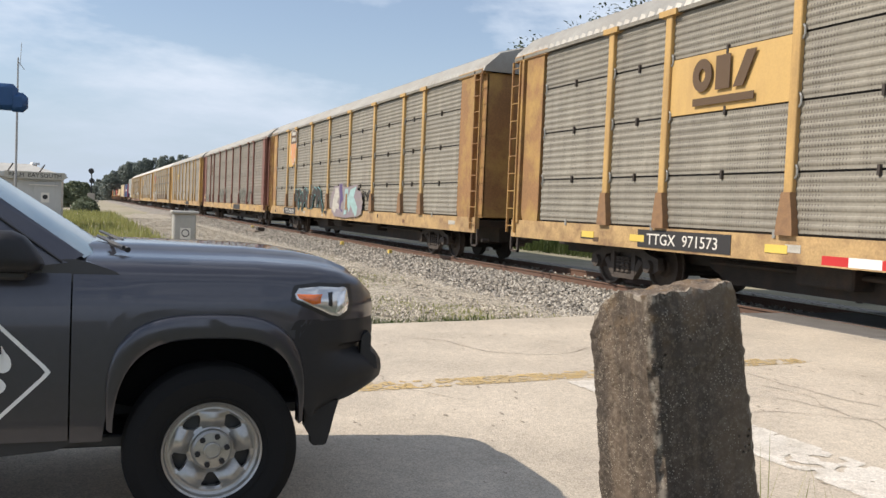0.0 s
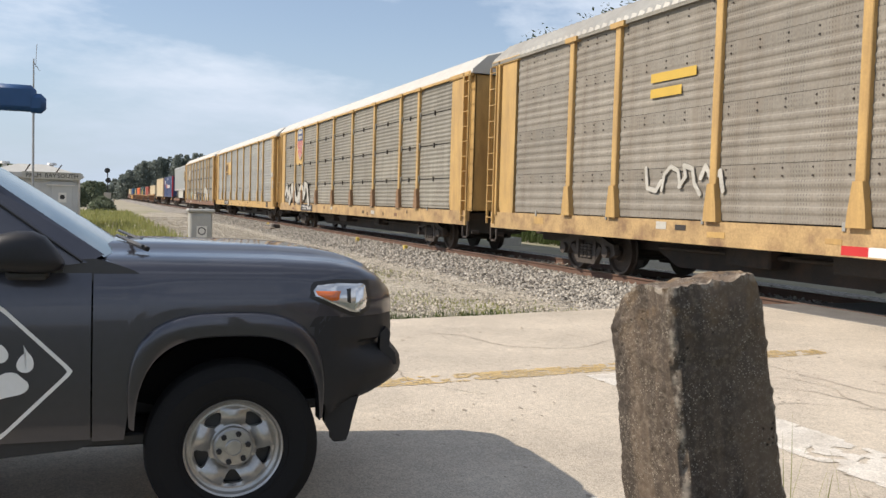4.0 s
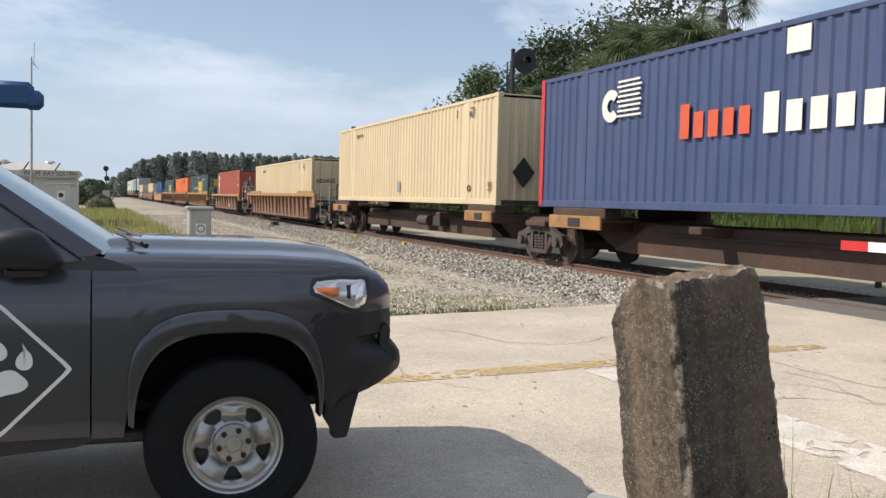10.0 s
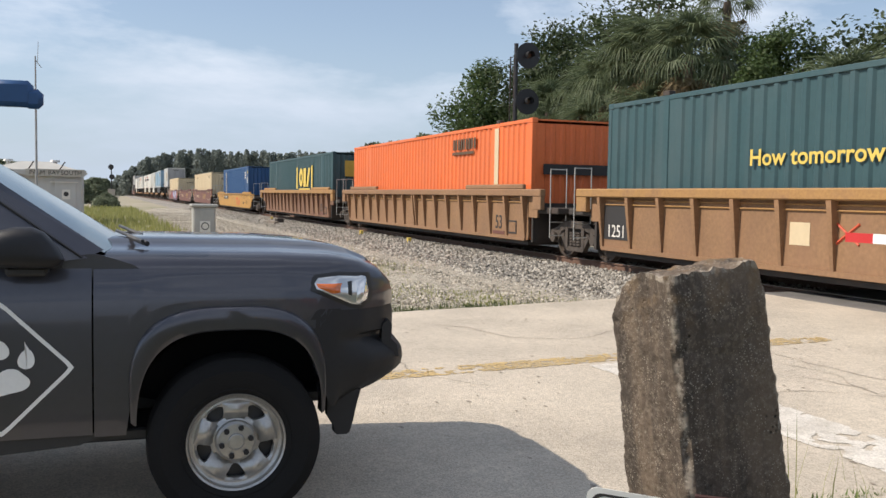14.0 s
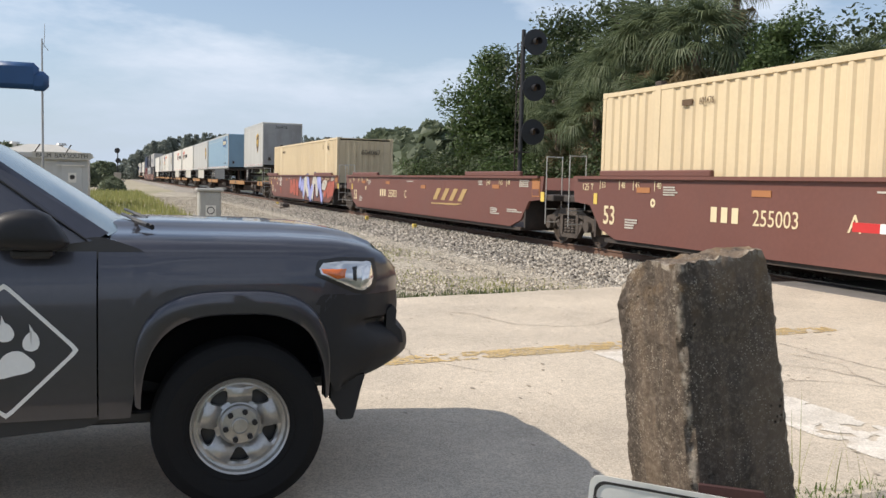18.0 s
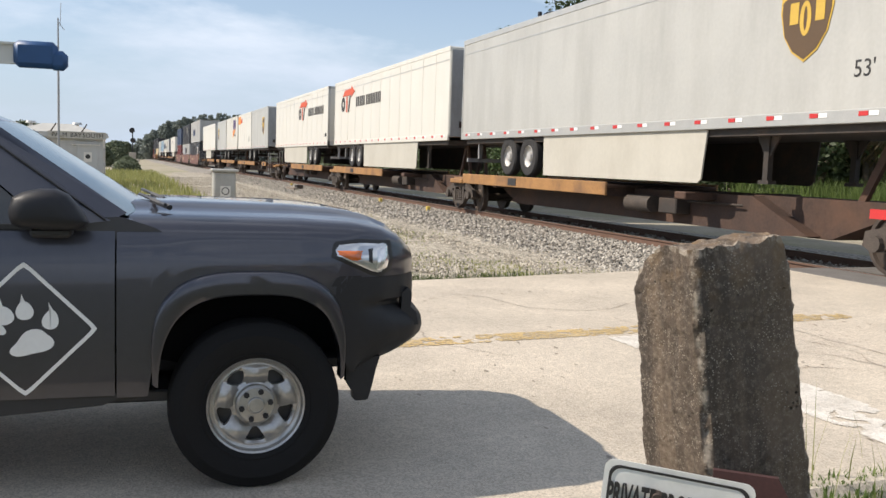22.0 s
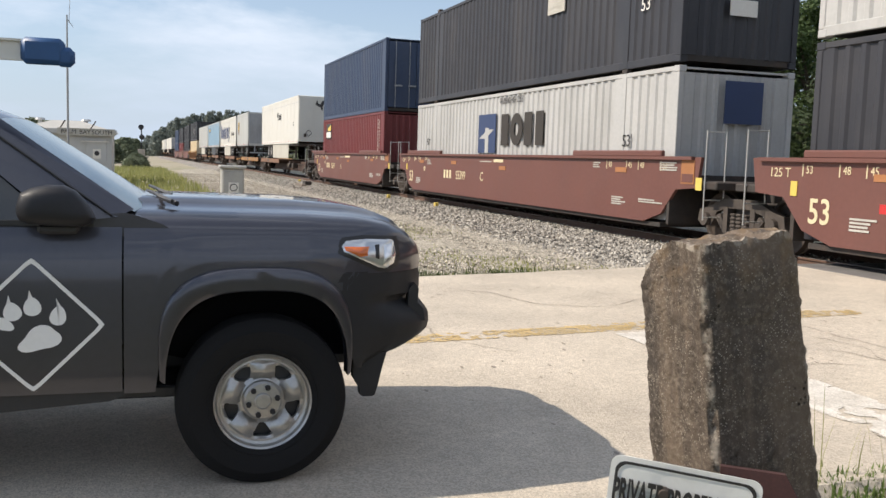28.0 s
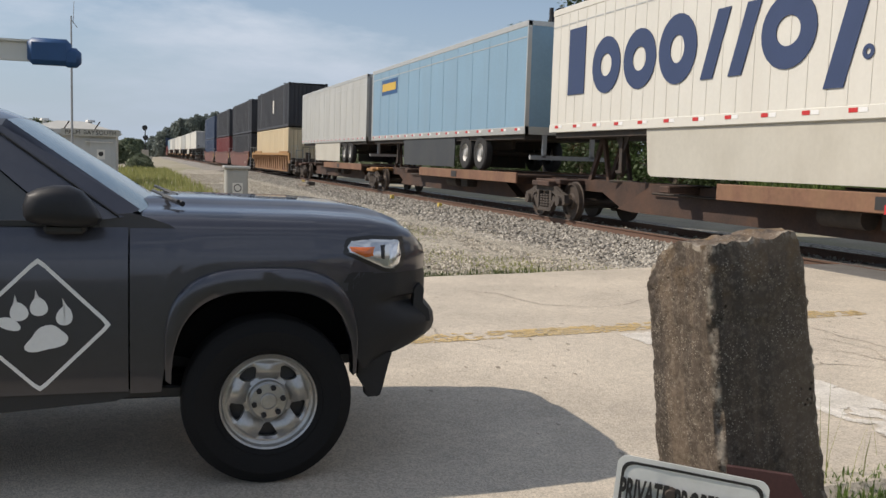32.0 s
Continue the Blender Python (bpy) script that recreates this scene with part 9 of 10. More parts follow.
def build_post():
    st = old_concrete()
    p = thing("concrete_post", "weathered square concrete post, chipped and leaning, on the verge", "post", at=(-2.321, -8.889, -0.25))
    bm = bmesh.new()
    h, a = 1.41, 0.176
    n, mz = 30, 120
    grid = {}
    def v(i, j, k):
        key = (i, j, k)
        if key not in grid:
            grid[key] = bm.verts.new((-a + 2 * a * i / n, -a + 2 * a * j / n, h * k / mz))
        return grid[key]
    for k in range(mz):
        for i in range(n):
            bm.faces.new((v(i, 0, k), v(i + 1, 0, k), v(i + 1, 0, k + 1), v(i, 0, k + 1)))
            bm.faces.new((v(i + 1, n, k), v(i, n, k), v(i, n, k + 1), v(i + 1, n, k + 1)))
            bm.faces.new((v(0, i + 1, k), v(0, i, k), v(0, i, k + 1), v(0, i + 1, k + 1)))
            bm.faces.new((v(n, i, k), v(n, i + 1, k), v(n, i + 1, k + 1), v(n, i, k + 1)))
    for i in range(n):
        for j in range(n):
            bm.faces.new((v(i, j, mz), v(i + 1, j, mz), v(i + 1, j + 1, mz), v(i, j + 1, mz)))
    chipped = bm.verts.layers.float.new("chipped")
    for vert in bm.verts:
        c = vert.co.copy()
        rim = max(abs(c.x), abs(c.y)) / a if c.z > h * 0.985 else 0.0
        vert[chipped] = max(min(abs(c.x), abs(c.y)) / a, rim)
        q = Vector((c.x * 9, c.y * 9, c.z * 7))
        d = 0.008 * noise.noise(q) + 0.005 * noise.noise(q * 3.1) + 0.003 * noise.noise(q * 7) + 0.0025 * noise.noise(q * 15) - 0.016 * max(0, noise.noise(q * 4.3) - 0.3)
        r = Vector((c.x, c.y, 0))
        near = min(abs(c.x), abs(c.y)) / a
        if near > 0.86:
            # chipped arris
            d -= (near - 0.86) / 0.14 * (0.012 + 0.020 * max(0, noise.noise(Vector((5 + c.x * 3, 2, c.z * 8)))) + 0.008 * noise.noise(Vector((c.x, c.y, c.z * 40))))
        vert.co += r.normalized() * d if r.length > 0.01 else Vector((0, 0, d))
        top = max(0, (c.z - h + 0.30) / 0.30)
        # worn crown: the corner towards the road is broken away
        vert.co.x = (vert.co.x - a) * (1 + 0.16 * (1 - c.z / h)) + a
        vert.co.y = (vert.co.y + a) * (1 + 0.20 * (1 - c.z / h)) - a
        slope = 0.13 * max(0, (-c.x / a * 0.75 + 0.1)) ** 1.3 + 0.016 * abs(noise.noise(q * 1.3)) + 0.008 * noise.noise(q * 4) + 0.006 * noise.noise(q * 9)
        vert.co.z -= top * slope
        if c.z > h * 0.93:
            vert.co.x *= 1 - 0.05 * (c.z / h - 0.93) / 0.07
            vert.co.y *= 1 - 0.05 * (c.z / h - 0.93) / 0.07
    part("shaft", bm, st, p, smooth=True)
    p.rotation_euler = (radians(8.5), 0, 0)


def build_sign():
    s = thing("warning_sign", "bent white metal sign with black border and black lettering", "sign", at=(-1.967, -9.417, 0.53))
    R = look((0, 0, 0), Vector((-2.05, 1.42, 0.0))).to_3x3().to_4x4()
    s.matrix_basis = Matrix.Translation((-1.956, -9.401, 0.531)) @ R @ pose(0, 0, 0, 6, 0, -4.6)
    w, h = 0.405, 0.29

    def bend(x, y):
        return 0.010 * math.sin(x * 14 + 1.0) * (y / h) + 0.012 * math.exp(-((x + 0.04) / 0.03) ** 2) * (y / h)

    def sheet(name, x0, x1, y0, y1, z, material, rad=0.03, hole=None, thick=0.002):
        bm = bmesh.new()
        def outline(xa, xb, ya, yb, r):
            pts = []
            for cx, cy, a0 in ((xb - r, yb - r, 0), (xa + r, yb - r, 90), (xa + r, ya + r, 180), (xb - r, ya + r, 270)):
                for k in range(7):
                    a = radians(a0 + 15 * k)
                    pts.append((cx + r * math.cos(a), cy + r * math.sin(a)))
            out = []
            for i in range(len(pts)):
                p, q = pts[i], pts[(i + 1) % len(pts)]
                for t in range(8):
                    out.append((p[0] + (q[0] - p[0]) * t / 8, p[1] + (q[1] - p[1]) * t / 8))
            return out
        O = outline(x0, x1, y0, y1, rad)
        if hole:
            I = outline(x0 + hole, x1 - hole, y0 + hole, y1 - hole, rad)
            A = [bm.verts.new((x, y, z + bend(x, y))) for x, y in O]
            B = [bm.verts.new((x, y, z + bend(x, y))) for x, y in I]
            for i in range(len(A)):
                j = (i + 1) % len(A)
                bm.faces.new((A[i], A[j], B[j], B[i]))
        else:
            rings = []
            cx, cy = (x0 + x1) / 2, (y0 + y1) / 2
            for f in (1, 0.75, 0.5, 0.25):
                rings.append([bm.verts.new((cx + (x - cx) * f, cy + (y - cy) * f, z + bend(cx + (x - cx) * f, cy + (y - cy) * f))) for x, y in O])
            m0 = bm.verts.new((cx, cy, z + bend(cx, cy)))
            for A, B in zip(rings, rings[1:]):
                for i in range(len(A)):
                    j = (i + 1) % len(A)
                    bm.faces.new((A[i], A[j], B[j], B[i]))
            for i in range(len(O)):
                bm.faces.new((rings[-1][i], rings[-1][(i + 1) % len(O)], m0))
            back = [bm.verts.new((x, y, z - thick + bend(x, y))) for x, y in O]
            for i in range(len(O)):
                j = (i + 1) % len(O)
                bm.faces.new((rings[0][i], back[i], back[j], rings[0][j]))
            bm.faces.new(back[::-1])
        return part(name, bm, material, s)
    wh = mat("white_sign_enamel", (0.80, 0.79, 0.75), 0.35, var=0.05, dirt=(0.5, 0.47, 0.42), dirt_amt=0.3, dirt_scale=6)
    sheet("plate", -w / 2, w / 2, -h, 0.0, 0.0, wh)
    sheet("border", -w / 2 + 0.014, w / 2 - 0.014, -h + 0.014, -0.014, 0.0022, M["paint_black"], hole=0.008)
    lettering("word", "PRIVATE", 0.1, M["paint_black"], s, pose(-0.122, -0.134, 0.008), 0.36, bold=0.0028)
    lettering("word", "PROPERTY", 0.1, M["paint_black"], s, pose(0.045, -0.138, 0.010), 0.36, bold=0.0028)
    bm = bmesh.new()
    cyl(bm, (-0.05, -0.086, 0.0), (-0.05, -0.086, 0.016), 0.019, 10, 0.013)
    part("bolt", bm, M["steel_dark"], s, "dark bolt through the sign")
    part("stake", boxes((-0.03, 0.03, -0.80, -0.05, -0.035, -0.010)), M["rail"], s, "rusty steel stake")
    b = thing("timber_board", "dark maroon-stained board standing behind the sign", "board", at=(-1.97, -9.13, -0.25))
    bm = bmesh.new()
    prism(bm, [(-0.12, 0), (0.10, 0), (0.10, 0.66), (0.06, 0.73), (-0.12, 0.735)], -0.012, 0.012)
    part("plank", bm, mat("maroon_stained_wood", (0.055, 0.022, 0.02), 0.8, var=0.25, scale=6), b)
    b.rotation_euler = (radians(-3), 0, radians(55))


def blades(name, label, n, place, height, colour_mat, seed, width=0.012, lean=0.35):
    """Grass as single tapering blades in one mesh."""
    rnd = random.Random(seed)
    vs, fs = [], []
    for _ in range(n):
        x, y, z = place(rnd)
        h = height(rnd)
        a = rnd.uniform(0, 6.283)
        dx, dy = math.cos(a), math.sin(a)
        l = rnd.uniform(0.05, lean) * h
        w = width * rnd.uniform(0.6, 1.3)
        k = len(vs)
        vs += [(x - dy * w, y + dx * w, z), (x + dy * w, y - dx * w, z), (x + dx * l * 0.35 - dy * w * 0.8, y + dy * l * 0.35 + dx * w * 0.8, z + h * 0.55), (x + dx * l * 0.35 + dy * w * 0.8, y + dy * l * 0.35 - dx * w * 0.8, z + h * 0.55), (x + dx * l, y + dy * l, z + h)]
        fs += [(k, k + 1, k + 3, k + 2), (k + 2, k + 3, k + 4)]
    me = bpy.data.meshes.new(name)
    me.from_pydata(vs, [], fs)
    me.materials.append(colour_mat)
    return tagged(new(name, me), label, "grass", kind="stuff")


def leaf_mat(name, c1, c2, rough=0.55):
    """Foliage that differs from leaf to leaf."""
    m = bpy.data.materials.new(name)
    m.use_nodes = True
    nt = m.node_tree
    b = nt.nodes["Principled BSDF"]
    g = nt.nodes.new("ShaderNodeNewGeometry")
    r = nt.nodes.new("ShaderNodeMixRGB")
    r.inputs[1].default_value, r.inputs[2].default_value = (*c1, 1), (*c2, 1)
    nt.links.new(g.outputs["Random Per Island"], r.inputs[0])
    nt.links.new(r.outputs[0], b.inputs["Base Color"])
    b.inputs["Roughness"].default_value = rough
    b.inputs["Specular IOR Level"].default_value = 0.3
    tr = nt.nodes.new("ShaderNodeBsdfTranslucent")
    nt.links.new(r.outputs[0], tr.inputs["Color"])
    mx = nt.nodes.new("ShaderNodeMixShader")
    mx.inputs[0].default_value = 0.35
    nt.links.new(b.outputs[0], mx.inputs[1])
    nt.links.new(tr.outputs[0], mx.inputs[2])
    nt.links.new(mx.outputs[0], nt.nodes["Material Output"].inputs["Surface"])
    return m


LEAF_OAK = leaf_mat("oak_leaves", (0.040, 0.058, 0.026), (0.068, 0.094, 0.038))
LEAF_BRIGHT = leaf_mat("bright_leaves", (0.055, 0.086, 0.03), (0.09, 0.135, 0.046))
# these two far foliages have the distance haze put into their base colour
LEAF_PINE_HAZED = leaf_mat("haze_paled_pine_foliage", (0.16, 0.19, 0.17), (0.21, 0.24, 0.215))
LEAF_FAR_HAZED = leaf_mat("haze_paled_leaves", (0.13, 0.16, 0.10), (0.18, 0.21, 0.14))
LEAF_PALM = leaf_mat("palm_fronds", (0.095, 0.125, 0.066), (0.17, 0.205, 0.115))
LEAF_DEAD = leaf_mat("dead_palm_fronds", (0.16, 0.12, 0.06), (0.27, 0.21, 0.12))
GRASS_DRY = leaf_mat("dry_field_grass", (0.205, 0.22, 0.07), (0.37, 0.37, 0.14))
GRASS_GREEN = leaf_mat("tall_green_grass", (0.05, 0.075, 0.022), (0.10, 0.13, 0.045))
GRASS_REED = leaf_mat("bright_reed_grass", (0.09, 0.14, 0.03), (0.19, 0.25, 0.08))
BARK = mat("grey_brown_bark", (0.11, 0.085, 0.065), 0.9, var=0.3, scale=8, bump=0.8, bump_scale=25)


def tree(x, y, h, r, leaf, label, seed, n=5200, size=0.24, name="tree", low=0.25, bare=1.0):
    rnd = random.Random(seed)
    t = thing(name, label, "tree", "trees beyond the track", at=(x, y, -0.32))
    bm = bmesh.new()
    th = h * 0.62
    lean = Vector((rnd.uniform(-0.4, 0.4), rnd.uniform(-0.3, 0.3), 0))
    pts = [Vector((0, 0, 0)) + lean * (k / 5) ** 1.5 * 2 + Vector((0, 0, th * k / 5)) for k in range(6)]
    for k in range(5):
        cyl(bm, pts[k], pts[k + 1], 0.05 * h * 0.5 * (1 - k * 0.16), 9, 0.05 * h * 0.5 * (1 - (k + 1) * 0.16))
    part("trunk", bm, BARK, t)
    blobs = []
    for k in range(9):
        bm = bmesh.new()
        a = k * 2.4 + rnd.uniform(-0.4, 0.4)
        z0 = h * rnd.uniform(0.3, 0.6)
        end = Vector((math.cos(a) * r * rnd.uniform(0.45, 0.85), math.sin(a) * r * rnd.uniform(0.45, 0.85), z0 + h * rnd.uniform(0.1, 0.32)))
        st = pts[min(5, int(z0 / th * 5))]
        mid = (st + end) / 2 + Vector((0, 0, 0.3))
        cyl(bm, st, mid, 0.09 * bare, 6, 0.06 * bare)
        cyl(bm, mid, end, 0.06 * bare, 6, 0.025 * bare)
        blobs.append((end, r * rnd.uniform(0.32, 0.5)))
        part("limb", bm, BARK, t)
    for _ in range(18):
        a = rnd.uniform(0, 6.28)
        q = rnd.random() ** 0.5 * r * 0.72
        z = h * rnd.uniform(low, 0.93)
        q *= 0.5 + 0.5 * math.sin(min(1, (h - z) / (h * 0.45)) * math.pi / 2)
        blobs.append((Vector((math.cos(a) * q, math.sin(a) * q, z)), r * rnd.uniform(0.34, 0.52)))
    blobs.append((Vector((0, 0, h - r * 0.35)), r * 0.36))
    vs, fs = [], []
    for _ in range(n):
        c, br = rnd.choice(blobs)
        d = Vector((rnd.gauss(0, 1), rnd.gauss(0, 1), rnd.gauss(0, 0.85))).normalized()
        p = c + d * br * (0.30 + 0.75 * rnd.random() ** 0.7)
        if p.z < 0.4 or p.z > h * 1.04:
            continue
        u = Vector((rnd.gauss(0, 1), rnd.gauss(0, 1), rnd.gauss(0, 0.6))).normalized()
        w = u.cross(d + Vector((0.1, 0.2, 0.3))).normalized()
        s = size * rnd.uniform(0.5, 1.25)
        k = len(vs)
        vs += [p - u * s * 0.6, p + w * s * 0.34 + u * s * 0.1, p + u * s * 0.65, p - w * s * 0.34 + u * s * 0.05]
        fs.append((k, k + 1, k + 2, k + 3))
    me = bpy.data.meshes.new("crown")
    me.from_pydata([tuple(v) for v in vs], [], fs)
    me.materials.append(leaf)
    part("crown", me, None, t)
    return t


def frond_mesh(name, material, droop, seed):
    rnd = random.Random(seed)
    vs, fs = [], []

    def strip(points, w0, w1, side):
        k = len(vs)
        m = len(points)
        for i, p in enumerate(points):
            w = w0 + (w1 - w0) * i / (m - 1)
            vs.append(tuple(p - side * w))
            vs.append(tuple(p + side * w))
        for i in range(m - 1):
            fs.append((k + 2 * i, k + 2 * i + 1, k + 2 * i + 3, k + 2 * i + 2))
    strip([Vector((0, 0, 0)), Vector((0.45, 0, 0.06)), Vector((0.95, 0, 0.0))], 0.025, 0.018, Vector((0, 1, 0)))
    nb = 26
    for b in range(nb):
        a = radians(-105 + 210 * b / (nb - 1))
        L = rnd.uniform(0.75, 1.05) * (1 - 0.25 * abs(a) / 1.9)
        d = Vector((math.cos(a), math.sin(a), 0))
        o = Vector((0.95, 0, 0.0))
        side = Vector((-d.y, d.x, 0.35))
        dr = droop * rnd.uniform(0.7, 1.3)
        strip([o, o + d * L * 0.45 + Vector((0, 0, 0.03)), o + d * L * 0.78 - Vector((0, 0, 0.14 * dr)), o + d * L * 0.95 - Vector((0, 0, 0.42 * dr))], 0.032, 0.006, side.normalized())
    me = bpy.data.meshes.new(name)
    me.from_pydata(vs, [], fs)
    me.materials.append(material)
    return me


def build_palms():
    green = [frond_mesh("frond", LEAF_PALM, d, i) for i, d in enumerate((0.8, 1.3, 1.9))]
    dead = [frond_mesh("dead_frond", LEAF_DEAD, 2.2, 9)]
    for x, y, h, nf, nd, sc, seed in ((-47.6, 13.6, 6.6, 30, 10, 1.30, 1), (-45.8, 13.0, 4.6, 26, 8, 1.25, 8), (-44.0, 14.6, 7.4, 30, 8, 1.30, 10), (-41.6, 13.0, 5.2, 26, 10, 1.30, 2), (-38.6, 12.8, 7.4, 32, 10, 1.40, 9), (-36.4, 13.0, 8.2, 34, 12, 1.40, 3), (-33.8, 13.4, 8.0, 34, 10, 1.40, 4), (-35.2, 12.2, 5.0, 26, 10, 1.30, 11), (-37.2, 18.0, 11.4, 26, 8, 1.15, 5), (-24.0, 12.8, 4.9, 36, 8, 1.3, 6), (-15.5, 13.5, 5.6, 34, 8, 1.25, 7)):
        rnd = random.Random(seed)
        p = thing("palm_tree", "cabbage palm with drooping fan fronds and brown dead skirts", "palm", "palms beyond the track", at=(x, y, -0.32))
        bm = bmesh.new()
        for k in range(int(h / 0.3)):
            z = k * 0.3
            cyl(bm, (0.02 * math.sin(z), 0, z), (0.02 * math.sin(z + 0.3), 0, z + 0.31), 0.19 + 0.02 * (k % 2), 9, 0.17 + 0.02 * ((k + 1) % 2))
        part("trunk", bm, BARK, p)
        for i in range(nf + nd):
            is_dead = i >= nf
            az = i * 2.399 + rnd.uniform(-0.2, 0.2)
            f = (i + 0.5) / nf if not is_dead else 1
            el = radians(78 - 105 * f) if not is_dead else radians(rnd.uniform(-78, -48))
            o = part("dead_frond" if is_dead else "frond", (dead if is_dead else green)[i % (1 if is_dead else 3)], None, p, at=(0, 0, h - (0.25 if is_dead else 0.0) + rnd.uniform(-0.15, 0.15)))
            s = sc * rnd.uniform(0.85, 1.1)
            o.matrix_basis = Matrix.Translation(o.location) @ Euler((rnd.uniform(-0.3, 0.3), -el, az)).to_matrix().to_4x4() @ Matrix.Diagonal((s, s, s, 1))


def build_plants():
    oak = "broad dark oak crown behind the track"
    for x, y, h, r, lf, lab, n, sz in (
            (-59.6, 15, 11.6, 3.5, LEAF_BRIGHT, "leafy broad tree at the edge of the wood", 16000, 0.25), (-55.5, 17.5, 11.6, 3.8, LEAF_OAK, oak, 12000, 0.26),
            (-66, 18, 8.6, 3.4, LEAF_OAK, oak, 8000, 0.27), (-58.2, 20, 14.4, 4.1, LEAF_OAK, oak, 12000, 0.27), (-52, 21, 14.0, 4.4, LEAF_OAK, oak, 11000, 0.28), (-45, 20, 12.4, 4.6, LEAF_OAK, oak, 11000, 0.27),
            (-49.3, 21.5, 15.6, 4.0, LEAF_OAK, "tall thin oak with open branches", 4600, 0.26), (-38, 19, 9.8, 4.2, LEAF_OAK, oak, 10000, 0.26),
            (-30.0, 15.0, 8.9, 2.0, LEAF_BRIGHT, "dense vine-covered tree with a rounded top", 13000, 0.16), (-25, 19, 9.4, 4.0, LEAF_OAK, oak, 14000, 0.24), (-28.6, 20.5, 9.2, 3.6, LEAF_OAK, oak, 11000, 0.25),
            (-20, 17, 10.4, 4.0, LEAF_OAK, oak, 9500, 0.24), (-15.5, 18, 9.4, 4.0, LEAF_OAK, oak, 9000, 0.24), (-11, 17, 9.8, 4.2, LEAF_OAK, oak, 8000, 0.24), (-5, 18, 9.5, 4.5, LEAF_OAK, oak, 7000, 0.26)):
        tree(x, y, h, r, lf, lab, int(-x * 7), n=n, size=sz, bare=2.2 if n < 5000 else 1.0)
    # shrub belt under the trees
    rnd = random.Random(77)
    for i in range(17):
        x = -76 + i * 4.6 + rnd.uniform(-1, 1)
        tree(x, 11.6 + rnd.uniform(0, 2.2) + (3 if x < -60 else 0), rnd.uniform(3.0, 5.2), rnd.uniform(2.2, 3.0), LEAF_OAK if i % 3 else LEAF_BRIGHT, "tangled roadside shrub under the trees", 200 + i, n=4200, size=0.19, name="shrub", low=0.1)
    build_palms()

    # far woods: clumps joined in one mesh
    def woods(name, label, items, leaf, seed, per=420, grain=0.2):
        rnd = random.Random(seed)
        vs, fs = [], []
        for x, y, h, r in items:
            for _ in range(per):
                z = h * rnd.random() ** 0.7
                q = r * (1 - (z / h) ** 2.2 * 0.8) * rnd.random() ** 0.4
                a = rnd.uniform(0, 6.28)
                p = Vector((x + math.cos(a) * q, y + math.sin(a) * q, z - 0.4))
                u = Vector((rnd.gauss(0, 1), rnd.gauss(0, 1), rnd.gauss(0, 1))).normalized()
                w = u.orthogonal().normalized()
                s = rnd.uniform(0.5, 1.2) * r * grain
                k = len(vs)
                vs += [tuple(p - u * s), tuple(p + w * s * 0.7), tuple(p + u * s), tuple(p - w * s * 0.7)]
                fs.append((k, k + 1, k + 2, k + 3))
        me = bpy.data.meshes.new(name)
        me.from_pydata(vs, [], fs)
        me.materials.append(leaf)
        tagged(new(name, me), label, "woods", kind="stuff")
    rnd = random.Random(3)
    far = []
    for i in range(120):
        y = -6 + 72 * i / 119 + rnd.uniform(-1.5, 1.5)
        far.append((-330 + rnd.uniform(-10, 10), y, along([(-7, 5.2), (-4, 7.3), (-1, 9.8), (3.5, 12.5), (8, 14.2), (16, 16.2), (26, 15.8), (50, 16.5), (70, 17)], y) + rnd.uniform(-1.3, 0.9), rnd.uniform(2.2, 3.6)))
    woods("far_woods", "dark distant wood along the track", far, LEAF_PINE_HAZED, 5, 620, 0.13)
    near = []
    for i in range(60):
        f = i / 59
        near.append((-240 + 165 * f + rnd.uniform(-3, 3), 30 - 11 * f + rnd.uniform(-2, 5), 7.6 - 0.6 * f + rnd.uniform(-1.0, 1.0), rnd.uniform(3, 4.4)))
    under = [(-78 + 2.3 * i + rnd.uniform(-1, 1), 17.5 + rnd.uniform(0, 7), rnd.uniform(3.6, 5.4), rnd.uniform(2.2, 3.0)) for i in range(46)]
    woods("undergrowth", "dense dark undergrowth beneath the trees", under, LEAF_OAK, 9, 620)
    woods("hedge_woods", "line of trees beyond the track", near, LEAF_FAR_HAZED, 6, 520)
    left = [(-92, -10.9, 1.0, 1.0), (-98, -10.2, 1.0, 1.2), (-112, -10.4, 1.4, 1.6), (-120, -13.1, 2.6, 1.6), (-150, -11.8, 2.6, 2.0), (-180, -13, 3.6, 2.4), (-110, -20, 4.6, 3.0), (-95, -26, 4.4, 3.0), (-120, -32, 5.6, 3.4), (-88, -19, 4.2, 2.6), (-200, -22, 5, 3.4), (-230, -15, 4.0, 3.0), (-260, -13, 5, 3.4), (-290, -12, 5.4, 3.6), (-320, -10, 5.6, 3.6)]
    woods("left_bushes", "rounded bushes past the equipment hut", left, LEAF_FAR_HAZED, 8, 1500, 0.13)
    # grasses
    blades("field_grass", "yellow-green rough grass beside the gravel", 15000, lambda r: ((lambda x: (x, r.uniform(-16, -7.4 + 0.006 * (x + 20)) - 0.4, -0.33))(-13 - 75 * r.random() ** 1.2)), lambda r: r.uniform(0.15, 0.5), GRASS_DRY, 1, 0.02)
    blades("tall_grass", "tall green grass along the far side of the track", 17000, lambda r: (-3 - 55 * r.random(), 7.6 + 4.1 * r.random(), -0.33), lambda r: 0.3 + 0.9 * r.random() ** 2, GRASS_GREEN, 2, 0.02, 0.5)
    blades("reed_grass", "tall bright grass beside the far ditch", 7000, lambda r: (-27 + 14 * r.random(), 9.2 + 2.6 * r.random(), -0.33), lambda r: r.uniform(0.8, 1.75), GRASS_REED, 12, 0.022, 0.5)
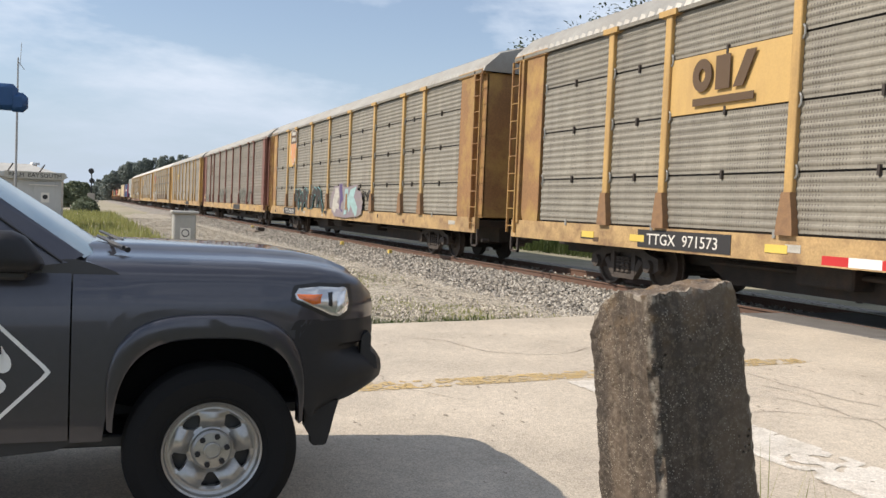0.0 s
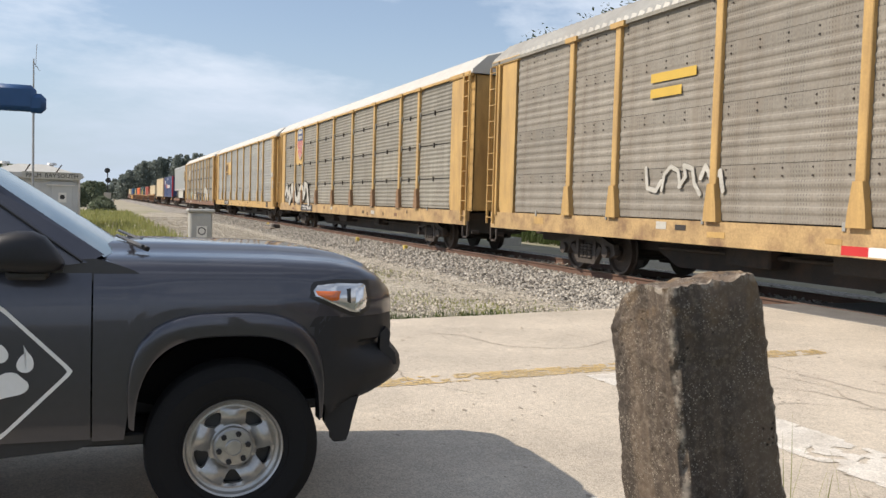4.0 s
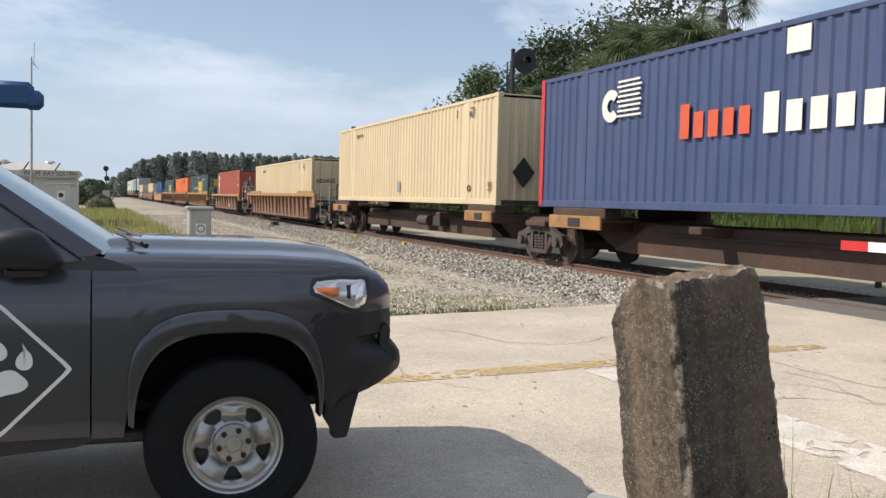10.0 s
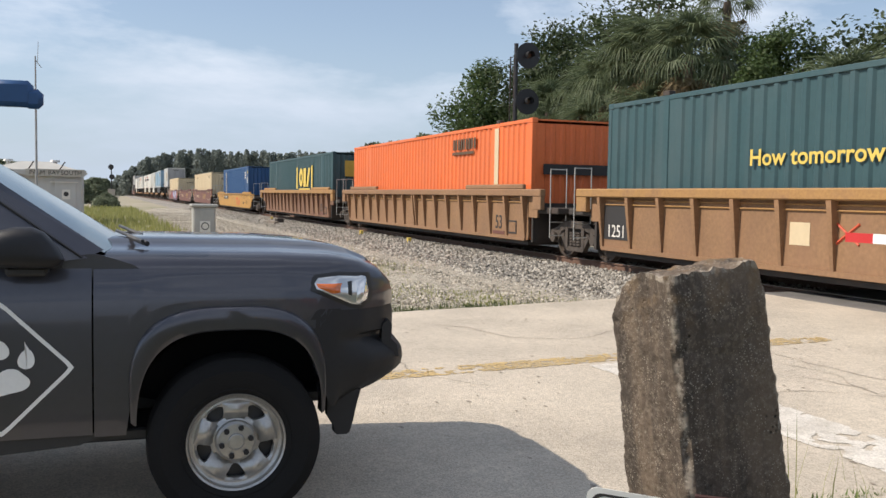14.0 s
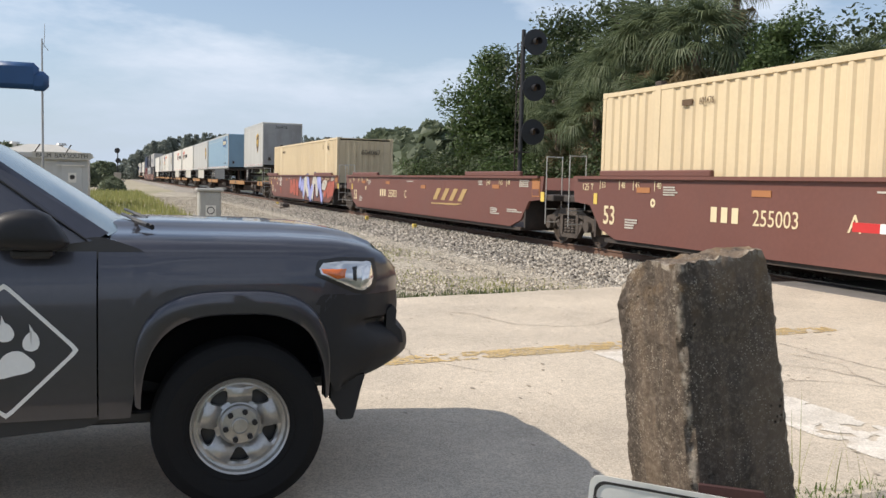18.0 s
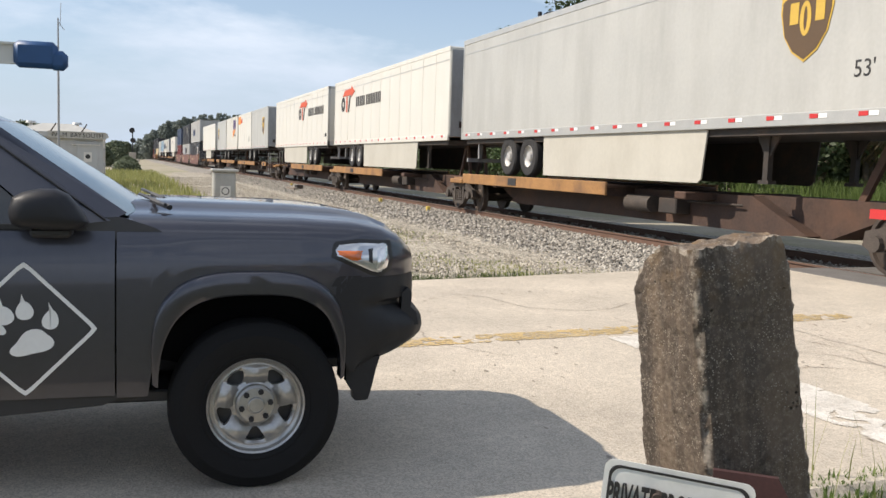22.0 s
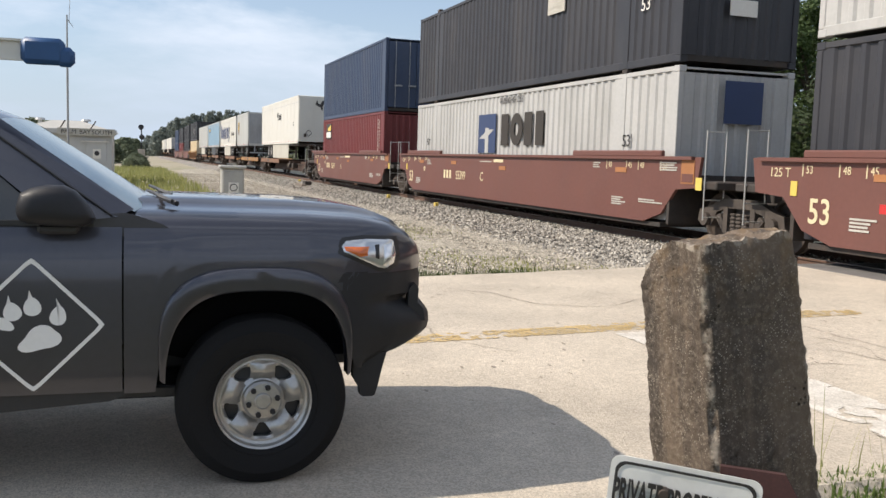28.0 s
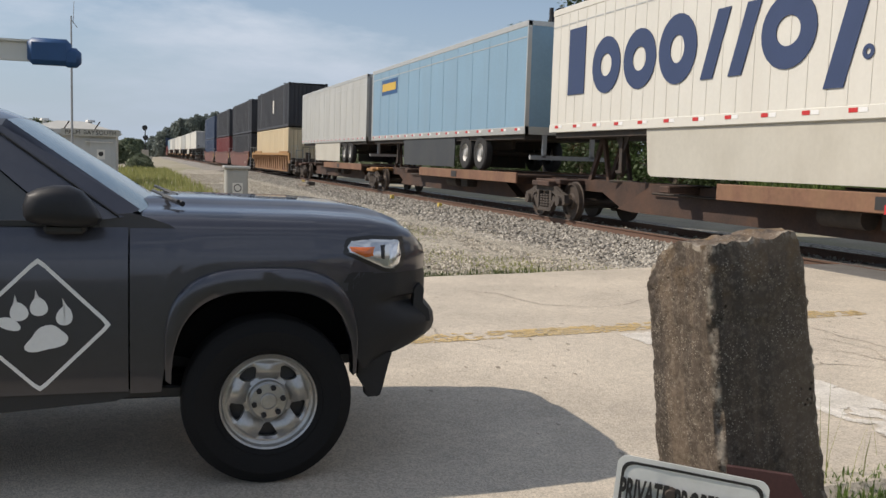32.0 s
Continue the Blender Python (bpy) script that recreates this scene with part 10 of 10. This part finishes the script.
    blades("verge_grass", "short green verge grass round the post", 6800, lambda r: (-3.1 + 2.6 * r.random() + 0.1 * r.gauss(0, 1), -9.3 + 5.0 * r.random(), -0.30), lambda r: r.uniform(0.10, 0.26), GRASS_GREEN, 3, 0.004, 0.6)
    blades("weeds", "thin dry weed stalks at the road edge", 13, lambda r: (-3.35 + 0.28 * r.gauss(0, 1) * 0.6, -7.62 + 0.35 * r.gauss(0, 1), -0.2), lambda r: r.uniform(0.25, 0.62), GRASS_DRY, 4, 0.003, 0.3)
    blades("kerb_grass", "short bright green grass at the worn road edge", 3600, lambda r: (lambda u: (-3.36 + 0.9 * u + 0.04 * r.gauss(0, 1), -7.75 + 2.2 * r.random() + 0.2 * u, -0.155 - 0.10 * min(1, 2 * u)))(r.random() ** 1.3), lambda r: r.uniform(0.025, 0.08), GRASS_REED, 14, 0.006, 0.8)
    blades("gravel_weeds", "sparse weeds along the pavement edge", 2600, lambda r: (lambda c: (-10.95 - abs(r.gauss(0, 0.4)), -8.0 + 0.5 * c + 0.12 * r.gauss(0, 1), -0.24))(r.choice((0, 1, 1, 2, 3, 4, 4, 5, 6))), lambda r: r.uniform(0.03, 0.13), GRASS_GREEN, 5, 0.006, 0.7)
    blades("apron_grass", "low dry tufts on the gravel apron", 4200, lambda r: (lambda x: (x, -6.2 + 0.9 * math.sin(x * 0.9) + 0.7 * r.gauss(0, 1), -0.24))(-11.3 - 16 * r.random() ** 1.4), lambda r: r.uniform(0.02, 0.07), GRASS_DRY, 6, 0.008, 0.9)


# ---- railway furniture ----


def build_hut():
    al = mat("pale_aluminium_siding", (0.50, 0.50, 0.49), 0.5, 0.2, var=0.06, dirt=(0.36, 0.35, 0.33), dirt_amt=0.4, streak=0.7)
    hut = thing("equipment_hut", "pale grey metal railway equipment hut with a name board", "hut", at=(-45, -11.7, -0.33))
    part("base", boxes((-5, 0.05, -4.05, 0.05, 0, 0.25)), M["stone"], hut)
    part("wall", boxes((-5, 0, -4, 0, 0.25, 2.55), bev=0.02), al, hut)
    for k in range(14):
        part("siding_rib", boxes((0.0, 0.02, -4 + k * 0.3, -3.97 + k * 0.3, 0.3, 2.5)), al, hut)
    bm = bmesh.new()
    vs = [bm.verts.new(p) for p in ((-5.2, -4.2, 2.5), (0.2, -4.2, 2.5), (0.2, 0.2, 2.5), (-5.2, 0.2, 2.5), (-4.2, -2.6, 2.98), (-0.8, -2.6, 2.98), (-0.8, -1.4, 2.98), (-4.2, -1.4, 2.98))]
    for q in ((0, 1, 5, 4), (1, 2, 6, 5), (2, 3, 7, 6), (3, 0, 4, 7), (4, 5, 6, 7), (3, 2, 1, 0)):
        bm.faces.new([vs[i] for i in q])
    part("roof", bm, M["roof_w"], hut)
    part("fascia", boxes((0.2, 0.24, -4.2, 0.2, 2.36, 2.58)), al, hut)
    nb = part("name_board", boxes((0.245, 0.27, -2.35, 0.12, 2.30, 2.62)), M["paint_pale"], hut, "name board with dark lettering")
    for word, y0 in (("PALM", -1.87), ("BAY", -1.17), ("SOUTH", -0.44)):
        lettering("place_name", word, 0.27, M["paint_black"], nb, on_end(0.275, y0, 2.37), 1.0)
    d = part("door", boxes((0.02, 0.06, -1.15, -0.25, 0.3, 2.2), bev=0.01), al, hut)
    part("door_hood", boxes((0.0, 0.16, -1.35, -0.15, 2.02, 2.06)), M["paint_white"], d)
    part("notice", boxes((0.06, 0.072, -0.85, -0.5, 1.25, 1.7)), M["paint_white"], d)
    bm = bmesh.new()
    cyl(bm, (0.075, -0.675, 1.5), (0.08, -0.675, 1.5), 0.11, 14)
    part("notice_mark", bm, M["paint_black"], d)
    for y in (-3.2, -1.2):
        bm = bmesh.new()
        cyl(bm, (-1.5, y, 2.7), (-1.5, y, 3.0), 0.09, 10)
        cyl(bm, (-1.5, y, 2.98), (-1.5, y, 3.08), 0.24, 10, 0.2)
        part("roof_vent", bm, M["rail_alu"], hut)
    for y in (-3.9, -2.3, -1.0):
        bm = bmesh.new()
        cyl(bm, (0.15, y, 2.5), (0.45, y + 0.3, 2.95), 0.03, 6)
        part("bracket", bm, M["steel_dark"], hut)
    # whip aerial on a pole
    pole = thing("aerial_pole", "slim grey aerial pole beside the equipment hut", "pole", at=(-43.2, -13.5, -0.33))
    bm = bmesh.new()
    cyl(bm, (0, 0, 0), (0, 0, 5.5), 0.055, 10, 0.045)
    cyl(bm, (0, 0, 5.5), (0.02, 0, 7.45), 0.04, 8, 0.03)
    part("mast", bm, M["nose_grey"], pole)
    bm = bmesh.new()
    cyl(bm, (0, 0.08, 7.1), (0, 0.12, 8.1), 0.012, 6)
    cyl(bm, (0, 0, 7.3), (0, 0.25, 6.95), 0.015, 6)
    part("whip", bm, M["nose_grey"], pole)


def build_cabinet():
    g = mat("grey_cabinet_paint", (0.40, 0.39, 0.36), 0.5, var=0.08, dirt=(0.25, 0.23, 0.2), dirt_amt=0.4, dirt_scale=4)
    c = thing("relay_cabinet", "grey metal trackside cabinet with a round notice", "cabinet", at=(-20.2, -8.74, -0.34))
    part("body", boxes((-0.4, 0.0, -0.24, 0.24, 0.05, 1.36), bev=0.02), g, c)
    part("lid", boxes((-0.45, 0.05, -0.29, 0.29, 1.36, 1.43), bev=0.02), g, c)
    d = part("door", boxes((0.0, 0.02, -0.21, 0.21, 0.12, 1.30), bev=0.006), g, c)
    part("notice", boxes((0.021, 0.028, -0.10, 0.12, 0.80, 1.06)), M["paint_white"], d)
    bm = bmesh.new()
    lathe(bm, [(0.065, 0.0), (0.085, 0.0)], seg=20)
    o = part("notice_ring", bm, M["paint_black"], d, at=(0.031, 0.01, 0.95))
    o.rotation_euler = (0, 0, radians(90))
    part("plinth", boxes((-0.5, 0.1, -0.34, 0.34, 0.0, 0.06)), M["stone"], c)


def signal_head(par, x, y, z, r, face):
    """Round black background with a hooded lens facing along x by face."""
    bm = bmesh.new()
    cyl(bm, (x, y, z), (x + 0.03 * face, y, z), r, 26)
    h = part("background_disc", bm, M["black_plastic"], par)
    bm = bmesh.new()
    seg = 18
    ring = []
    for k in range(seg):
        a = radians(-30 + 240 * k / (seg - 1))
        ring.append([bm.verts.new((x + xx * face, y + 0.16 * math.cos(a), z + 0.16 * math.sin(a))) for xx in (0.03, 0.34)])
    for A, B in zip(ring, ring[1:]):
        bm.faces.new((A[0], B[0], B[1], A[1]))
    part("hood", bm, M["black_plastic"], h)
    bm = bmesh.new()
    cyl(bm, (x + 0.03 * face, y, z), (x + 0.045 * face, y, z), 0.11, 16)
    part("lens", bm, M["paint_brown"], h, "unlit lens")
    part("case", boxes((min(x, x - 0.25 * face), max(x, x - 0.25 * face), y - 0.2, y + 0.2, z - 0.22, z + 0.22), bev=0.03), M["black_plastic"], h)


def build_signals():
    s = thing("track_signal", "tall black three-lens railway signal on a mast beyond the track", "signal", "railway signals", at=(-34.7, 5.7, -0.33))
    bm = bmesh.new()
    cyl(bm, (0, -0.25, 0), (0, -0.25, 8.1), 0.09, 12)
    part("mast", bm, M["black_plastic"], s)
    for z in (7.6, 5.69, 3.87):
        signal_head(s, 0.2, 0.2, z, 0.54, 1)
    part("platform", boxes((-0.4, 0.1, -0.6, 0.1, 3.0, 3.05)), M["steel_dark"], s)
    ladder("ladder", s, -0.2, -0.3, 0.2, 7.6, M["steel_dark"])
    part("foundation", boxes((-0.4, 0.4, -0.65, 0.15, 0, 0.35)), M["stone"], s)
    f = thing("track_signal", "distant two-lens railway signal on a pale base", "signal", "railway signals", at=(-225, -8.75, -0.33))
    bm = bmesh.new()
    cyl(bm, (0, 0, 1.5), (0, 0, 7.4), 0.13, 10)
    part("mast", bm, M["black_plastic"], f)
    signal_head(f, 0.2, -0.1, 7.2, 0.62, 1)
    signal_head(f, 0.2, 0.1, 4.9, 0.62, 1)
    part("base_cabinet", boxes((-0.7, 0.7, -0.8, 0.8, 0, 2.1), bev=0.05), M["stone"], f)
    part("plinth", boxes((-1.2, 1.2, -1.6, 1.6, 0, 0.5)), M["stone"], f)
    # crossing gate: arm down over the lane
    g = thing("crossing_gate", "lowered red and white striped crossing gate arm", "gate", at=(-2.3, -3.85, -0.3))
    bm = bmesh.new()
    cyl(bm, (0, 0, 0), (0, 0, 3.6), 0.07, 12)
    part("mast", bm, M["rail_alu"], g)
    part("mechanism", boxes((-0.25, 0.25, -0.2, 0.45, 0.9, 1.55), bev=0.03), M["rail_alu"], g)
    k, i = -0.3, 0
    while k > -4.7:
        a = max(-4.7, k - 0.405)
        part("arm_band", boxes((a, k, 0.04, 0.065, 1.25, 1.345)), M["refl_white" if i % 2 else "refl_red"], g)
        k -= 0.405
        i += 1
    part("arm_core", boxes((-4.69, 0.3, 0.045, 0.06, 1.258, 1.337)), M["rail_alu"], g)
    for y in (-0.35, 0.35):
        bm = bmesh.new()
        cyl(bm, (y, -0.05, 2.6), (y, -0.1, 2.6), 0.25, 20)
        part("flasher_disc", bm, M["black_plastic"], g)
    part("foundation", boxes((-0.35, 0.35, -0.35, 0.35, 0, 0.12)), M["stone"], g)
    # flasher across the track
    c = thing("crossing_signal", "crossing flasher mast on the far side of the track", "signal", at=(-14.68, 4.9, -0.3))
    bm = bmesh.new()
    cyl(bm, (0, 0, 0), (0, 0, 4.2), 0.07, 12)
    part("mast", bm, M["steel_dark"], c)
    red = mat("red_flasher_lens", (0.16, 0.008, 0.012), 0.25, coat=0.3)
    for y in (-0.4, 0.4):
        bm = bmesh.new()
        cyl(bm, (y, -0.05, 2.95), (y, -0.08, 2.95), 0.26, 20)
        d = part("flasher_disc", bm, M["black_plastic"], c)
        bm = bmesh.new()
        cyl(bm, (y, -0.08, 2.95), (y, -0.11, 2.95), 0.15, 16)
        part("lens", bm, red, d)
    # markers at the ties
    for x, y in ((-27.4, -1.62), (-33.1, -1.62), (-52, -1.7)):
        m = thing("rail_marker", "small pale yellow marker block on the ballast", "marker", "rail markers", at=(x, y, -0.2))
        part("block", boxes((-0.07, 0.07, -0.06, 0.06, 0, 0.2), bev=0.012), M["paint_yellow"], m)
    w = thing("timber_offcut", "dark timber and lever lying beside the rails", "timber", at=(-46.5, -2.6, -0.24))
    part("plank", boxes((-1.2, 1.0, -0.12, 0.12, 0, 0.16), bev=0.015), M["tie"], w)
    part("lever_box", boxes((-0.3, 0.3, 0.15, 0.5, 0, 0.3), bev=0.02), M["steel_dark"], w)


build_post()
build_sign()
build_hut()
build_cabinet()
build_signals()
build_plants()


# ---- what moves ----


def motions():
    times = [0, 1, 2, 3, 4, 5, 6, 7, 8, 9, 10, 12, 14, 16, 18, 20, 22, 24, 26, 28, 30, 32]
    for ob, x0 in RIDERS:
        walk(ob, [(t, pose(x0 + run(t), 0, 0)) for t in times])
    # wheels roll without slip while they are near enough to be made out
    home = dict(RIDERS)
    for ws, car, dx, lx in WHEELS:
        rows = []
        for k in range(FPS * 32 + 1):
            t = k / FPS
            x = home[car] + dx + run(t)
            if -62 < x < 8:
                rows.append((t, pose(lx, 0, 0.4601, 0, math.degrees(run(t) / 0.46) % 360, 0)))
        if not rows:
            continue
        first, last = rows[0], rows[-1]
        rows = ([(0, first[1])] if first[0] > 0 else []) + rows + ([(32, last[1])] if last[0] < 32 else [])
        walk(ws, rows)


motions()
